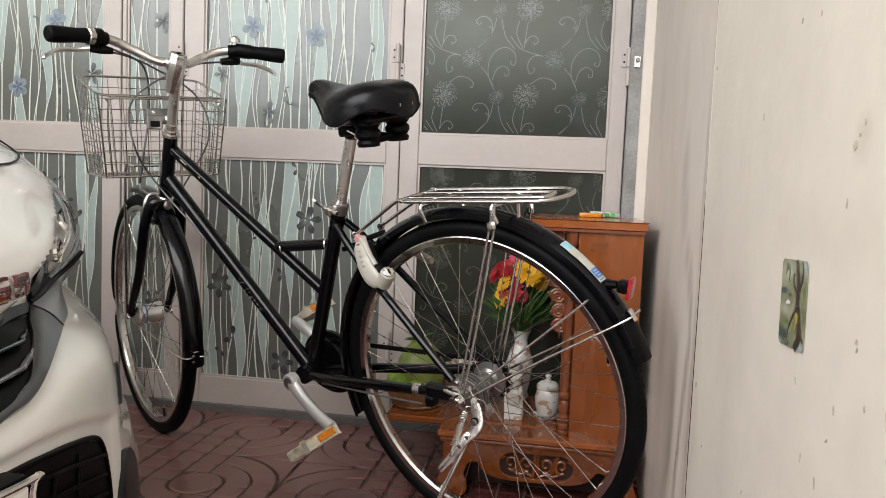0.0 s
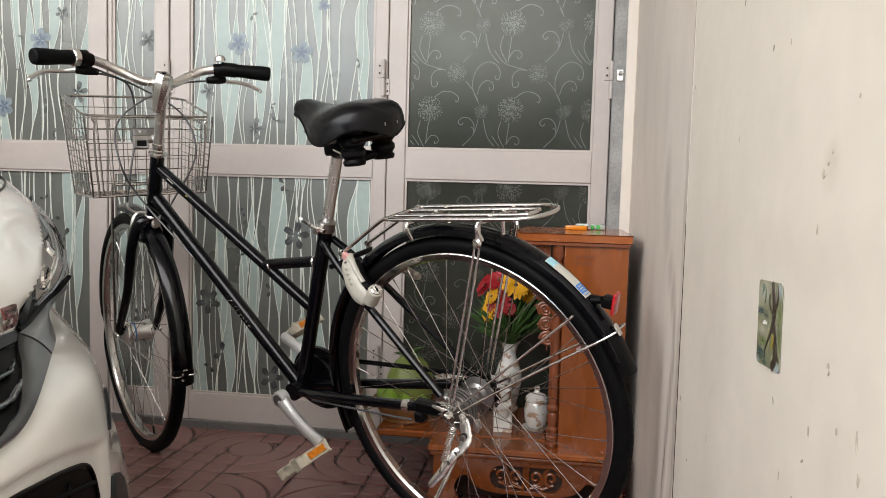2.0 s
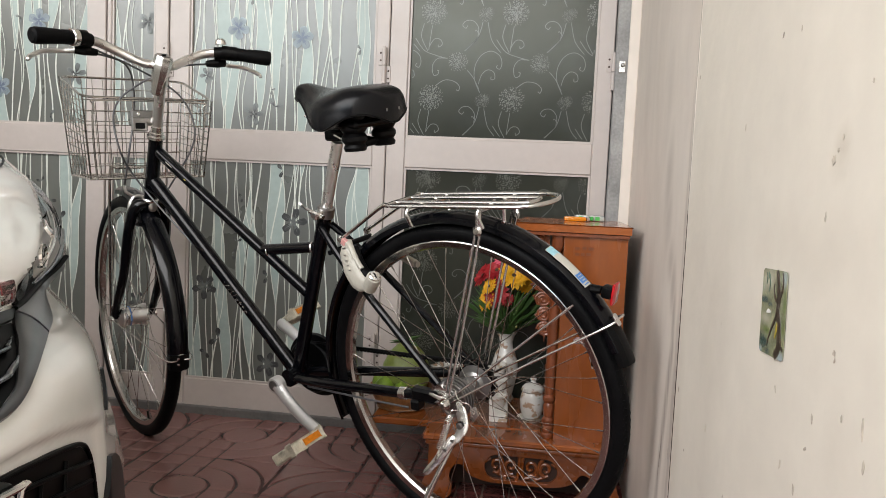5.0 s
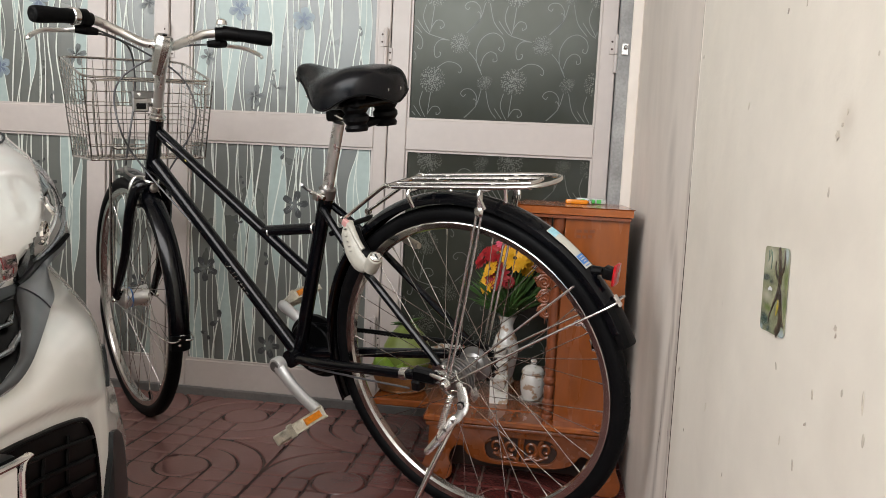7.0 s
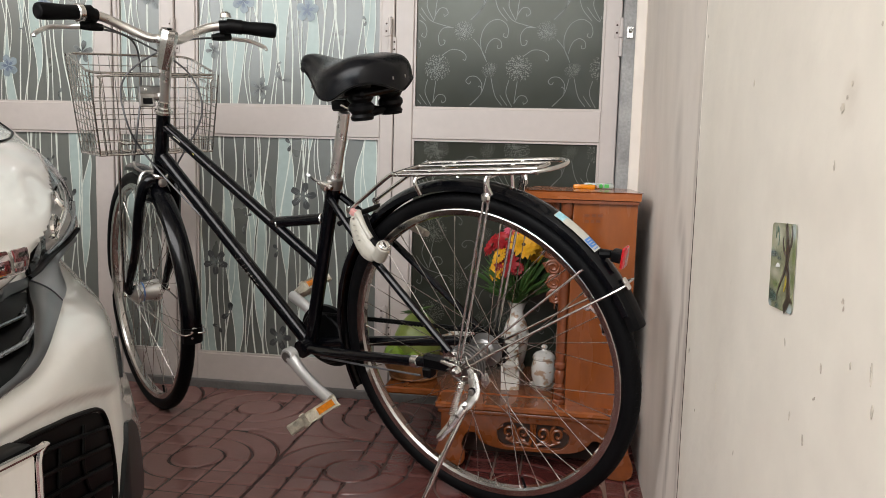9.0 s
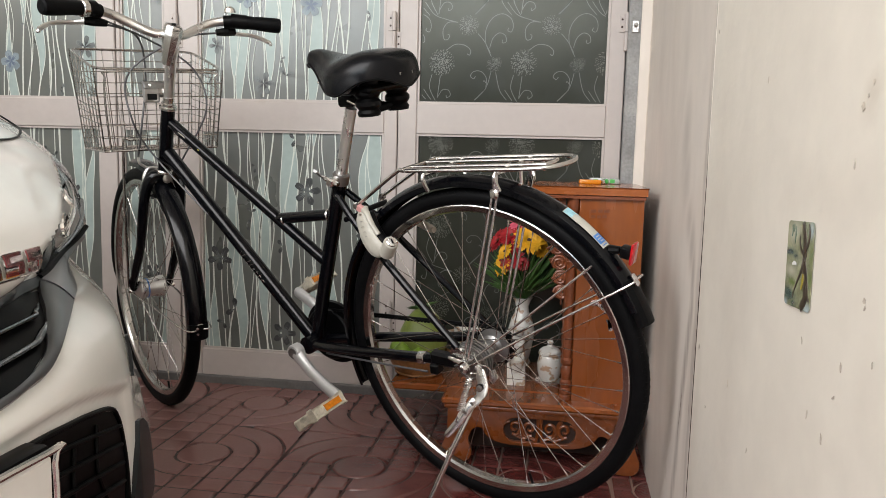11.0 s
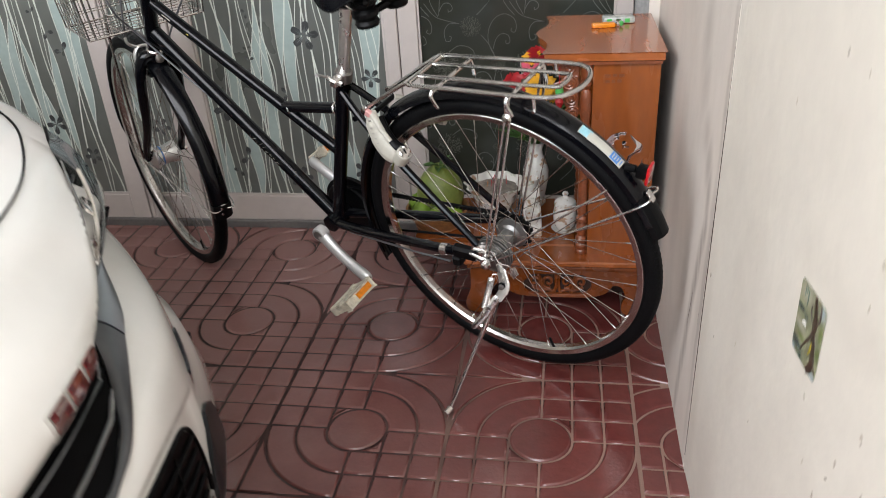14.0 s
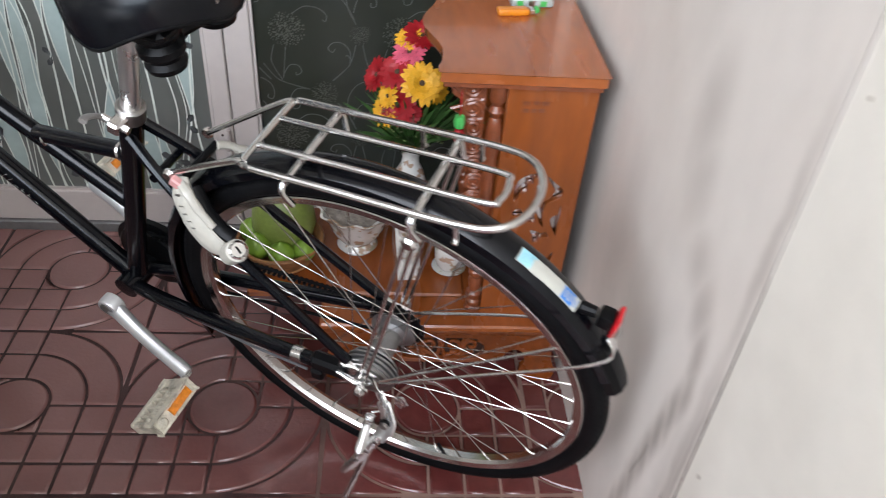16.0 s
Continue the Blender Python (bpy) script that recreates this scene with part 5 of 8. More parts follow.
# the hub: axle along z in wheel space, the left side of the bike at negative z
part("hub_shell", L([(0.014, -0.036), (0.037, -0.035), (0.038, -0.032), (0.024, -0.029), (0.019, -0.020), (0.019, 0.020), (0.026, 0.026), (0.038, 0.030), (0.038, 0.034), (0.020, 0.036)], 32, TR), GREY_ALLOY, rear, smooth=18)
drum = part("brake_drum", L([(0.036, -0.059), (0.0395, -0.0585), (0.0400, -0.0560), (0.0360, -0.0555), (0.0360, -0.0525), (0.0420, -0.0520), (0.0425, -0.0490), (0.0375, -0.0485), (0.0375, -0.0455), (0.0430, -0.0450), (0.0430, -0.0415), (0.032, -0.0375)], 40, TR), GREY_ALLOY, rear, "ribbed grey alloy drum brake", smooth=18)
part("brake_cover", L([(0.0, -0.070), (0.012, -0.0695), (0.013, -0.062), (0.0215, -0.0615), (0.0220, -0.0645), (0.0260, -0.0645), (0.0265, -0.0605), (0.0320, -0.0600), (0.0325, -0.0625), (0.0355, -0.0625), (0.036, -0.059)], 40, TR), DULL_STEEL, drum, smooth=18)
for k in range(9):
    a = 2 * math.pi * k / 9
    part("flange_hole", L([(0.0, 0.0), (0.0032, 0.0), (0.0032, 0.0006), (0.0, 0.0006)], 10, TR @ Matrix.Translation((0.0325 * math.cos(a), 0.0325 * math.sin(a), -0.0365)) @ pose(0, 0, 0, 180)), BLACK_PLASTIC, rear)
cog = part("rear_sprocket", L([(0.028, 0.041), (0.041, 0.042), (0.042, 0.046), (0.041, 0.050), (0.028, 0.051)], 30, TR), BLACK_PLASTIC, rear)
for k in range(15):
    part("tooth", B((0.040, -0.0045, 0.0425), (0.0475, 0.0045, 0.0495), 0.001, TR @ Matrix.Rotation(2 * math.pi * k / 15, 4, "Z")), BLACK_PLASTIC, cog)
part("axle", L([(0.0048, -0.094), (0.0055, -0.092), (0.0055, 0.088), (0.004, 0.090)], 12, TR), DULL_STEEL, rear)
nut = part("axle_nut", L([(0.0055, -0.094), (0.0085, -0.092), (0.0085, -0.086)], 6, TR), STEEL, rear)
part("washer", L([(0.0125, -0.0855), (0.0130, -0.0840), (0.0130, -0.0825), (0.0055, -0.082)], 20, TR), CHROME, nut)
part("washer", L([(0.0165, -0.0720), (0.0170, -0.0705), (0.0170, -0.0690), (0.0060, -0.068)], 20, TR), DULL_STEEL, nut)
part("tensioner", S([(0.052, 0.074, 0.362), (0.030, 0.078, 0.360), (0.012, 0.079, 0.356)], [0.0040, 0.0046, 0.0070], 10), STEEL, nut)
part("cable_link", S(smooth_path([(-0.012, 0.078, 0.386), (-0.020, 0.083, 0.372), (-0.028, 0.084, 0.366), (-0.046, 0.080, 0.360), (-0.052, 0.078, 0.340)], 5), 0.0016, 6), STEEL, nut)
part("anchor_plate", prism(bmesh.new(), [(-0.050, 0.322), (-0.062, 0.338), (-0.056, 0.356), (-0.044, 0.350), (-0.042, 0.330)], -0.0015, 0.0015, Matrix.Translation((0, 0.074, 0)) @ pose(0, 0, 0, 90)), ALLOY, nut)
part("brake_arm", S([TR @ Vector((0.0, 0.0, -0.066)), TR @ Vector((0.05, -0.012, -0.066)), TR @ Vector((0.115, -0.016, -0.062))], 0.006, 8, flat=0.4), DULL_STEEL, rear)
part("rear_cog", L([(0.030, 0.040), (0.036, 0.041), (0.037, 0.048), (0.037, 0.052), (0.030, 0.054)], 26, TR), BLACK_PLASTIC, rear)
clamp_bm = bmesh.new()
box(clamp_bm, (0.040, 0.050, 0.336), (0.104, 0.074, 0.366), 0.006)
box(clamp_bm, (0.082, 0.052, 0.316), (0.104, 0.078, 0.340), 0.004)
part("brake_clamp", clamp_bm, BLACK_PLASTIC, rear)

fw, TF = wheel("front_wheel", FRONT_C, STEER, 0.030, "steel rim front wheel turned slightly aside")
part("hub_shell", L([(0.010, -0.046), (0.018, -0.045), (0.033, -0.036), (0.033, -0.029), (0.028, -0.024), (0.0275, 0.0), (0.030, 0.012), (0.033, 0.029), (0.033, 0.034), (0.014, 0.040)], 32, TF), ALLOY, fw, "polished alloy dynamo hub")
part("hub_band", L([(0.0285, -0.016), (0.0292, -0.0155), (0.0292, -0.0125), (0.0285, -0.012)], 32, TF), STICKER_BLUE, fw)
part("axle", L([(0.005, -0.066), (0.0055, -0.064), (0.0055, 0.064), (0.005, 0.066)], 12, TF), DULL_STEEL, fw)
for s in (-1, 1):
    part("axle_nut", L([(0.0085, s * 0.058), (0.0085, s * 0.066)], 6, TF), STEEL, fw)


def fender(name, centre, m, a0, a1, mat, n=48, radius=0.3715, half=0.0255):
    """A curved mudguard over a wheel, angles from straight ahead, up and over."""
    bm = bmesh.new()
    prof = [(-half, -0.012), (-half * 0.93, -0.003), (-half * 0.6, 0.0045), (0, 0.008), (half * 0.6, 0.0045), (half * 0.93, -0.003), (half, -0.012)]
    outer, inner = [], []
    for i in range(n + 1):
        a = radians(a0 + (a1 - a0) * i / n)
        for store, off in ((outer, 0.0), (inner, -0.0016)):
            store.append([bm.verts.new(m @ (Vector(centre) + Vector(((radius + h + off) * math.cos(a), y, (radius + h + off) * math.sin(a))))) for y, h in prof])
    k = len(prof)
    for i in range(n):
        for j in range(k - 1):
            bm.faces.new((outer[i][j], outer[i][j + 1], outer[i + 1][j + 1], outer[i + 1][j]))
            bm.faces.new((inner[i + 1][j], inner[i + 1][j + 1], inner[i][j + 1], inner[i][j]))
        for j in (0, k - 1):
            bm.faces.new((outer[i][j], outer[i + 1][j], inner[i + 1][j], inner[i][j]))
    for i in (0, n):
        for j in range(k - 1):
            bm.faces.new((outer[i][j], outer[i][j + 1], inner[i][j + 1], inner[i][j]))
    bmesh.ops.recalc_face_normals(bm, faces=bm.faces)
    return part(name, bm, mat, bike)


ID = Matrix.Identity(4)
rg = tagged(fender("rear_mudguard", REAR, ID, -22, 157, BLACK_PAINT), "gloss black mudguard with a peeling sticker")
fender("mud_flap", REAR, ID, 148, 161.5, BLACK_PLASTIC, 8, 0.3735, 0.0235)
fg = tagged(fender("front_mudguard", FRONT_C, STEER, 84, 188.5, BLACK_PAINT), "gloss black front mudguard")
fflap = fender("front_flap", FRONT_C, STEER, 184, 190.5, BLACK_PLASTIC, 4, 0.3745, 0.0265)
for a_ in (185.2, 187.6):
    part("rivet", L([(0.0035, 0), (0.003, 0.002), (0, 0.0028)], 10, STEER @ axis_pose(FRONT_C + Vector((0.3835 * math.cos(radians(a_)), 0.008, 0.3835 * math.sin(radians(a_)))), (math.cos(radians(a_)), 0, math.sin(radians(a_))))), STEEL, fflap)


def on_guard(angle, side, lift=0.0):
    a = radians(angle)
    return REAR + Vector(((0.3715 + lift) * math.cos(a), side, (0.3715 + lift) * math.sin(a)))


def guard_patch(name, a0, a1, y0, y1, mat, lift=0.0022, n=10, parent=None):
    bm = bmesh.new()
    prev = None
    half = 0.0255
    hgt = lambda y: 0.008 - 0.0115 * (abs(y) / half) ** 2.2
    ys = [y0 + (y1 - y0) * j / 4 for j in range(5)]
    for i in range(n + 1):
        a = radians(a0 + (a1 - a0) * i / n)
        row = [bm.verts.new(REAR + Vector(((0.3715 + hgt(y) + lift) * math.cos(a), y, (0.3715 + hgt(y) + lift) * math.sin(a)))) for y in ys]
        if prev:
            for j in range(4):
                bm.faces.new((prev[j], prev[j + 1], row[j + 1], row[j]))
        prev = row
    return part(name, bm, mat, parent or rg)


st = guard_patch("sticker", 122.0, 137.2, -0.002, 0.0165, STICKER_WHITE)
tagged(st, "worn white and blue paper sticker")
guard_patch("sticker_panel", 122.2, 125.6, -0.0015, 0.0160, STICKER_CYAN, 0.0026, 5, st)
guard_patch("sticker_tear", 125.0, 127.3, 0.0020, 0.0175, STICKER_WHITE, 0.0029, 4, st)
guard_patch("sticker_panel", 132.9, 135.9, -0.0010, 0.0155, STICKER_BLUE, 0.0026, 5, st)
for a, y in ((133.5, 0.0125), (134.3, 0.0135), (135.1, 0.0115)):
    guard_patch("writing_bar", a, a + 0.30, 0.0030, y, STICKER_WHITE, 0.0031, 2, st)
guard_patch("writing_bar", 136.4, 136.7, 0.0020, 0.0130, STICKER_BLUE, 0.0026, 2, st)

# stays of the mudguards
def wire(name, pts, r, parent, mat=STEEL, n=6, seg=8, m=None, label=""):
    return part(name, S(smooth_path(pts, n), r, seg, m=m), mat, parent, label)


q = on_guard(149, 0, 0.012)
wire("guard_stay", [REAR + Vector((0.0, 0.074, -0.004)), along(REAR, q, 0.5) + Vector((0, 0.055, 0)), on_guard(149, 0.033), q, on_guard(149, -0.033), along(REAR, q, 0.5) + Vector((0, -0.055, 0)),
                    REAR + Vector((0.0, -0.070, -0.004))], 0.0024, rg)
wire("guard_stay", [REAR + Vector((-0.004, 0.076, 0.006)), along(REAR, on_guard(139, 0.030), 0.97) + Vector((0, 0.030, 0))], 0.0022, rg)
qf = FRONT_C + Vector((0.376 * math.cos(radians(186)), 0, 0.376 * math.sin(radians(186))))
wire("guard_stay", [FRONT_C + Vector((0.0, 0.060, -0.004)), along(FRONT_C, qf, 0.5) + Vector((0, 0.048, 0)), qf + Vector((0.012, 0.034, 0.0)), qf, qf + Vector((0.012, -0.034, 0)),
                    along(FRONT_C, qf, 0.5) + Vector((0, -0.048, 0)), FRONT_C + Vector((0, -0.060, -0.004))], 0.0024, fg, m=STEER)
part("stay_plate", B((-0.003, -0.007, -0.016), (0.003, 0.007, 0.016), 0.002, STEER @ Matrix.Translation(qf) @ pose(0, 0, 0, 0, -17, 0)), STEEL, fg)
part("stay_plate", B((-0.003, -0.007, -0.012), (0.003, 0.007, 0.012), 0.002, Matrix.Translation(q) @ pose(0, 0, 0, 0, 31, 0)), STEEL, rg)

# rear lamp
lamp = part("rear_reflector", B((-0.012, -0.0115, -0.012), (0.008, 0.0115, 0.010), 0.004, Matrix.Translation(on_guard(141.3, 0.004, 0.030)) @ pose(0, 0, 0, 0, -10, 0), 2), BLACK_PLASTIC, bike, "red rear reflector in a black housing")
part("reflector_foot", S([on_guard(138.5, 0.0, 0.006), on_guard(140.3, 0.002, 0.022)], [0.009, 0.007], 10), BLACK_PLASTIC, lamp)
part("lens", B((-0.0185, -0.0135, -0.021), (-0.0115, 0.0135, 0.020), 0.004, Matrix.Translation(on_guard(141.3, 0.004, 0.030)) @ pose(0, 0, 0, 0, -10, 0), 2), RED_LENS, lamp)

# ---- luggage rack ----
RK = lambda u, v: Vector((u, v, 0.746 + (0.145 - u) * 0.045))
rack = part("luggage_rack", S(smooth_path([RK(0.120, 0.0645), RK(0.02, 0.065), RK(-0.13, 0.066), RK(-0.180, 0.055), RK(-0.202, 0.022), RK(-0.202, -0.022), RK(-0.180, -0.055), RK(-0.13, -0.066), RK(0.02, -0.065), RK(0.120, -0.0645), RK(0.131, -0.061),
                                           RK(0.136, -0.051), RK(0.136, 0.051), RK(0.131, 0.061)], 5, True), 0.0043, 10, True), RACK_STEEL, bike, "satin steel luggage rack")
part("inner_loop", S(smooth_path([RK(0.133, 0.026), RK(0.02, 0.026), RK(-0.145, 0.026), RK(-0.166, 0.015), RK(-0.166, -0.015), RK(-0.145, -0.026), RK(0.02, -0.026), RK(0.133, -0.026)], 5), 0.0038, 10), RACK_STEEL, rack)
for u in (0.075, -0.085):
    part("cross_bar", S([RK(u, 0.070) + Vector((0, 0, -0.008)), RK(u, -0.070) + Vector((0, 0, -0.008))], 0.0044, 10), RACK_STEEL, rack)
    for s in (1, -1):
        part("tab", S(smooth_path([RK(u, s * 0.068) + Vector((0, 0, -0.006)), RK(u, s * 0.074) + Vector((0.0, 0, -0.016)), RK(u - 0.006, s * 0.068) + Vector((0, 0, -0.040))], 4), 0.0042, 8), RACK_STEEL, rack)
for u, s in ((-0.135, 1), (-0.115, -1), (-0.04, -1)):
    part("hook", S([RK(u, s * 0.064), RK(u, s * 0.064) + Vector((0, 0, -0.026)), RK(u, s * 0.070) + Vector((0, 0, -0.028))], 0.0034, 8), RACK_STEEL, rack)
for s in (1, -1):
    foot = REAR + Vector((-0.002, s * 0.072, 0.008))
    top = Vector((-0.082, s * 0.069, 0.716))
    part("leg", S(smooth_path([top + Vector((0.004, 0, 0)), along(top, foot, 0.5) + Vector((0.007, 0, 0)), foot + Vector((0.008, 0, 0.004))], 4), 0.0027, 8), RACK_STEEL, rack)
    part("leg", S(smooth_path([top + Vector((-0.006, 0, 0)), along(top, foot, 0.5) + Vector((-0.005, 0, 0)), foot], 4), 0.0027, 8), RACK_STEEL, rack)
    part("leg_bolt", L([(0.009, 0), (0.010, 0.003), (0.006, 0.007), (0, 0.008)], 14, axis_pose(top + Vector((0, s * 0.002, -0.004)), (0, s, 0))), RACK_STEEL, rack)
    part("leg_top", S([RK(-0.085, s * 0.070) + Vector((0, 0, -0.008)), top + Vector((0, 0, -0.006))], 0.0058, 8), RACK_STEEL, rack)
    part("strut", S(smooth_path([RK(0.134, s * 0.060), RK(0.148, s * 0.058) + Vector((0.006, 0, -0.006)), Vector((0.275, s * 0.042, 0.664))], 4), 0.0042, 8), RACK_STEEL, rack)
    part("strut_bolt", L([(0.0075, -0.004), (0.0085, 0.0), (0.006, 0.006), (0, 0.007)], 10, axis_pose((0.277, s * 0.044, 0.662), (0, s, 0))), RACK_STEEL, rack)

# ---- ring lock ----
lock_path = smooth_path([(0.262, 0.040, 0.658), (0.254, 0.054, 0.640), (0.241, 0.062, 0.610), (0.222, 0.067, 0.586), (0.198, 0.070, 0.573)], 6)
lock = part("ring_lock", S(lock_path, [0.0110, 0.0125, 0.0140, 0.0155, 0.0170, 0.0185] + [0.0200] * 6 + [0.0215] * 8 + [0.0205, 0.0195, 0.018, 0.015, 0.010], 16, flat=0.50, up=(0, 1, 0)), LOCK_PLASTIC, bike, "off-white plastic ring lock round the rear wheel")
part("lock_shoulder", S(smooth_path([(0.262, 0.044, 0.658), (0.240, 0.058, 0.652), (0.226, 0.063, 0.632), (0.208, 0.066, 0.610)], 5), [0.0075] * 6 + [0.0065] * 5 + [0.0055] * 5, 10, flat=0.8), LOCK_PLASTIC, lock)
lock2 = smooth_path([(0.258, -0.034, 0.654), (0.246, -0.052, 0.640), (0.214, -0.062, 0.612), (0.180, -0.066, 0.594), (0.160, -0.066, 0.588)], 6)
part("lock_arm", S(lock2, [0.008] * 8 + [0.013] * 14 + [0.010] * 3, 12, flat=0.7), LOCK_PLASTIC, lock)
part("lock_bridge", S([(0.262, -0.038, 0.652), (0.262, 0.038, 0.652)], 0.006, 10), BLACK_PLASTIC, lock)
part("lock_band", S(smooth_path([(0.246, 0.040, 0.646), (0.226, 0.052, 0.622), (0.206, 0.058, 0.602), (0.186, 0.060, 0.592)], 5), 0.0105, 10, flat=0.6), BLACK_PLASTIC, lock)
LOCK_AXIS = Vector((-0.030, 0.012, 0.036)).normalized()
part("lock_barrel", L([(0.010, -0.024), (0.0150, -0.021), (0.0158, 0.014), (0.0150, 0.018), (0.0120, 0.019)], 20, axis_pose(Vector((0.174, 0.078, 0.588)), LOCK_AXIS)), LOCK_PLASTIC, lock)
part("key_face", L([(0.0128, 0.0), (0.0128, 0.004), (0.0105, 0.006), (0.0095, 0.0045), (0.0, 0.0045)], 20, axis_pose(Vector((0.174, 0.078, 0.588)) + LOCK_AXIS * 0.019, LOCK_AXIS)), CHROME, lock, "steel key barrel")
part("key_slot", B((-0.0014, -0.0055, 0.0), (0.0014, 0.0055, 0.0008), 0, axis_pose(Vector((0.174, 0.078, 0.588)) + LOCK_AXIS * 0.0235, LOCK_AXIS)), BLACK_PLASTIC, lock)
part("lever", B((-0.008, -0.005, -0.007), (0.008, 0.006, 0.008), 0.002, Matrix.Translation((0.262, 0.050, 0.658)) @ pose(0, 0, 0, 0, -30, 0)), PINK_PLASTIC, lock, "faded pink lock lever")
for t_, w_ in ((5, 0.0030), (8, 0.0016), (10, 0.0016), (12, 0.0016), (14, 0.0016)):
    p_, q_ = lock_path[t_], lock_path[t_ + 1]
    part("embossed_bar", S([p_ + Vector((0.002, 0.0112, 0.004)), p_ + Vector((-0.004, 0.0112, 0.006))], w_ * 0.5, 6), DULL_STEEL, lock)
part("lock_eye", ring_lathe(bmesh.new(), [(0.0045 + 0.0014 * math.cos(b_), 0.0014 * math.sin(b_)) for b_ in (2 * math.pi * k / 8 for k in range(8))], 14, axis_pose((0.244, 0.062, 0.585), (0, 1, 0))), LOCK_PLASTIC, lock)

# ---- seat ----
post_top = SEAT_TOP + (SEAT_TOP - BB).normalized() * 0.165
seatpost = part("seat_post", S([along(BB, SEAT_TOP, 0.95), post_top], 0.0127, 16), ALLOY, bike, "satin alloy seat post")
clampm = axis_pose(SEAT_TOP, SEAT_TOP - BB)
part("seat_clamp", L([(0.0165, -0.012), (0.0195, -0.010), (0.0195, 0.012), (0.0165, 0.014)], 18, clampm), DULL_STEEL, seatpost)
part("clamp_lug", B((-0.040, -0.009, -0.010), (-0.014, 0.009, 0.009), 0.003, clampm @ pose(0, 0, 0, 0, 0, 0)), STEEL, seatpost)
part("quick_lever", S(smooth_path([clampm @ Vector((-0.026, 0.018, 0.0)), clampm @ Vector((-0.038, 0.027, 0.006)), clampm @ Vector((-0.054, 0.026, 0.018)), clampm @ Vector((-0.066, 0.020, 0.026))], 4), 0.0052, 8, flat=0.6), DULL_STEEL, seatpost)
part("lever_pin", S([clampm @ Vector((-0.028, -0.018, 0)), clampm @ Vector((-0.028, 0.022, 0))], 0.0055, 10), STEEL, seatpost)


def saddle_mesh():
    """Padded city saddle: nose forward, wide and dished at the back, skirt turned under."""
    bm = bmesh.new()
    nu, nv = 36, 28
    tip, tail = 0.396, 0.142
    rows = []
    ease = lambda x: 0.0 if x < 0 else 1.0 if x > 1 else x * x * (3 - 2 * x)
    for i in range(nu + 1):
        u = tip + (tail - tip) * (0.5 - 0.5 * math.cos(math.pi * i / nu))
        q = (tip - u) / (tip - tail)
        width = 0.029 + 0.028 * min(1.0, q / 0.45) + 0.046 * ease((q - 0.10) / 0.52)
        width *= (0.10 + 0.90 * min(1.0, q / 0.09) ** 0.5) * max(0.0, 1 - max(0.0, (q - 0.62) / 0.38) ** 2.6) ** 0.5 + 0.002
        top = 0.992 - 0.020 * ease(q / 0.42) + 0.009 * ease((q - 0.40) / 0.35) - 0.014 * (1 - min(1.0, q / 0.12)) ** 2
        top -= 0.040 * (1 - (1 - max(0.0, (q - 0.68) / 0.32) ** 2.4) ** 0.5)
        drop = 0.026 + 0.054 * ease(q / 0.66) - 0.040 * ease((q - 0.58) / 0.42)
        row = []
        for j in range(nv + 1):
            a = math.pi * j / nv
            c = math.cos(a)
            y = width * (abs(c) ** 0.80) * (1 if c > 0 else -1)
            z = top - drop * (1 - math.sin(a) ** 0.70) + 0.004 * math.sin(2 * a) ** 2 * ease((q - 0.4) / 0.3)
            row.append(bm.verts.new((u, y, z)))
        rows.append(row)
    for a, b in zip(rows, rows[1:]):
        for j in range(nv):
            bm.faces.new((a[j], a[j + 1], b[j + 1], b[j]))
    for i in range(nu):
        a, b = rows[i], rows[i + 1]
        bm.faces.new((a[0], b[0], b[nv], a[nv]))
    bm.faces.new(rows[0])
    bm.faces.new(list(reversed(rows[-1])))
    bmesh.ops.recalc_face_normals(bm, faces=bm.faces)
    return bm


def saddle_piping():
    """The thin welt along the lower edge."""
    ease = lambda x: 0.0 if x < 0 else 1.0 if x > 1 else x * x * (3 - 2 * x)
    left = []
    for i in range(1, 36):
        u = 0.396 - 0.254 * (0.5 - 0.5 * math.cos(math.pi * i / 36))
        q = (0.396 - u) / 0.254
        width = 0.029 + 0.028 * min(1.0, q / 0.45) + 0.046 * ease((q - 0.10) / 0.52)
        width *= (0.10 + 0.90 * min(1.0, q / 0.09) ** 0.5) * max(0.0, 1 - max(0.0, (q - 0.62) / 0.38) ** 2.6) ** 0.5 + 0.002
        top = 0.992 - 0.020 * ease(q / 0.42) + 0.009 * ease((q - 0.40) / 0.35) - 0.014 * (1 - min(1.0, q / 0.12)) ** 2
        top -= 0.040 * (1 - (1 - max(0.0, (q - 0.68) / 0.32) ** 2.4) ** 0.5)
        left.append((u, width, top - 0.026 - 0.054 * ease(q / 0.66) + 0.040 * ease((q - 0.58) / 0.42)))
    return S(left + [(u, -w, z) for u, w, z in reversed(left)], 0.0022, 6, True)


saddle = part("saddle", saddle_mesh(), VINYL, bike, "wide black padded saddle with rubber bumper springs", smooth=60)
part("piping", saddle_piping(), BLACK_PLASTIC, saddle)
for s in (1, -1):
    prof = [(0.0, -0.088), (0.022, -0.087), (0.024, -0.080), (0.020, -0.074), (0.026, -0.066), (0.026, -0.058), (0.021, -0.052), (0.027, -0.044), (0.027, -0.034), (0.022, -0.028), (0.026, -0.018), (0.0, -0.016)]
    part("bumper_spring", L(prof, 20, Matrix.Translation((0.210, s * 0.048, 0.940))), BLACK_PLASTIC, saddle)
part("under_plate", B((0.180, -0.075, 0.898), (0.300, 0.075, 0.914), 0.006), BLACK_PLASTIC, saddle)
part("spring_bridge", S([(0.205, 0.05, 0.868), (0.230, 0.0, 0.860), (0.205, -0.05, 0.868)], 0.0085, 8), BLACK_PLASTIC, saddle)
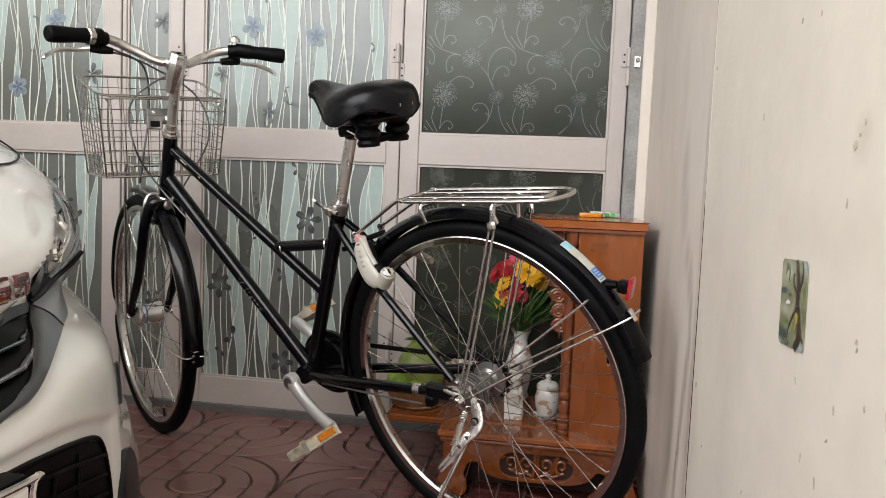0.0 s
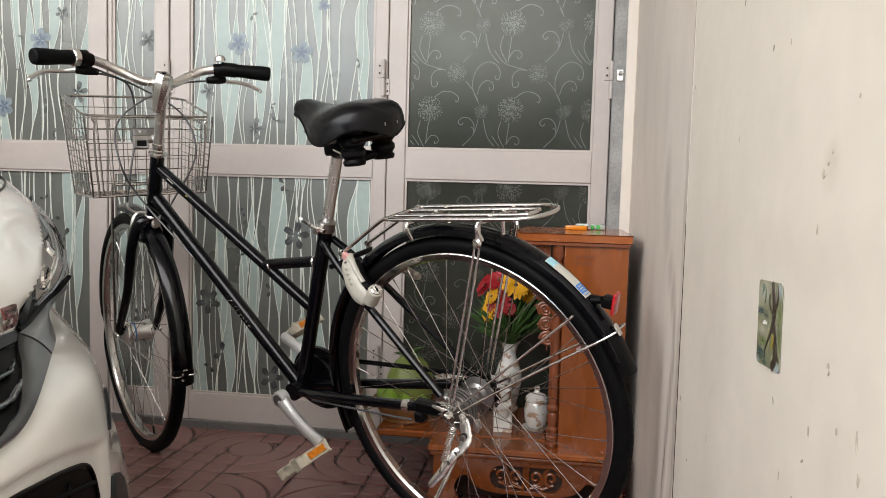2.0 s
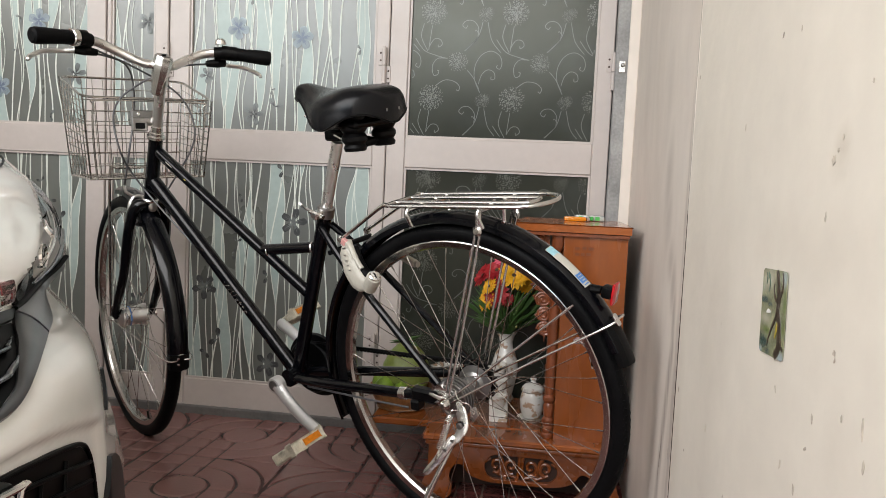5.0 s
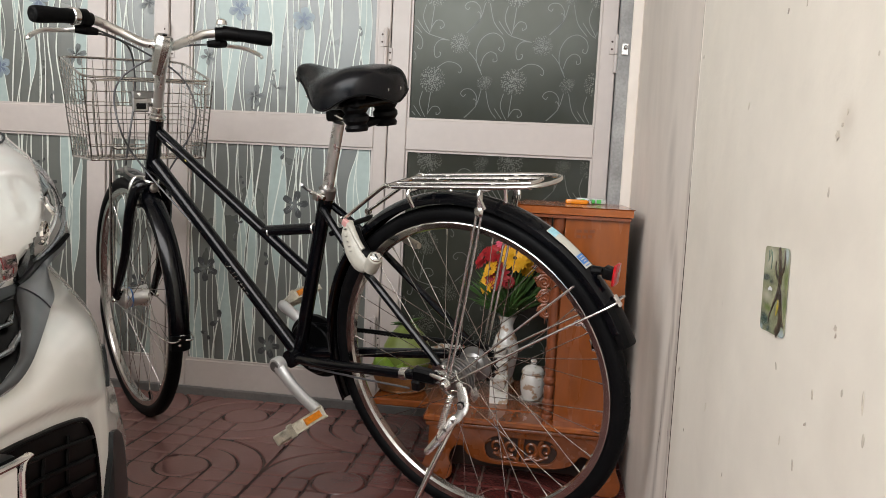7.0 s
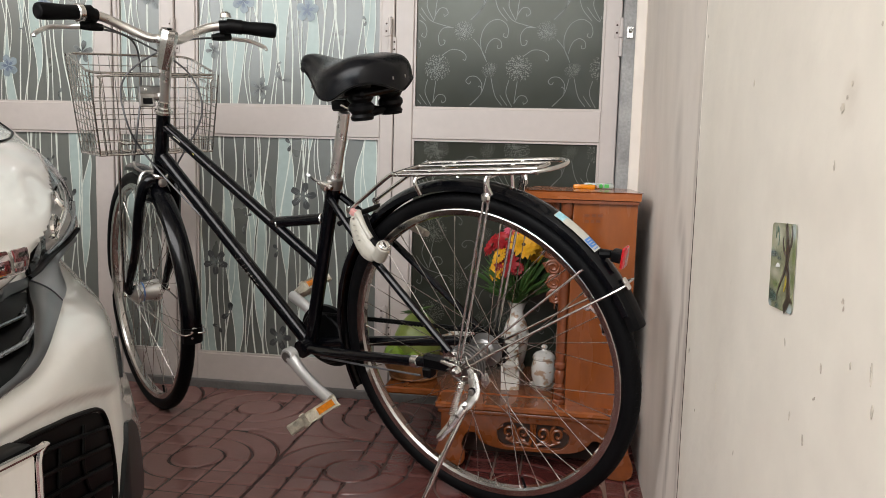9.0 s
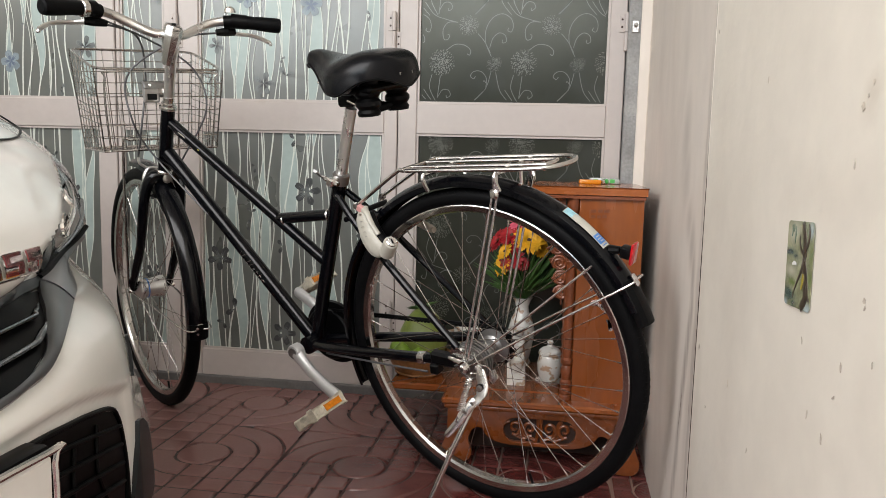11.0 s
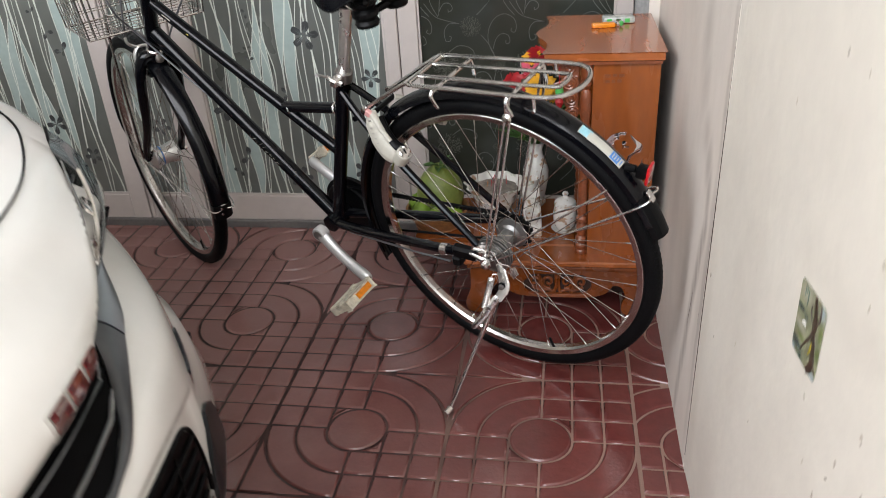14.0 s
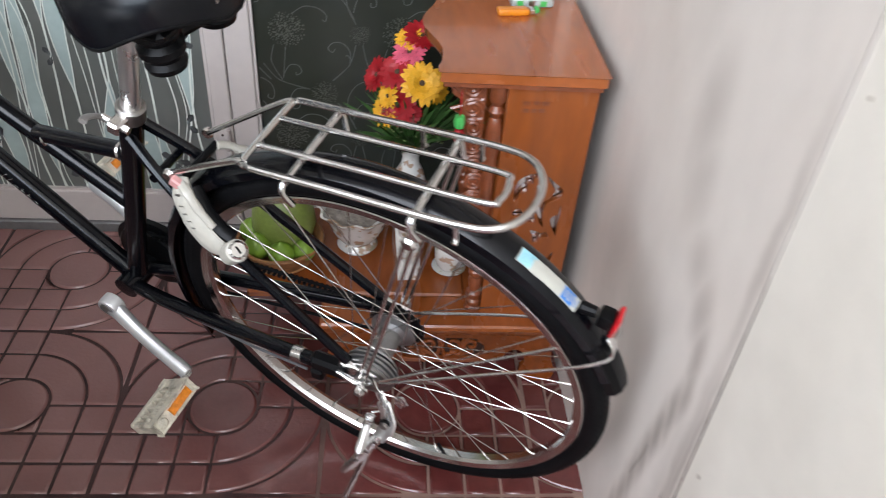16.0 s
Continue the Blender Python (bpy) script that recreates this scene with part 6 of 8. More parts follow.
part("rail_clamp", B((0.272, -0.024, 0.868), (0.316, 0.024, 0.892), 0.005), BLACK_PLASTIC, saddle)
for s in (1, -1):
    part("rail", S(smooth_path([(0.205, s * 0.045, 0.862), (0.290, s * 0.020, 0.882), (0.370, s * 0.014, 0.922)], 4), 0.0035, 8), STEEL, saddle)
part("maker_strip", B((-0.022, -0.0006, -0.003), (0.022, 0.0006, 0.003), 0, Matrix.Translation((0.1440, 0.0, 0.931)) @ pose(0, 0, 0, 0, 0, 90)), DULL_STEEL, saddle)

# ---- cranks and pedals ----
def crank(side, angle, name):
    """Arm from the axle; angle in degrees from straight ahead, upwards."""
    a = radians(angle)
    d = Vector((math.cos(a), 0, math.sin(a)))
    bow = Vector((-d.z, 0, d.x))
    b0 = BB + Vector((0, side * 0.072, 0))
    b1 = b0 + d * 0.174 + Vector((0, side * 0.034, 0))
    arm = part(name, S(smooth_path([b0, along(b0, b1, 0.30) + bow * 0.009, along(b0, b1, 0.66) + bow * 0.009, b1], 6), [0.0185, 0.0178, 0.0170, 0.0164, 0.0160, 0.0156] + [0.0150] * 7 + [0.0148, 0.0150, 0.0154, 0.0156, 0.0150, 0.0118], 14, flat=0.80, up=(0, 1, 0)), CRANK_ALLOY, bike, "dull alloy crank arm")
    part("boss", L([(0.017, -0.012), (0.0200, -0.010), (0.0205, 0.008), (0.0185, 0.012), (0.0150, 0.013), (0.0145, 0.0115), (0.0, 0.0115)], 24, axis_pose(b0, (0, side, 0))), CRANK_ALLOY, arm)
    part("dust_cap", L([(0.0135, 0.0118), (0.0130, 0.0140), (0.0, 0.0150)], 20, axis_pose(b0, (0, side, 0))), GREY_ALLOY, arm)
    part("spindle", S([b1 - Vector((0, side * 0.004, 0)), b1 + Vector((0, side * 0.105, 0))], 0.0062, 10), STEEL, arm)
    pm = Matrix.Translation(b1 + Vector((0, side * 0.070, 0))) @ pose(0, 0, 0, 0, 36, 0)
    ped = part("pedal", B((-0.008, -0.044, -0.010), (0.008, 0.044, 0.010), 0.003, pm), PEDAL_PLASTIC, arm, "grimy cream plastic pedal with amber reflectors")
    for s in (1, -1):
        bm = B((s * 0.026, -0.047, -0.0125), (s * 0.039, 0.047, 0.0125), 0.003, pm)
        part("pedal_side", bm, PEDAL_PLASTIC, ped)
        ra_, rb_ = sorted((side * -0.036, side * 0.012))
        part("reflector", B((s * 0.0385, ra_, -0.0072), (s * 0.0410, rb_, 0.0072), 0.001, pm), AMBER, ped, "amber reflector")
        part("end_nub", L([(0.0085, -0.002), (0.0085, 0.0015), (0.006, 0.0035), (0, 0.004)], 14, pm @ axis_pose((s * 0.0385, side * 0.031, 0.0), (s, 0, 0))), PEDAL_PLASTIC, ped)
        part("pedal_end", B((-0.037, s * 0.036, -0.011), (0.037, s * 0.047, 0.011), 0.003, pm), PEDAL_PLASTIC, ped)
    for k in range(4):
        y = -0.026 + 0.0175 * k
        part("pedal_rib", B((-0.030, y - 0.003, -0.011), (0.030, y + 0.003, 0.011), 0.001, pm), PEDAL_PLASTIC, ped)
    return arm


crank(1, 205, "crank")
crank(-1, 25, "crank")
chain = part("chain_ring", L([(0.030, -0.005), (0.066, -0.004), (0.070, -0.001), (0.070, 0.003), (0.030, 0.005)], 40, axis_pose(BB + Vector((0, -0.046, 0)), (0, -1, 0))), BLACK_PLASTIC, bike, "black belt drive with a plastic cover")
belt_pts = []
for k in range(17):
    a = radians(100 + 160 * k / 16) - math.pi
    belt_pts.append(BB + Vector((0.066 * math.cos(a), -0.048, 0.066 * math.sin(a))))
for k in range(13):
    a = radians(80 - 0) + radians(200) * k / 12
    belt_pts.append(REAR + Vector((0.038 * math.cos(a), -0.048, 0.038 * math.sin(a))))
part("belt", S(belt_pts, 0.0032, 6, True, flat=1.0), RUBBER, chain, "toothed black drive belt")
teeth = bmesh.new()
ta, tb = BB + Vector((-0.006, -0.048, 0.066)), REAR + Vector((0.006, -0.048, 0.038))
for k in range(50):
    c = along(ta, tb, (k + 0.5) / 50) + Vector((0, 0, -0.004))
    box(teeth, c - Vector((0.0025, 0.006, 0.0025)), c + Vector((0.0025, 0.006, 0.0025)))
tagged(part("belt_teeth", teeth, RUBBER, chain), kind="stuff")
part("belt_cover", prism(bmesh.new(), [(0.09 * math.cos(a) + 0.0, 0.082 * math.sin(a)) for a in (2 * math.pi * k / 30 for k in range(30))] , -0.006, 0.006,
                         Matrix.Translation(BB + Vector((-0.012, -0.058, 0.004))) @ pose(0, 0, 0, 90), 0.003), BLACK_PLASTIC, chain)
part("stay_sleeve", S([along(BB, REAR, 0.12) + Vector((0, 0.030, -0.018)), along(BB, REAR, 0.55) + Vector((0, 0.056, -0.022)), along(BB, REAR, 0.78) + Vector((0, 0.064, -0.026))], 0.0024, 8), CABLE, frame_ob)

# ---- side stand ----
foot = Vector((0.040, 0.262, 0.066))
PIVOT, TIP = Vector((-0.032, 0.124, 0.302)), Vector((0.010, 0.164, 0.240))
stand = part("side_stand", S([PIVOT + Vector((0.002, 0, -0.006)), along(PIVOT, foot, 0.4), along(PIVOT, foot, 0.8), foot], [0.0056, 0.0054, 0.0050, 0.0048], 14), CHROME, bike, "bright steel side stand with a spring")
part("stand_foot", S([foot, foot + Vector((0.004, 0.016, -0.004))], 0.0075, 12), STEEL, stand)
lever_path = [along(PIVOT, TIP, t_) + Vector((-0.003 * math.sin(3.14 * t_), 0.005, 0.002)) for t_ in (-0.12, 0.0, 0.2, 0.4, 0.6, 0.8, 0.94, 1.0)]
part("stand_lever", S(lever_path, [0.006, 0.0095, 0.0088, 0.0092, 0.0085, 0.0078, 0.0070, 0.004], 12, flat=0.55, up=(0, 1, 0)), STEEL, stand)
part("stand_bracket", S(smooth_path([(-0.020, 0.080, 0.360), (-0.034, 0.092, 0.346), (-0.044, 0.104, 0.326), (-0.040, 0.116, 0.310), (-0.030, 0.124, 0.298)], 5), [0.009] * 4 + [0.0145] * 5 + [0.0155] * 5 + [0.0125] * 4 + [0.010] * 3, 14, flat=0.42, up=(0, 1, 0)), ALLOY, stand)
for p_, r_ in (((-0.042, 0.112, 0.330), 0.0050), ((-0.034, 0.128, 0.304), 0.0044), ((-0.022, 0.139, 0.287), 0.0052), ((-0.010, 0.150, 0.270), 0.0040)):
    part("bolt", L([(r_ * 1.35, -0.003), (r_ * 1.35, 0.0025), (r_, 0.003), (r_, 0.006), (0, 0.0065)], 12, axis_pose(p_, (-0.1, 1, 0.1))), DULL_STEEL, stand)
    part("bolt_well", L([(r_ * 1.7, -0.004), (r_ * 1.75, 0.0005), (r_ * 1.4, 0.0010), (0, 0.0010)], 14, axis_pose(p_, (-0.1, 1, 0.1))), BLACK_PLASTIC, stand)
coil = []
SP0, SP1 = Vector((-0.022, 0.114, 0.350)), Vector((-0.014, 0.148, 0.290))
sdir = (SP1 - SP0).normalized()
sx, sy = sdir.orthogonal().normalized(), sdir.cross(sdir.orthogonal().normalized())
for k in range(230):
    t_ = k / 229
    a = t_ * 2 * math.pi * 19
    coil.append(along(SP0, SP1, t_) + (sx * math.cos(a) + sy * math.sin(a)) * 0.0064)
part("spring", S(coil, 0.0012, 5), STEEL, stand)
part("spring_hook", S(smooth_path([SP0, SP0 + Vector((-0.004, 0.0, 0.010)), SP0 + Vector((-0.012, -0.006, 0.008))], 5), 0.0013, 6), STEEL, stand)
part("spring_hook", S(smooth_path([SP1, SP1 + Vector((0.002, 0.006, -0.008)), along(PIVOT, TIP, 0.55) + Vector((0, 0.010, 0))], 5), 0.0013, 6), STEEL, stand)

# ---- fork, steering and front brake (turned with the front wheel) ----
crown = HEAD_B - AXIS * 0.020
fork = part("fork", S([HEAD_B - AXIS * 0.004, crown - AXIS * 0.018], 0.0190, 14, m=STEER), BLACK_PAINT, bike, "gloss black steel fork")
for s in (1, -1):
    pts = smooth_path([crown + Vector((0, s * 0.006, 0.000)), crown + Vector((0.006, s * 0.034, -0.008)), crown - AXIS * 0.07 + Vector((0.0, s * 0.049, 0)), crown - AXIS * 0.22 + Vector((0.006, s * 0.052, 0)),
                       FRONT_C + Vector((-0.014, s * 0.053, 0.030)), FRONT_C + Vector((0, s * 0.053, 0.0))], 5)
    part("blade", S(pts, [0.0145] * 8 + [0.0135] * 6 + [0.012] * 5 + [0.0105] * 4 + [0.009] * 3, 12, m=STEER), BLACK_PAINT, fork)
part("lower_headset", L([(0.0185, -0.006), (0.0215, -0.004), (0.0215, 0.002), (0.0185, 0.005)], 20, axis_pose(HEAD_B - AXIS * 0.008, AXIS)), STEEL, fork)
hs = axis_pose(HEAD_T, AXIS)
part("headset", L([(0.0185, 0.000), (0.0225, 0.003), (0.0225, 0.009), (0.0175, 0.012), (0.0175, 0.018), (0.0145, 0.020), (0.0145, 0.034), (0.012, 0.036)], 20, hs), STEEL, fork, "chrome headset nut")
stem_top = HEAD_T + AXIS * 0.205
stem = part("stem", S([HEAD_T + AXIS * 0.020, HEAD_T + AXIS * 0.13, HEAD_T + AXIS * 0.150, stem_top], [0.0125, 0.0132, 0.0160, 0.0175], 16, m=STEER), ALLOY, bike, "polished alloy handlebar stem")
part("stem_head", L([(0.0128, -0.085), (0.0165, -0.058), (0.0205, -0.034), (0.0225, -0.012), (0.0225, 0.006), (0.0195, 0.013), (0.0, 0.013)], 8, STEER @ Matrix.Translation(stem_top) @ pose(0, 0, 0, 0, -21, 22.5)), STEEL, stem)
part("cap_plate", B((-0.012, -0.0135, 0.0125), (0.015, 0.0135, 0.0150), 0.001, STEER @ Matrix.Translation(stem_top) @ pose(0, 0, 0, 0, -21, 0)), DULL_STEEL, stem)
part("expander_bolt", L([(0.0055, 0), (0.0055, 0.003), (0.0, 0.0035)], 6, STEER @ Matrix.Translation(stem_top) @ pose(0, 0, 0, 0, -21, 0) @ Matrix.Translation((-0.004, 0, 0.0150))), BLACK_PLASTIC, stem)
BAR = stem_top + Vector((0.020, 0, -0.006))
bars = {}
for s in (1, -1):
    P = [BAR, BAR + Vector((0.010, s * 0.035, -0.002)), BAR + Vector((0.028, s * 0.085, 0.020)), BAR + Vector((0.026, s * 0.130, 0.036)), BAR + Vector((0.002, s * 0.180, 0.038)), BAR + Vector((-0.034, s * 0.262, 0.030))]
    if s == 1:
        P = [q_ + Vector((0, 0.014, 0.013)) * (k_ / 5) for k_, q_ in enumerate(P)]
    bars[s] = P
bar = part("handlebar", S(smooth_path([*reversed(bars[-1]), *bars[1][1:]], 6), 0.0112, 12, m=STEER), ALLOY, bike, "polished alloy city handlebar")
for s in (1, -1):
    P = bars[s]
    e0, e1 = along(P[4], P[5], 0.10), P[5] + (P[5] - P[4]).normalized() * 0.018
    g = part("grip", S([along(e0, e1, t) for t in (0, 0.06, 0.3, 0.5, 0.7, 0.9, 0.97, 1.0)], [0.0150, 0.0170, 0.0165, 0.0178, 0.0188, 0.0190, 0.0176, 0.0125], 16, m=STEER), RUBBER, bar, "black rubber grip")
    hb = along(P[3], P[4], 0.55)
    hd = (P[4] - P[3]).normalized()
    part("lever_clamp", S([hb - hd * 0.012, hb + hd * 0.012], 0.0165, 14, m=STEER), BLACK_PLASTIC, bar)
    lv0 = hb + Vector((0.012, 0, -0.024))
    part("lever_body", S([lv0 + Vector((0.004, -s * 0.028, -0.003)), lv0, lv0 + Vector((0.006, s * 0.020, 0.002))], [0.008, 0.012, 0.011], 10, m=STEER), BLACK_PLASTIC, bar)
    part("brake_lever", S(smooth_path([lv0 + Vector((0.010, s * 0.012, 0)), lv0 + Vector((0.030, s * 0.040, -0.002)), lv0 + Vector((0.024, s * 0.085, -0.006)), lv0 + Vector((0.004, s * 0.118, -0.022)), lv0 + Vector((0.000, s * 0.122, -0.030))], 5),
                              [0.009] * 4 + [0.0078] * 12 + [0.0064] * 5, 10, flat=0.7, m=STEER), ALLOY, bar, "alloy brake lever")
    if s == 1:
        part("twist_ring", S([along(e0, e1, -0.13), along(e0, e1, -0.10), along(e0, e1, 0.03), along(e0, e1, 0.05)], [0.018, 0.0205, 0.0205, 0.018], 18, m=STEER), STEEL, bar, "steel gear shifter ring")
        part("shifter", S([along(e0, e1, -0.34), along(e0, e1, -0.16)], 0.0185, 16, m=STEER), BLACK_PLASTIC, bar)
    else:
        part("switch_body", S([along(e0, e1, -0.28), along(e0, e1, 0.12)], 0.0185, 16, m=STEER), BLACK_PLASTIC, bar)
        bell = STEER @ Matrix.Translation(hb + Vector((-0.004, -0.004, 0.022)))
        part("bell", L([(0.0, 0.016), (0.008, 0.0155), (0.013, 0.011), (0.015, 0.004), (0.015, 0.0)], 18, bell), CHROME, bar, "small chrome bell")

# brake calliper on the fork crown
cal = part("front_brake", L([(0.006, -0.012), (0.008, 0), (0.006, 0.012)], 10, STEER @ axis_pose(crown + Vector((0.030, 0, -0.004)), (1, 0, 0))), ALLOY, bike, "alloy side-pull calliper brake")
for s in (1, -1):
    c = crown + Vector((0.036, 0, -0.006))
    part("brake_arm", S(smooth_path([c + Vector((0, s * -0.004, 0.018)), c + Vector((0, s * 0.030, 0.022)), c + Vector((0, s * 0.044, -0.012)), c + Vector((-0.002, s * 0.026, -0.048))], 5), 0.0062, 8, flat=0.7, m=STEER), ALLOY, cal)
    part("brake_pad", B((-0.022, -0.006, -0.005), (0.022, 0.006, 0.005), 0.002, STEER @ Matrix.Translation(c + Vector((0.0, s * 0.020, -0.052)))), RUBBER, cal)
part("cable_arm", S(smooth_path([crown + Vector((0.036, 0.03, 0.016)), crown + Vector((0.036, 0.050, 0.030)), crown + Vector((0.036, 0.052, 0.046))], 4), 0.0055, 8, flat=0.7, m=STEER), ALLOY, cal)
part("boss", L([(0.012, 0), (0.011, 0.004), (0.006, 0.006), (0, 0.006)], 12, STEER @ axis_pose(crown + Vector((-0.020, 0, -0.010)), (-1, 0, 0))), DULL_STEEL, cal)

# cables
cab = part("cable", S(smooth_path([STEER @ (along(bars[1][3], bars[1][4], 0.4) + Vector((0.012, 0, -0.026))), STEER @ (BAR + Vector((0.07, 0.06, -0.004))), STEER @ (BAR + Vector((0.12, 0.03, -0.10))), STEER @ (BAR + Vector((0.10, 0.055, -0.22))),
                                     STEER @ (crown + Vector((0.036, 0.052, 0.050)))], 8), 0.0026, 8), CABLE, bike, "grey brake and gear cables")
part("cable", S(smooth_path([STEER @ (along(bars[-1][3], bars[-1][4], 0.4) + Vector((0.012, 0, -0.026))), STEER @ (BAR + Vector((0.07, -0.05, -0.006))), STEER @ (BAR + Vector((0.10, 0.075, -0.09))), STEER @ (BAR + Vector((0.05, 0.095, -0.20))),
                             HEAD_B + Vector((-0.01, 0.026, 0.03)), along(LT_A, BB, 0.45) + Vector((-0.010, 0.006, -0.016))], 8), 0.0025, 8), CABLE, cab)
part("cable", S(smooth_path([STEER @ (along(bars[1][4], bars[1][5], -0.1) + Vector((0.006, 0, -0.012))), STEER @ (BAR + Vector((0.08, 0.03, -0.01))), STEER @ (BAR + Vector((0.09, -0.085, -0.08))), STEER @ (BAR + Vector((0.07, -0.105, -0.19))),
                             STEER @ (crown + Vector((0.02, -0.05, 0.02))), HEAD_B + Vector((-0.03, -0.022, -0.05))], 8), 0.0025, 8), CABLE, cab)
part("cable", S(smooth_path([HEAD_B + Vector((-0.01, 0.024, 0.03)), along(LT_A, BB, 0.10) + Vector((0, 0.020, 0.0)), along(LT_A, BB, 0.3) + Vector((-0.008, 0.010, -0.014)), along(LT_A, BB, 0.95) + Vector((-0.010, 0.006, -0.016))], 6), 0.0022, 8), BLACK_PLASTIC, cab)

# ---- front basket ----
BK = lambda x, y, z: STEER @ Vector((x, y, z))
B0, ZT, ZB = 0.966, 0.970, 0.763           # back face, rim and floor heights in bike space
TOPW, BOTW, TOPD, BOTD = 0.166, 0.148, 0.225, 0.190


def basket_corner(fx, fy, fz):
    """fx 0 back .. 1 front, fy -1 .. 1, fz 0 floor .. 1 rim."""
    w = BOTW + (TOPW - BOTW) * fz
    d = BOTD + (TOPD - BOTD) * fz
    back = B0 + 0.030 * (1 - fz)
    rise = 0.058 * fx * fz
    return Vector((back + d * fx - 0.004, w * fy - 0.006, ZB + (ZT - ZB) * fz + rise))


def rim_loop(n=6, r=0.13):
    """A rounded rectangle in basket fractions."""
    out = []
    for cx, cy, a0 in ((1 - r, 1 - r * 1.4, 0), (r, 1 - r * 1.4, 90), (r, -1 + r * 1.4, 180), (1 - r, -1 + r * 1.4, 270)):
        for i in range(n + 1):
            a = radians(a0 + 90 * i / n)
            out.append((cx + r * math.cos(a), cy + r * 1.4 * math.sin(a)))
    return out


basket = part("wire_basket", S([STEER @ basket_corner(x, y, 1) for x, y in rim_loop()], 0.0034, 8, True), WIRE, bike, "stainless wire basket on the handlebar")


def wires(corner, n_up, n_across, heavy=()):
    """The upright and level wires of one basket side, each a part of its own."""
    for i in range(n_up):
        t = -1 + 2 * i / (n_up - 1)
        part("wire", S([STEER @ corner(t, z / 4) for z in range(5)], 0.0021 if i in heavy else 0.0013, 6), WIRE, basket)
    for k in range(n_across):
        part("wire", S([STEER @ corner(-1 + 2 * i / 6, k / n_across) for i in range(7)], 0.0013 if k else 0.0026, 6), WIRE, basket)


wires(lambda t, z: basket_corner(0, t, z), 12, 6, (0, 11))
wires(lambda t, z: basket_corner(1, t, z), 13, 9, (0, 12))
for s in (1, -1):
    wires(lambda t, z: basket_corner(0.5 + 0.5 * t, s, z), 8, 12, (0, 7))
for i in range(12):
    y = -1 + 2 * i / 11
    part("wire", S([STEER @ basket_corner(0, y, 0), STEER @ basket_corner(1, y, 0)], 0.0011, 6), WIRE, basket)
for i in range(8):
    part("wire", S([STEER @ basket_corner(i / 7, -1, 0), STEER @ basket_corner(i / 7, 1, 0)], 0.0011, 6), WIRE, basket)
part("back_frame", S(smooth_path([STEER @ basket_corner(-0.02, c, z) for c, z in ((-0.9, 0.0), (-0.9, 0.55), (-0.86, 0.90), (-0.75, 0.97), (0.75, 0.97), (0.86, 0.90), (0.9, 0.55), (0.9, 0.0))], 5), 0.0026, 8), WIRE, basket)
brk = part("basket_bracket", B((0.950, -0.034, 0.902), (0.968, 0.046, 0.940), 0.003, STEER), GREY_ALLOY, basket, "grey steel basket bracket")
part("bracket_block", B((0.938, 0.010, 0.886), (0.9495, 0.050, 0.922), 0.003, STEER), DULL_STEEL, brk)
part("bracket_slot", B((0.9360, 0.018, 0.893), (0.9378, 0.042, 0.908), 0.001, STEER), BLACK_PLASTIC, brk)
for y_ in (-0.022, 0.030):
    part("bracket_screw", L([(0.0048, 0), (0.0048, 0.002), (0.003, 0.0035), (0, 0.0035)], 10, STEER @ axis_pose((0.9495, y_, 0.930), (-1, 0, 0))), STEEL, brk)
part("bracket_arm", B((0.905, 0.006, 0.908), (0.965, 0.014, 0.922), 0.002, STEER), STEEL, brk)
for s in (1, -1):
    part("basket_stay", S(smooth_path([BK(FRONT_C.x + 0.004, s * 0.062, FRONT_C.z + 0.004), BK(1.13, s * 0.066, 0.60), BK(1.095, s * 0.066, 0.775), BK(1.085, s * 0.05, 0.786), BK(1.085, 0, 0.786)], 6), 0.0040, 8), WIRE, basket)

# ---- altar cabinet by the wall ----
# its open front looks to -x; the near side with the pierced panel looks to -y
CX0, CX1, CY0, CY1, CZ0, CZ1 = 0.640, 0.815, 3.134, 3.495, 0.165, 0.668
cabinet = thing("altar_cabinet", "small varnished orange wooden altar cabinet against the wall", "cabinet", pose(0, 0, 0))


def top_outline():
    """The top board: straight on three sides, with a waved front edge."""
    pts = [(0.822, CY0 - 0.014), (0.822, CY1 + 0.012)]
    for i in range(25):
        t = i / 24
        y = CY1 + 0.012 + (CY0 - 0.026 - CY1) * t
        wave = 0.012 * math.cos(2 * math.pi * (t - 0.5) * 1.0) + 0.008 * math.cos(4 * math.pi * (t - 0.5))
        pts.append((0.556 - wave * (1 if 0.06 < t < 0.94 else 0.2), y))
    return pts


bm = prism(bmesh.new(), list(reversed(top_outline())), 0.668, 0.687, None, 0.004)
bmesh.ops.recalc_face_normals(bm, faces=bm.faces)
part("top_board", bm, WOOD_FLAT, cabinet, "glossy orange wooden top with a waved front edge")
bm = prism(bmesh.new(), [(x + (0.006 if x < 0.7 else -0.004), y + (0.004 if y < 3.3 else -0.004)) for x, y in reversed(top_outline())], 0.659, 0.667, None, 0.002)
bmesh.ops.recalc_face_normals(bm, faces=bm.faces)
part("top_moulding", bm, WOOD_RED, cabinet)


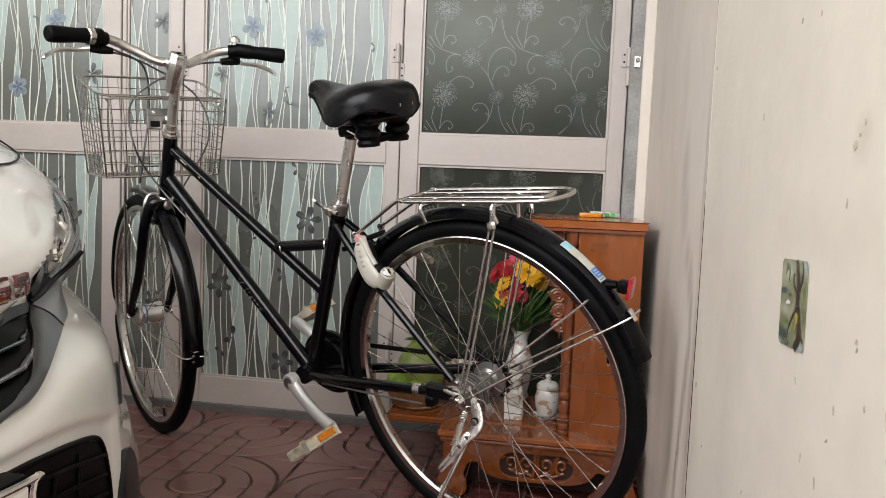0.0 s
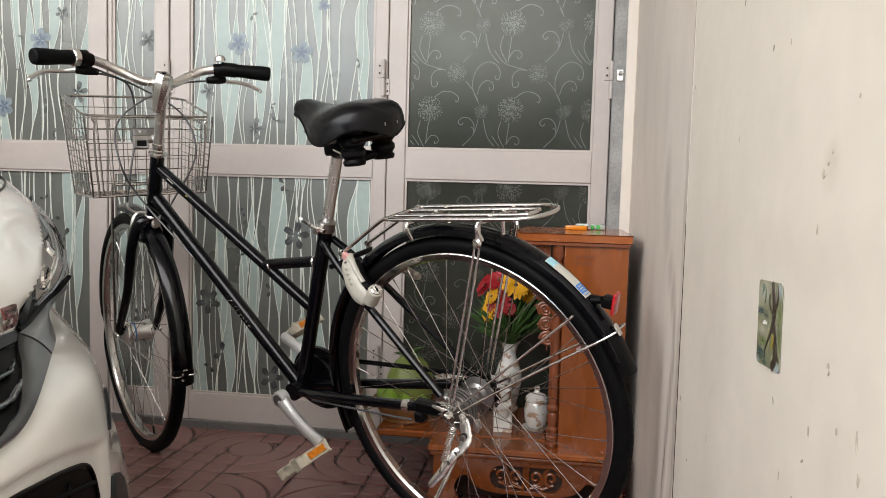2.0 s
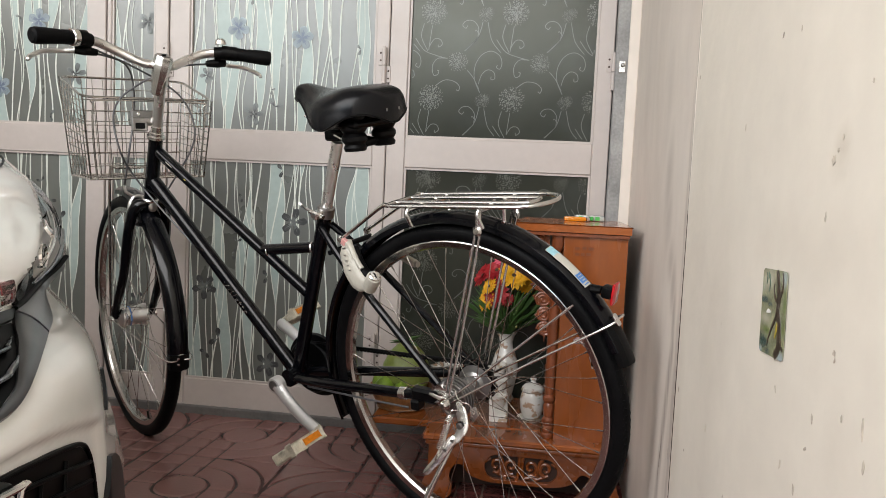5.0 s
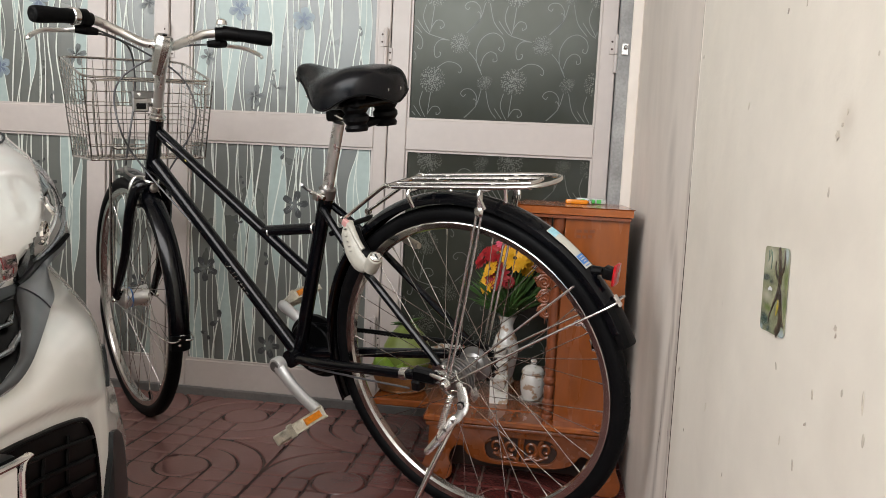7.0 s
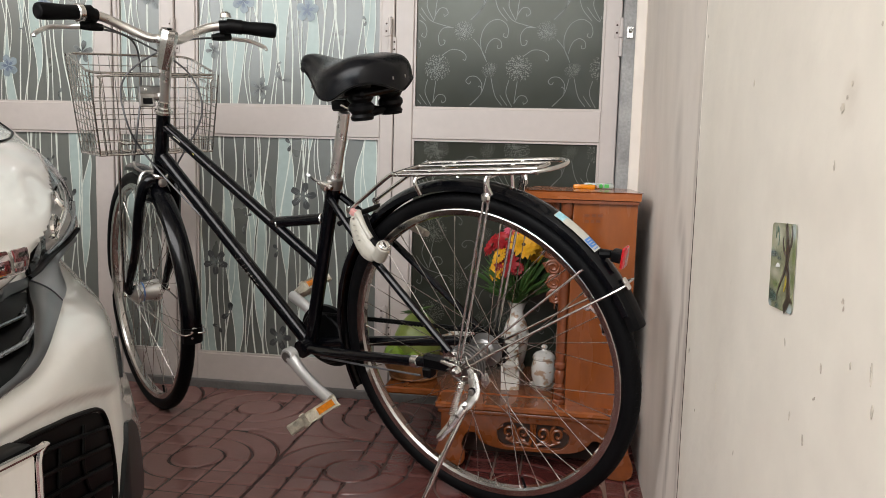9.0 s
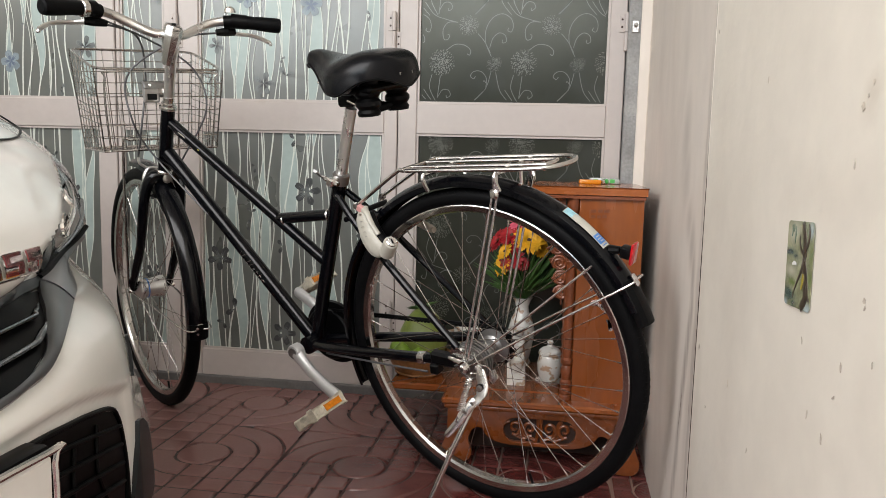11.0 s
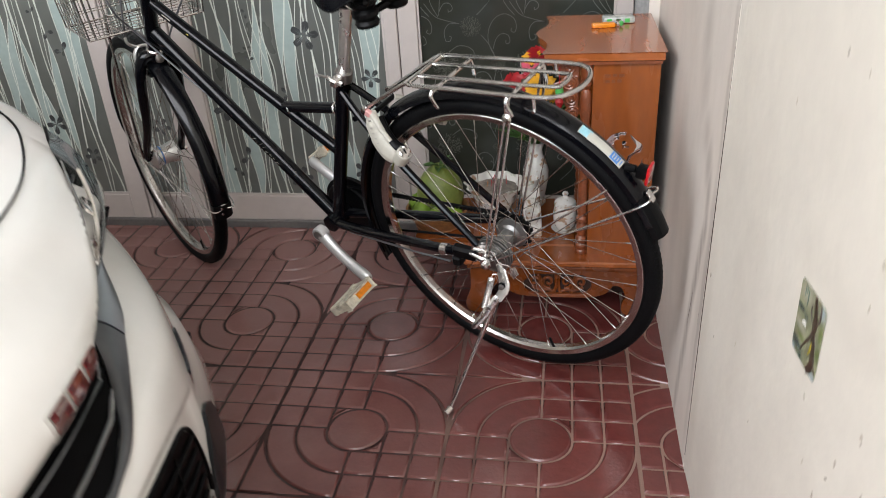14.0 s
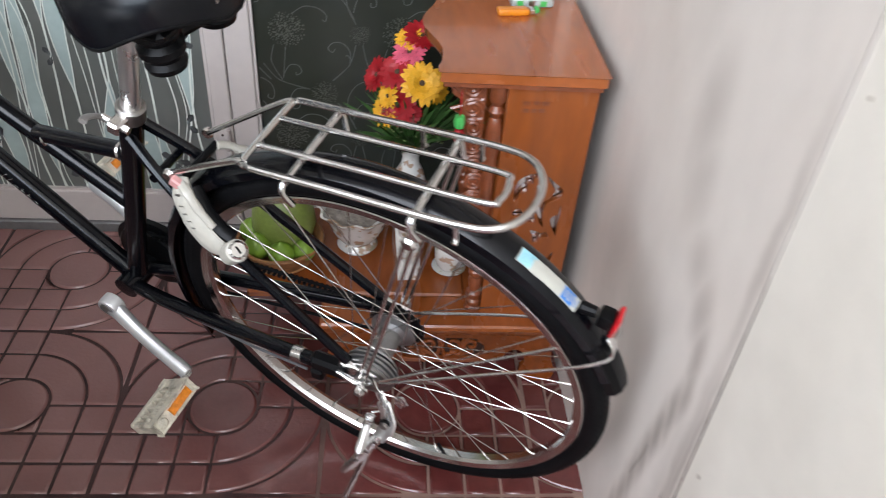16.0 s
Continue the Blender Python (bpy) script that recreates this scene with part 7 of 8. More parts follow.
def pierced_panel(name, x0, x1, y0, y1, z0, z1, holes, mat, label="", outline=None):
    """An upright board facing -y with cut-out shapes."""
    from_poly = [[Vector(p) for p in outline or ((x0, z0), (x1, z0), (x1, z1), (x0, z1))]] + [[Vector(p) for p in h] for h in holes]
    cu = bpy.data.curves.new(name, "CURVE")
    cu.dimensions, cu.fill_mode, cu.extrude, cu.bevel_depth = "2D", "BOTH", (y1 - y0) / 2 - 0.0012, 0.0012
    for loop in from_poly:
        sp_ = cu.splines.new("POLY")
        sp_.points.add(len(loop) - 1)
        for q, p in zip(sp_.points, loop):
            q.co = (p.x, p.y, 0, 1)
        sp_.use_cyclic_u = True
    tmp = bpy.data.objects.new(name, cu)
    me = bpy.data.meshes.new_from_object(tmp)
    bpy.data.objects.remove(tmp)
    bpy.data.curves.remove(cu)
    me.transform(Matrix(((1, 0, 0, 0), (0, 0, 1, (y0 + y1) / 2), (0, 1, 0, 0), (0, 0, 0, 1))))
    me.flip_normals()
    me.materials.clear()
    me.materials.append(mat)
    ob = new(name, me)
    ob.parent = cabinet
    return tagged(ob, label) if label else ob


def leaf_hole(pts):
    """A carved cut-out in the side panel; pts in millimetres from its middle."""
    return [(v.x, v.y) for v in smooth_path([(0.700 + 0.001 * a, 0.400 + 0.001 * b, 0) for a, b in pts], 3, True)]


holes = [leaf_hole(h) for h in (
    [(3, 34), (0, 53), (2, 70), (8, 83), (20, 92), (34, 96), (50, 97), (47, 86), (39, 87), (34, 83), (35, 73), (28, 76), (23, 70), (25, 60), (17, 53), (12, 44)],
    [(39, 71), (45, 75), (51, 72), (50, 63), (58, 60), (55, 54), (46, 56), (39, 47), (41, 58)],
    [(56, 93), (64, 86), (73, 77), (83, 70), (89, 62), (87, 48), (78, 41), (69, 36), (63, 29), (60, 17), (60, 2), (65, -20), (60, -18), (53, -7), (48, 8), (40, 17), (43, 24), (53, 26), (55, 37), (64, 43), (70, 53), (73, 62), (67, 70), (60, 81)],
    [(1, 9), (7, 18), (19, 20), (23, 12), (32, 10), (43, 9), (48, -4), (44, -12), (33, -8), (23, 0), (16, 2), (8, 1)],
    [(90, 34), (92, 14), (91, -9), (91, -42), (84, -30), (76, -15), (74, -1), (79, 6), (86, 12), (87, 25)],
    [(40, -27), (55, -29), (63, -33), (70, -29), (79, -43), (68, -43), (62, -46), (58, -55), (48, -55), (46, -42)],
    [(86, -82), (92, -76), (92, -91), (87, -101), (82, -96)])]
pierced_panel("side_panel", 0.669, CX1, CY0, CY0 + 0.012, CZ0, 0.659, holes, WOOD, "orange wooden side panel pierced with leaf carving")
part("mirror", B((0.685, CY0 + 0.014, 0.290), (0.8025, CY0 + 0.017, 0.510)), MIRROR, cabinet, "mirror behind the pierced carving")
part("far_side_panel", B((0.664, CY1 - 0.012, CZ0), (CX1, CY1, 0.659), 0.001), WOOD, cabinet)
# back board, with the shade of the interior put into its colour
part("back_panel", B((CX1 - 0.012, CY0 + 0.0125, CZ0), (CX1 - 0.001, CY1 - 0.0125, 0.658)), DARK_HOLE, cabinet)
# carved vertical strip and turned column on each front corner
for y in (CY0 + 0.012, CY1 - 0.012):
    prof = [(0.013, 0.0)]
    marks_ = [(0.0155, 0.003), (0.0155, 0.010), (0.0125, 0.014), (0.0148, 0.019), (0.0148, 0.026), (0.0110, 0.031), (0.0150, 0.038), (0.0150, 0.046), (0.0105, 0.052), (0.0125, 0.066), (0.0138, 0.078), (0.0105, 0.086), (0.0148, 0.093), (0.0148, 0.101), (0.0105, 0.107), (0.0125, 0.125), (0.0128, 0.165), (0.0125, 0.19),
              (0.0125, 0.30), (0.0105, 0.33), (0.0140, 0.342), (0.0105, 0.352), (0.0135, 0.37), (0.0148, 0.40), (0.0115, 0.425), (0.008, 0.432), (0.014, 0.444), (0.008, 0.454), (0.015, 0.466), (0.015, 0.494)]
    part("column", L(prof + marks_, 16, Matrix.Translation((0.6535, y, CZ0))), WOOD_RED, cabinet, "turned red-brown wooden column")
# fretwork bracket hanging inside the opening beside the column
fret = part("fretwork", B((0.6315, CY0 + 0.0125, 0.40), (0.6345, CY0 + 0.0195, 0.658)), WOOD_RED, cabinet, "dark red carved scroll bracket")
bm = prism(bmesh.new(), [(0.634, 0.657), (0.574, 0.657), (0.580, 0.634), (0.596, 0.622), (0.594, 0.600), (0.606, 0.586), (0.604, 0.560), (0.615, 0.540), (0.616, 0.500), (0.624, 0.470), (0.634, 0.420)], -0.003, 0.003, Matrix.Translation((0, CY0 + 0.018, 0)) @ pose(0, 0, 0, 90), 0.001)
bmesh.ops.recalc_face_normals(bm, faces=bm.faces)
part("carved_plate", bm, WOOD_RED, fret)
for k in range(7):
    z = 0.645 - 0.036 * k
    w = 0.062 - 0.0075 * k
    pts = []
    for i in range(26):
        t = i / 25
        a = t * 2.1 * 2 * math.pi
        rr = (1 - t) * 0.016 + 0.003
        pts.append(Vector((0.628 - w * 0.5 + 0.014 + rr * math.cos(a) * (1 if k % 2 else -1), CY0 + 0.016, z + rr * math.sin(a))))
    part("scroll", S(pts, 0.0042, 6), WOOD_RED, fret)
    part("leaf", S([(0.634, CY0 + 0.016, z + 0.018), (0.634 - w, CY0 + 0.016, z + 0.008 - 0.01 * (k % 2)), (0.634 - w * 0.6, CY0 + 0.016, z - 0.012)], 0.0036, 6), WOOD_RED, fret)
# base with pierced apron, and the wide shelf on it
part("shelf_board", B((0.205, 3.180, 0.150), (0.640, 3.470, 0.168), 0.004), WOOD_FLAT, cabinet, "glossy offering shelf")
part("shelf_front", B((0.355, 3.090, 0.150), (0.826, 3.1795, 0.166), 0.004), WOOD_FLAT, cabinet)
part("base_floor", B((0.6405, 3.1800, 0.150), (0.826, CY1 + 0.004, 0.1648), 0.002), WOOD_FLAT, cabinet)
part("base_moulding", B((0.362, 3.094, 0.138), (0.824, 3.120, 0.1495), 0.004, seg=2), WOOD_BASE, cabinet)


AX, AZ = 0.5955, 0.0945                 # middle of the apron's oval opening


def apron_outline():
    """Bracket feet with rolled toes, arched up beside each foot and hanging lower under the opening."""
    half = smooth_path([(-0.224, 0.092, 0), (-0.226, 0.070, 0), (-0.232, 0.052, 0), (-0.238, 0.034, 0), (-0.235, 0.014, 0), (-0.222, 0.004, 0), (-0.196, 0.003, 0), (-0.176, 0.008, 0), (-0.166, 0.022, 0), (-0.167, 0.042, 0), (-0.174, 0.058, 0),
                        (-0.170, 0.076, 0), (-0.160, 0.092, 0), (-0.142, 0.094, 0), (-0.132, 0.082, 0), (-0.122, 0.071, 0), (-0.100, 0.062, 0), (-0.070, 0.057, 0), (-0.030, 0.0565, 0)], 4)
    half = [(-0.224, 0.1375)] + [(v.x, v.y) for v in half] + [(0.0, 0.0565)]
    return [(AX + x, z) for x, z in half] + [(AX - x, z) for x, z in reversed(half[:-1])]


oval = [(AX + (0.057 if math.cos(a) > 0 else -0.057) + 0.031 * math.cos(a), AZ + 0.031 * math.sin(a)) for a in (2 * math.pi * (k + 0.5) / 36 for k in range(36))]
apron = pierced_panel("apron", 0, 0, 3.100, 3.112, 0, 0, [oval], WOOD_BASE, "dark orange apron board pierced with scrolls", apron_outline())
# added dark sheet, stands for the shade behind the oval opening
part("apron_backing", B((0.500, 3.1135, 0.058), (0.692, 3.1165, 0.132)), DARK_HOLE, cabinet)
for s in (1, -1):
    for cx, cz, r0, turns, start, spin in ((0.0235, 0.0035, 0.0170, 1.25, 250, 1), (0.0600, 0.0030, 0.0165, 1.15, 265, -1)):
        pts = []
        for i in range(24):
            t = i / 23
            a = radians(start) + spin * turns * 2 * math.pi * t
            q = r0 * (1 - 0.80 * t)
            pts.append(Vector((AX + s * (cx + q * math.cos(a)), 3.1075, AZ + cz + q * 1.15 * math.sin(a))))
        part("scroll", S(pts, [0.0052 - 0.0018 * i / 23 for i in range(24)], 8), WOOD_BASE, apron)
    for pts, r_ in (([(0.004, 0.031), (0.0035, 0.010), (0.004, -0.012), (0.010, -0.031)], 0.0046), ([(0.010, -0.024), (0.024, -0.019), (0.038, -0.013), (0.043, 0.004), (0.046, 0.018), (0.053, 0.026)], 0.0046),
                    ([(0.024, -0.018), (0.040, -0.022), (0.056, -0.016), (0.066, -0.012)], 0.0042), ([(0.036, -0.030), (0.040, -0.022), (0.046, -0.014)], 0.0040), ([(0.072, 0.018), (0.080, 0.014), (0.086, 0.008)], 0.0036)):
        part("scroll_stem", S(smooth_path([Vector((AX + s * x, 3.1075, AZ + z)) for x, z in pts], 5), r_, 8), WOOD_BASE, apron)
for x in (0.364, 0.794):
    part("back_foot", B((x, 3.425, 0.002), (x + 0.034, 3.444, 0.137), 0.003), WOOD_RED, cabinet)
# added dark board, stands for the deep shade under the cabinet
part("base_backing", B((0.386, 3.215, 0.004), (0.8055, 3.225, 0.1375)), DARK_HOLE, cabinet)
part("side_rail", B((0.806, 3.1125, 0.050), (0.818, 3.44, 0.138)), WOOD, cabinet)
part("side_rail", B((0.3725, 3.1125, 0.06), (0.380, 3.44, 0.138)), WOOD, cabinet)
# pencilled marks on the side panel, unreadable
for i, (x, z, w) in enumerate(((0.700, 0.630, 0.012), (0.716, 0.631, 0.010), (0.731, 0.631, 0.012), (0.700, 0.617, 0.010), (0.713, 0.617, 0.008), (0.726, 0.618, 0.010))):
    part("pencil_mark", B((x - w / 2, CY0 - 0.0004, z - 0.0035), (x + w / 2, CY0 + 0.001, z + 0.0035)), WOOD_RED, cabinet)

SHELF_Z = 0.1682
# flower vase with a bunch of gerberas
VX, VY = 0.528, 3.435
vase = thing("flower_vase", "white porcelain vase with red and yellow gerberas", "vase", pose(VX, VY, SHELF_Z))
part("vase_body", L([(0.0, 0.001), (0.026, 0.0), (0.030, 0.006), (0.024, 0.018), (0.030, 0.045), (0.036, 0.080), (0.037, 0.105), (0.030, 0.132), (0.020, 0.152), (0.018, 0.168), (0.024, 0.186), (0.030, 0.194), (0.027, 0.193), (0.017, 0.170), (0.0, 0.16)], 28), CERAMIC, vase)
r7 = random.Random(7)


def gerbera(parent, at, facing, size, mat, seed):
    r = random.Random(seed)
    m = axis_pose(at, facing)
    f = part("flower_head", L([(0.0, 0.006), (size * 0.12, 0.005), (size * 0.20, 0.001), (size * 0.20, -0.003), (0.004, -0.010)], 12, m), FLOWER_EYE, parent)
    bm = bmesh.new()
    for ring, (n, k, tilt) in enumerate(((18, 1.0, 0.10), (16, 0.82, 0.28), (14, 0.5, 0.55))):
        for i in range(n):
            a = 2 * math.pi * (i + 0.5 * ring) / n + r.uniform(-0.08, 0.08)
            ln, w = size * k * r.uniform(0.92, 1.06), size * 0.13 * (0.8 + 0.3 * k)
            pts = []
            for t, ww in ((0.14, 0.45), (0.5, 1.0), (0.85, 0.8), (1.0, 0.15)):
                h = ln * (tilt * t + 0.10 * math.sin(3 * t)) + r.uniform(-0.001, 0.001)
                for s in (-1, 1):
                    p = Vector((ln * t * math.cos(a) - s * w * ww * math.sin(a), ln * t * math.sin(a) + s * w * ww * math.cos(a), h))
                    pts.append(bm.verts.new(m @ p))
            for j in range(3):
                bm.faces.new((pts[2 * j], pts[2 * j + 1], pts[2 * j + 3], pts[2 * j + 2]))
    part("petals", bm, mat, f, smooth=0)
    stem_end = Vector((r.uniform(-0.010, 0.010), r.uniform(-0.010, 0.010), 0.175))
    part("stalk", S(smooth_path([stem_end, along(stem_end, at, 0.55) + Vector((0, 0, 0.012)), Vector(at) - Vector(facing).normalized() * 0.008], 5), 0.0026, 6), LEAF, f)


for at, facing, size, mat, sd in (((-0.045, -0.045, 0.300), (-0.5, -0.85, 0.30), 0.042, PETAL_RED, 1), ((-0.080, -0.030, 0.275), (-0.7, -0.6, 0.25), 0.034, PETAL_YELLOW, 2), ((-0.072, -0.04, 0.318), (-0.7, -0.6, 0.5), 0.028, PETAL_YELLOW, 3),
                                  ((0.012, -0.050, 0.355), (0.15, -0.75, 0.6), 0.046, PETAL_YELLOW, 4), ((-0.050, -0.018, 0.365), (-0.35, -0.6, 0.7), 0.040, PETAL_RED, 5), ((-0.102, 0.010, 0.345), (-0.8, -0.4, 0.5), 0.038, PETAL_RED, 6),
                                  ((-0.020, 0.012, 0.400), (-0.2, -0.5, 0.8), 0.036, PETAL_PINK, 7), ((0.010, 0.045, 0.425), (0.1, -0.4, 0.9), 0.040, PETAL_RED, 8), ((-0.024, 0.04, 0.418), (-0.3, -0.5, 0.8), 0.030, PETAL_YELLOW, 9),
                                  ((0.050, -0.020, 0.330), (0.5, -0.7, 0.4), 0.032, PETAL_YELLOW, 10), ((-0.01, -0.055, 0.285), (0.1, -0.95, 0.2), 0.022, PETAL_RED, 11)):
    gerbera(vase, (at[0] * 0.76 + 0.004, at[1] * 0.80, 0.285 + (at[2] - 0.275) * 0.92), facing, size * 1.0, mat, sd)
leaves = bmesh.new()
for i in range(210):
    a, el = r7.uniform(0, 6.3), r7.uniform(0.55, 1.40)
    base_ = Vector((0, 0, 0.186)) + Vector((math.cos(a), math.sin(a), 0)) * 0.012
    ln = r7.uniform(0.05, 0.17)
    d = Vector((math.cos(a) * math.cos(el), math.sin(a) * math.cos(el), math.sin(el)))
    side_ = d.cross(Vector((0, 0, 1))).normalized()
    w = r7.uniform(0.002, 0.007)
    tip = base_ + d * ln + Vector((math.cos(a), math.sin(a), -0.3)) * 0.015
    m1, m2 = base_ + d * ln * 0.35 + Vector((0, 0, 0.003)), base_ + d * ln * 0.7 + Vector((0, 0, 0.002))
    vs = [leaves.verts.new(p) for p in (base_, m1 + side_ * w, m2 + side_ * w * 0.8, tip, m2 - side_ * w * 0.8, m1 - side_ * w)]
    leaves.faces.new(vs)
tagged(part("foliage", leaves, LEAF, vase, smooth=0), kind="stuff")
sprig = bmesh.new()
for i in range(220):
    a, q, h = r7.uniform(0, 6.3), r7.uniform(0.015, 0.075), r7.uniform(0.20, 0.285)
    ico(sprig, (q * math.cos(a), q * math.sin(a) - 0.01, h + q * 0.3), r7.uniform(0.0012, 0.0026), 1)
tagged(part("filler_foliage", sprig, LEAF_PALE, vase), kind="stuff")

# stand with a row of small cups, leaning back like steps
cups = thing("cup_stand", "white porcelain stand with a row of small cups", "cup stand", pose(0.528, 3.235, SHELF_Z, 0, 0, 6))
bm = bmesh.new()
prism(bm, [(-0.012, 0.0), (0.110, 0.0), (0.125, 0.115), (0.108, 0.118), (0.070, 0.082), (0.030, 0.052), (-0.006, 0.020)], -0.024, 0.024, pose(0, 0, 0, 90, 0, 90), 0.004)
bmesh.ops.recalc_face_normals(bm, faces=bm.faces)
part("stand_body", bm, CERAMIC, cups)
for y, z in ((0.012, 0.030), (0.050, 0.060), (0.088, 0.094)):
    part("cup", L([(0.0, 0.0), (0.012, 0.0), (0.013, 0.004), (0.018, 0.014), (0.021, 0.030), (0.022, 0.034), (0.0195, 0.034), (0.015, 0.014), (0.0, 0.008)], 20, Matrix.Translation((0, y, z))), CERAMIC, cups)

teapot = thing("teapot", "small white porcelain lidded jar on the shelf", "jar", pose(0.612, 3.262, SHELF_Z))
part("saucer", L([(0.0, 0.0), (0.024, 0.0), (0.026, 0.003), (0.034, 0.007), (0.036, 0.010), (0.030, 0.009), (0.0, 0.006)], 28), CERAMIC, teapot)
part("jar_body", L([(0.0, 0.010), (0.022, 0.010), (0.026, 0.016), (0.031, 0.034), (0.032, 0.054), (0.029, 0.070), (0.026, 0.076), (0.030, 0.079), (0.030, 0.082), (0.0, 0.082)], 28), CERAMIC, teapot)
part("lid", L([(0.029, 0.0825), (0.028, 0.088), (0.020, 0.096), (0.008, 0.100), (0.006, 0.105), (0.009, 0.110), (0.006, 0.115), (0.0, 0.116)], 24), CERAMIC, teapot)

bowl = thing("incense_bowl", "white scalloped porcelain incense bowl filled with grey ash", "bowl", pose(0.418, 3.335, SHELF_Z) @ Matrix.Scale(1.20, 4))
scal = lambda a, z: 0.065 * math.cos(10 * a) * max(0.0, (z - 0.055) / 0.035)
part("bowl_body", L([(0.0, 0.0), (0.032, 0.0), (0.036, 0.006), (0.028, 0.016), (0.040, 0.032), (0.050, 0.052), (0.054, 0.070), (0.066, 0.086), (0.069, 0.090), (0.064, 0.090), (0.052, 0.076), (0.050, 0.072)], 60, None, scal), CERAMIC, bowl)
part("ash", L([(0.0, 0.085), (0.02, 0.084), (0.04, 0.080), (0.0545, 0.077), (0.05, 0.068), (0.0, 0.066)], 28, None, lambda a, z: 0.02 * math.sin(5 * a)), ASH, bowl)
r8 = random.Random(8)
for i in range(9):
    a, q = r8.uniform(0, 6.3), r8.uniform(0.0, 0.03)
    p = Vector((q * math.cos(a), q * math.sin(a), 0.076))
    part("incense_stub", S([p, p + Vector((r8.uniform(-0.006, 0.006), r8.uniform(-0.006, 0.006), r8.uniform(0.012, 0.030)))], 0.0010, 5), PETAL_RED if i % 2 else WICKER, bowl)

fb = thing("fruit_basket", "round woven basket on the shelf", "basket", pose(0.262, 3.288, SHELF_Z))
part("basket_body", L([(0.0, 0.0), (0.056, 0.0), (0.062, 0.006), (0.076, 0.030), (0.085, 0.050), (0.086, 0.053), (0.081, 0.053), (0.070, 0.028), (0.054, 0.008), (0.0, 0.006)], 72, None, lambda a, z: 0.010 * math.sin(36 * a) * math.cos(z * 520)), WICKER, fb)
for rr, zz, th in ((0.085, 0.053, 0.0045), (0.0615, 0.005, 0.0035)):
    part("basket_rim", ring_lathe(bmesh.new(), [(rr + th * math.cos(b), zz + th * math.sin(b)) for b in (2 * math.pi * k / 8 for k in range(8))], 40), WICKER, fb)
pom = thing("pomelo", "large green pomelo fruit in the basket", "fruit", pose(0.268, 3.312, SHELF_Z + 0.022))
part("fruit", L([(0.0, 0.0), (0.030, 0.003), (0.056, 0.022), (0.066, 0.055), (0.062, 0.090), (0.046, 0.122), (0.026, 0.142), (0.014, 0.149), (0.008, 0.146), (0.0, 0.144)], 32), POMELO, pom, smooth=60)
bm = bmesh.new()
for i in range(7):
    a = r8.uniform(0, 6.3)
    d = Vector((math.cos(a), math.sin(a), r8.uniform(-0.1, 0.7)))
    s_ = d.cross(Vector((0, 0, 1))).normalized() * 0.011
    p0 = Vector((0, 0, 0.146))
    v = [bm.verts.new(p) for p in (p0, p0 + d * 0.022 + s_ + Vector((0, 0, 0.006)), p0 + d * 0.05, p0 + d * 0.022 - s_ + Vector((0, 0, 0.006)))]
    bm.faces.new(v)
part("leaves", bm, LEAF, pom, smooth=0)
for x, y, z, rr, sq in ((0.222, 3.254, 0.060, 0.028, 1.1), (0.270, 3.236, 0.056, 0.027, 1.0), (0.203, 3.304, 0.064, 0.026, 1.05), (0.314, 3.250, 0.056, 0.024, 1.0)):
    lime = thing("lime", "yellow-green lime beside the pomelo", "fruit", pose(x, y, SHELF_Z + z - 0.005), "limes in the basket")
    part("fruit", L([(0, -rr * sq * 0.9), (rr * 0.5, -rr * sq * 0.82), (rr * 0.9, -rr * 0.4), (rr, 0), (rr * 0.9, rr * 0.42), (rr * 0.5, rr * 0.82 * sq), (rr * 0.16, rr * sq), (rr * 0.12, rr * sq * 1.08), (0, rr * sq * 1.1)], 20), LIME, lime, smooth=60)

# small things on the top board
lg = thing("cigarette_lighter", "orange plastic lighter lying on the cabinet top", "lighter", pose(0.705, 3.365, 0.6870, 0, 0, 8))
part("lighter_body", B((-0.038, -0.012, 0.0), (0.020, 0.012, 0.012), 0.004, seg=2), LIGHTER_ORANGE, lg)
part("lighter_head", B((0.021, -0.010, 0.001), (0.030, 0.010, 0.011), 0.002), STEEL, lg)
part("lighter_button", B((0.0305, -0.007, 0.002), (0.040, 0.007, 0.014), 0.003), GREEN_PLASTIC, lg)
pk = thing("clear_packet", "crumpled clear plastic packet on the cabinet top", "packet", pose(0.735, 3.420, 0.6870, 0, 0, 4))
part("packet_body", B((-0.040, -0.024, 0.0), (0.040, 0.024, 0.016), 0.005, seg=2), CLEAR_BOX, pk)
for i in range(3):
    part("packet_stripe", B((-0.030 + 0.022 * i, -0.0245, 0.003), (-0.018 + 0.022 * i, -0.0238, 0.013)), STEEL if i % 2 else GREEN_PLASTIC, pk)
char = thing("hanging_charm", "red and green tassel charm hanging from the carving", "charm", pose(0.592, 3.120, 0.600))
part("bead", L([(0, -0.012), (0.008, -0.010), (0.010, 0.0), (0.008, 0.010), (0, 0.012)], 14), GREEN_PLASTIC, char)
part("tassel", L([(0, -0.040), (0.006, -0.038), (0.010, -0.024), (0.006, -0.014), (0, -0.012)], 14), PETAL_RED, char)
part("cord", S([(0, 0, 0.011), (0, 0.001, 0.055)], 0.0012, 6), PETAL_RED, char)

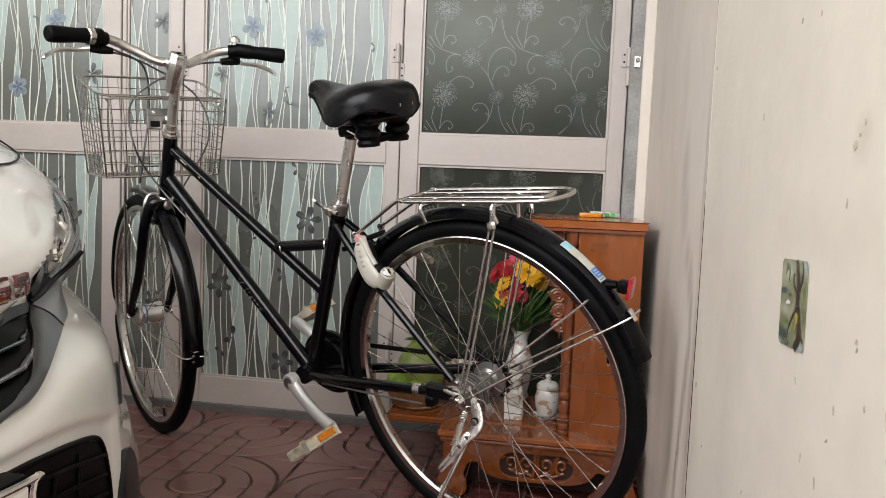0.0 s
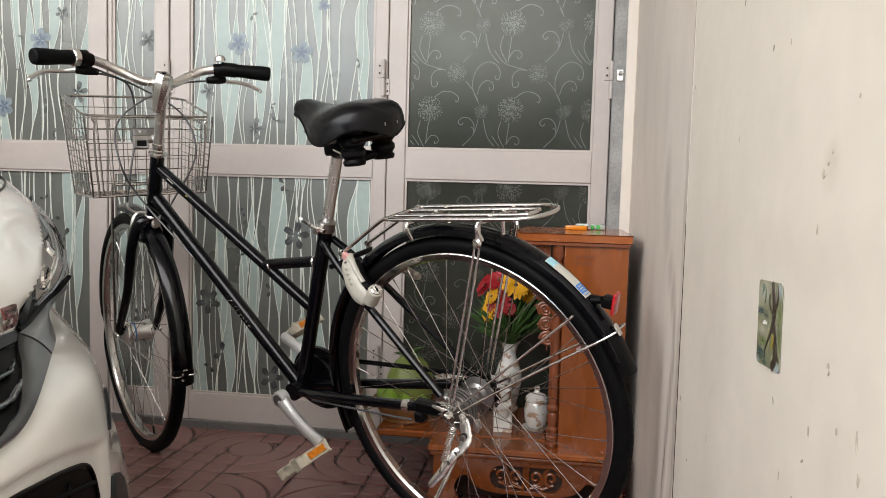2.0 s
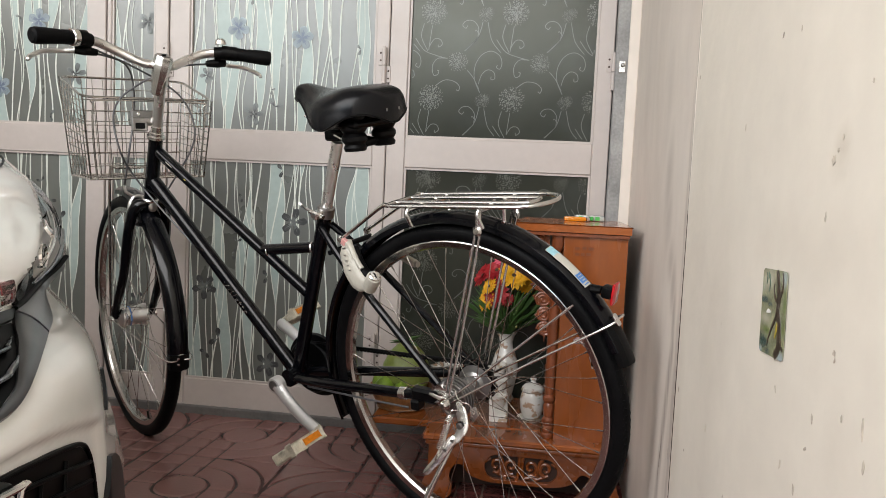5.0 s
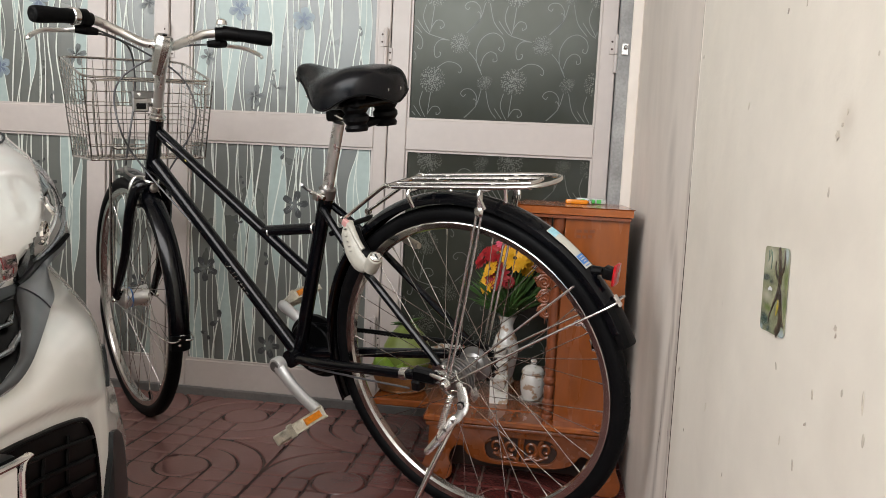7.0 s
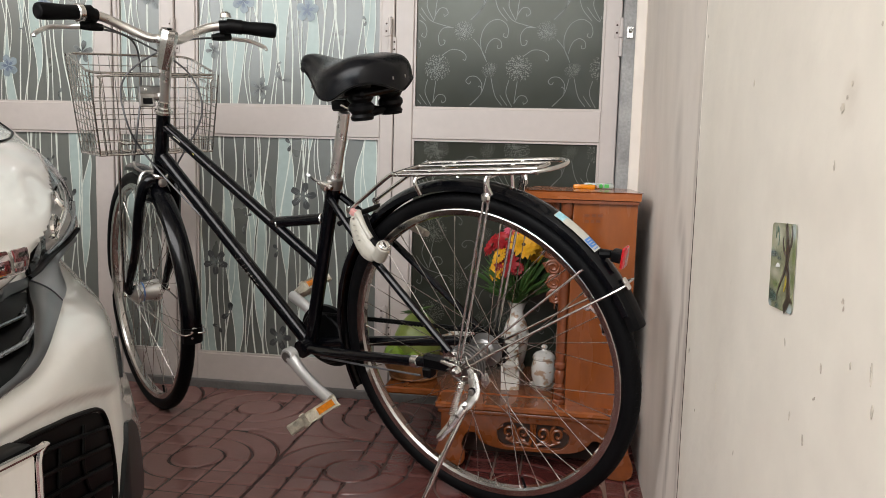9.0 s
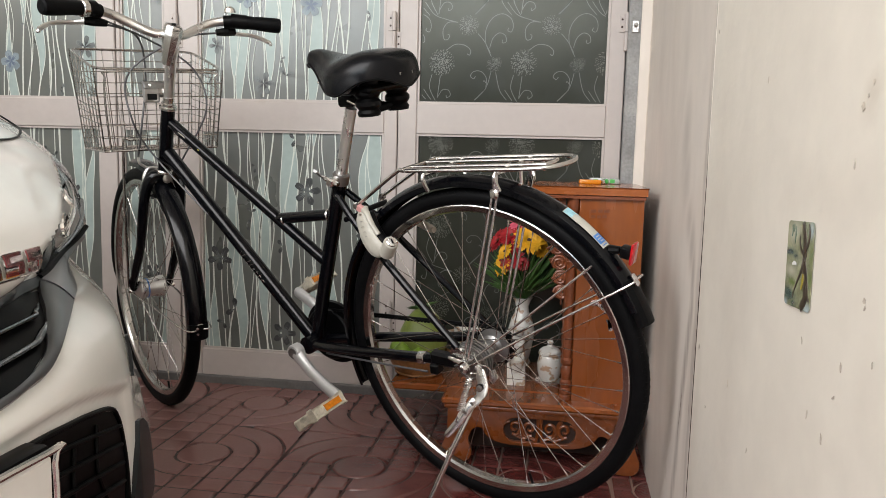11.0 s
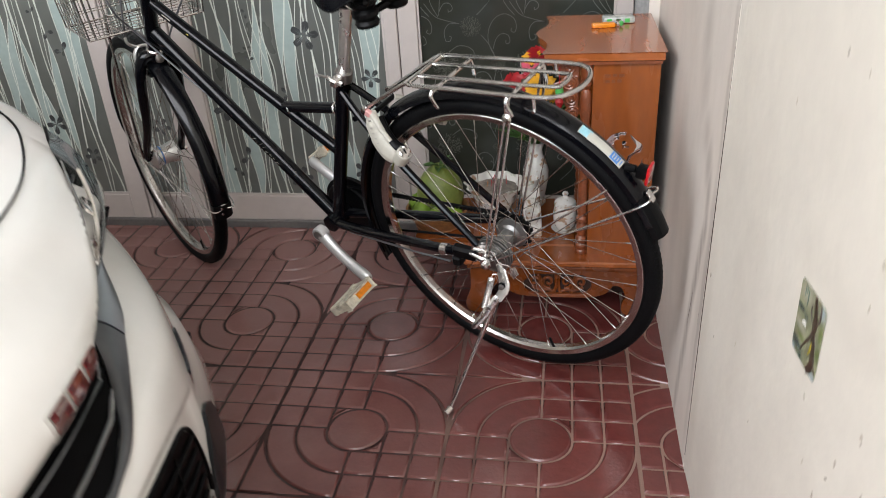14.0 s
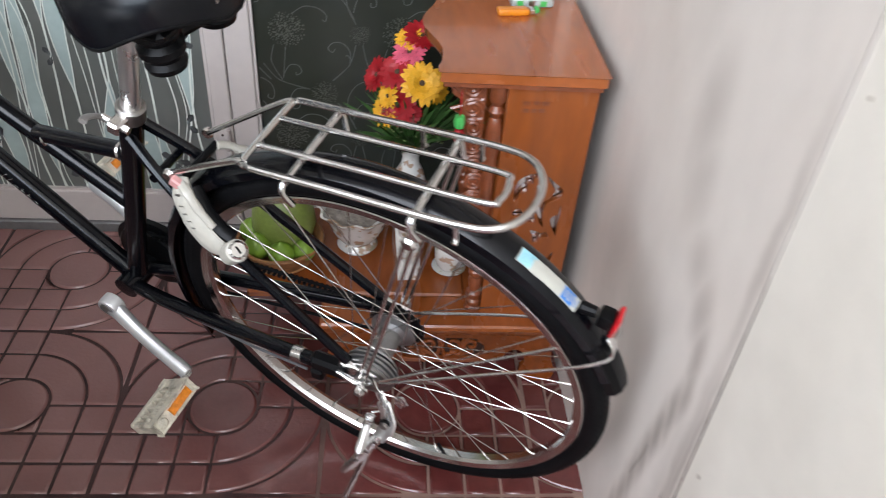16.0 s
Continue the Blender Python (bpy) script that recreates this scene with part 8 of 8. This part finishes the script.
# ---- floor tiles ----
def inset_loop(pts, d):
    """The polygon drawn in by d."""
    out, k = [], len(pts)
    for i in range(k):
        p, a, b = Vector(pts[i]), Vector(pts[i - 1]), Vector(pts[(i + 1) % k])
        u, v = p - a, b - p
        if u.length < 1e-7 or v.length < 1e-7:
            u = v = (b - a)
        nu, nv = Vector((-u.y, u.x)).normalized(), Vector((-v.y, v.x)).normalized()
        w = nu + nv
        w = w.normalized() if w.length > 1e-6 else nu
        q = p + w * (d / max(0.45, w.dot(nu)))
        out.append((q.x, q.y))
    return out


def tile_mesh(flip):
    """A 0.4 m relief tile: a disc, quarter rings in two corners, small squares in the other two."""
    bm = bmesh.new()
    R1, R2, H, g = 0.0667, 0.1333, 0.1968, 0.0019
    sgn = -1 if flip else 1

    def add(poly, soft=1.0):
        pts = [(sgn * x, y) for x, y in poly]
        area = sum(a[0] * b[1] - b[0] * a[1] for a, b in zip(pts, pts[1:] + pts[:1]))
        pts = pts if area > 0 else pts[::-1]
        steps = ((0.0, -0.0056), (0.0006, -0.0042), (0.0017, -0.0027), (0.0030, -0.0012), (0.0043, -0.0003), (0.0058, 0.0))
        rings = [[bm.verts.new((x, y, z)) for x, y in (inset_loop(pts, d * soft) if d else pts)] for d, z in steps]
        k = len(pts)
        for ra_, rb_ in zip(rings, rings[1:]):
            for q in range(k):
                bm.faces.new((ra_[q], ra_[(q + 1) % k], rb_[(q + 1) % k], rb_[q])).smooth = True
        bm.faces.new(rings[-1]).smooth = False

    arc = lambda r, a0, a1, n: [(r * math.cos(radians(a0 + (a1 - a0) * i / n)), r * math.sin(radians(a0 + (a1 - a0) * i / n))) for i in range(n + 1)]
    add(arc(R1 - g, 0, 360, 28)[:-1])
    for a0 in (90, 270):          # ringed corners
        for ra, rb in ((R1 + g, R2 - g), (R2 + g, H - 0.001)):
            da, db = math.degrees(g / ra), math.degrees(g / rb)
            add(arc(rb, a0 + db, a0 + 90 - db, 14) + arc(ra, a0 + 90 - da, a0 + da, 12))
        d = math.degrees(g / H)
        cx, cy = (1 if math.cos(radians(a0 + 45)) > 0 else -1), (1 if math.sin(radians(a0 + 45)) > 0 else -1)
        rr = H + 2 * g
        a_lo, a_hi = a0 + 14, a0 + 76
        ring = arc(rr, a_lo, a_hi, 12)
        clampv = lambda q: (max(-H, min(H, q[0])), max(-H, min(H, q[1])))
        add([clampv(q) for q in ring] + [(cx * H, cy * H)], 0.3)
    for qx, qy in ((1, 1), (-1, -1)):   # squared corners
        cells = [0.0, R1, R2, H + g]
        for i in range(3):
            for j in range(3):
                x0, x1, y0, y1 = cells[i] + g, cells[i + 1] - g, cells[j] + g, cells[j + 1] - g
                if i == 0 and j == 0:
                    q = arc(R1 + g, 12, 78, 8)
                    poly = [(x, y) for x, y in q if x <= x1 + 1e-6 and y <= y1 + 1e-6] + [(x1, y1)]
                    if len(poly) < 4:
                        continue
                else:
                    poly = [(x0, y0), (x1, y0), (x1, y1), (x0, y1)]
                add([(qx * x, qy * y) for x, y in poly])
    return bm


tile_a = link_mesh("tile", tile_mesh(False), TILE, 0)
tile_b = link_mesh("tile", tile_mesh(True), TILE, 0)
tr = random.Random(11)
for i in range(-11, 3):
    for j in range(-12, 3):
        cx_, cy_ = 0.1675 + 0.4 * i, 2.628 + 0.4 * j
        if i == 2 or i < -6 or j < -4:
            continue
        ob = new("tile", tile_a if (i + j) % 2 else tile_b)
        ob.parent = floor
        ob.matrix_local = pose(cx_, cy_, tr.uniform(-0.0006, 0.0006), tr.uniform(-0.12, 0.12), tr.uniform(-0.12, 0.12), 0)


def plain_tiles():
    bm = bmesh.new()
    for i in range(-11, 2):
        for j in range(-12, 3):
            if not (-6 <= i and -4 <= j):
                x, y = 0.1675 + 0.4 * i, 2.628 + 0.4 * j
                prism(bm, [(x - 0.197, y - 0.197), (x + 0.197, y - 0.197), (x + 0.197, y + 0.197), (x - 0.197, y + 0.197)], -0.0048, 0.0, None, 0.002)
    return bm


# out-of-view tiles in the darkened colour
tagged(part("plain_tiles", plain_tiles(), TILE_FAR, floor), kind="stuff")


def cut_tile(flip):
    """A tile sawn off at its joint, for the row along the wall."""
    bm = tile_mesh(flip)
    bmesh.ops.bisect_plane(bm, geom=bm.verts[:] + bm.edges[:] + bm.faces[:], plane_co=(-0.112, 0, 0), plane_no=(1, 0, 0), clear_inner=True)
    bmesh.ops.bisect_plane(bm, geom=bm.verts[:] + bm.edges[:] + bm.faces[:], plane_co=(0.06, 0, 0), plane_no=(1, 0, 0), clear_outer=True)
    return bm


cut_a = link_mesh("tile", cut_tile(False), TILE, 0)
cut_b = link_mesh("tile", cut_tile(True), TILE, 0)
for j in range(-4, 3):
    ob = new("tile", cut_b if j % 2 else cut_a)
    ob.parent = floor
    ob.matrix_local = pose(0.8830, 2.628 + 0.4 * j, tr.uniform(-0.0006, 0.0002), 0, 0, 0)
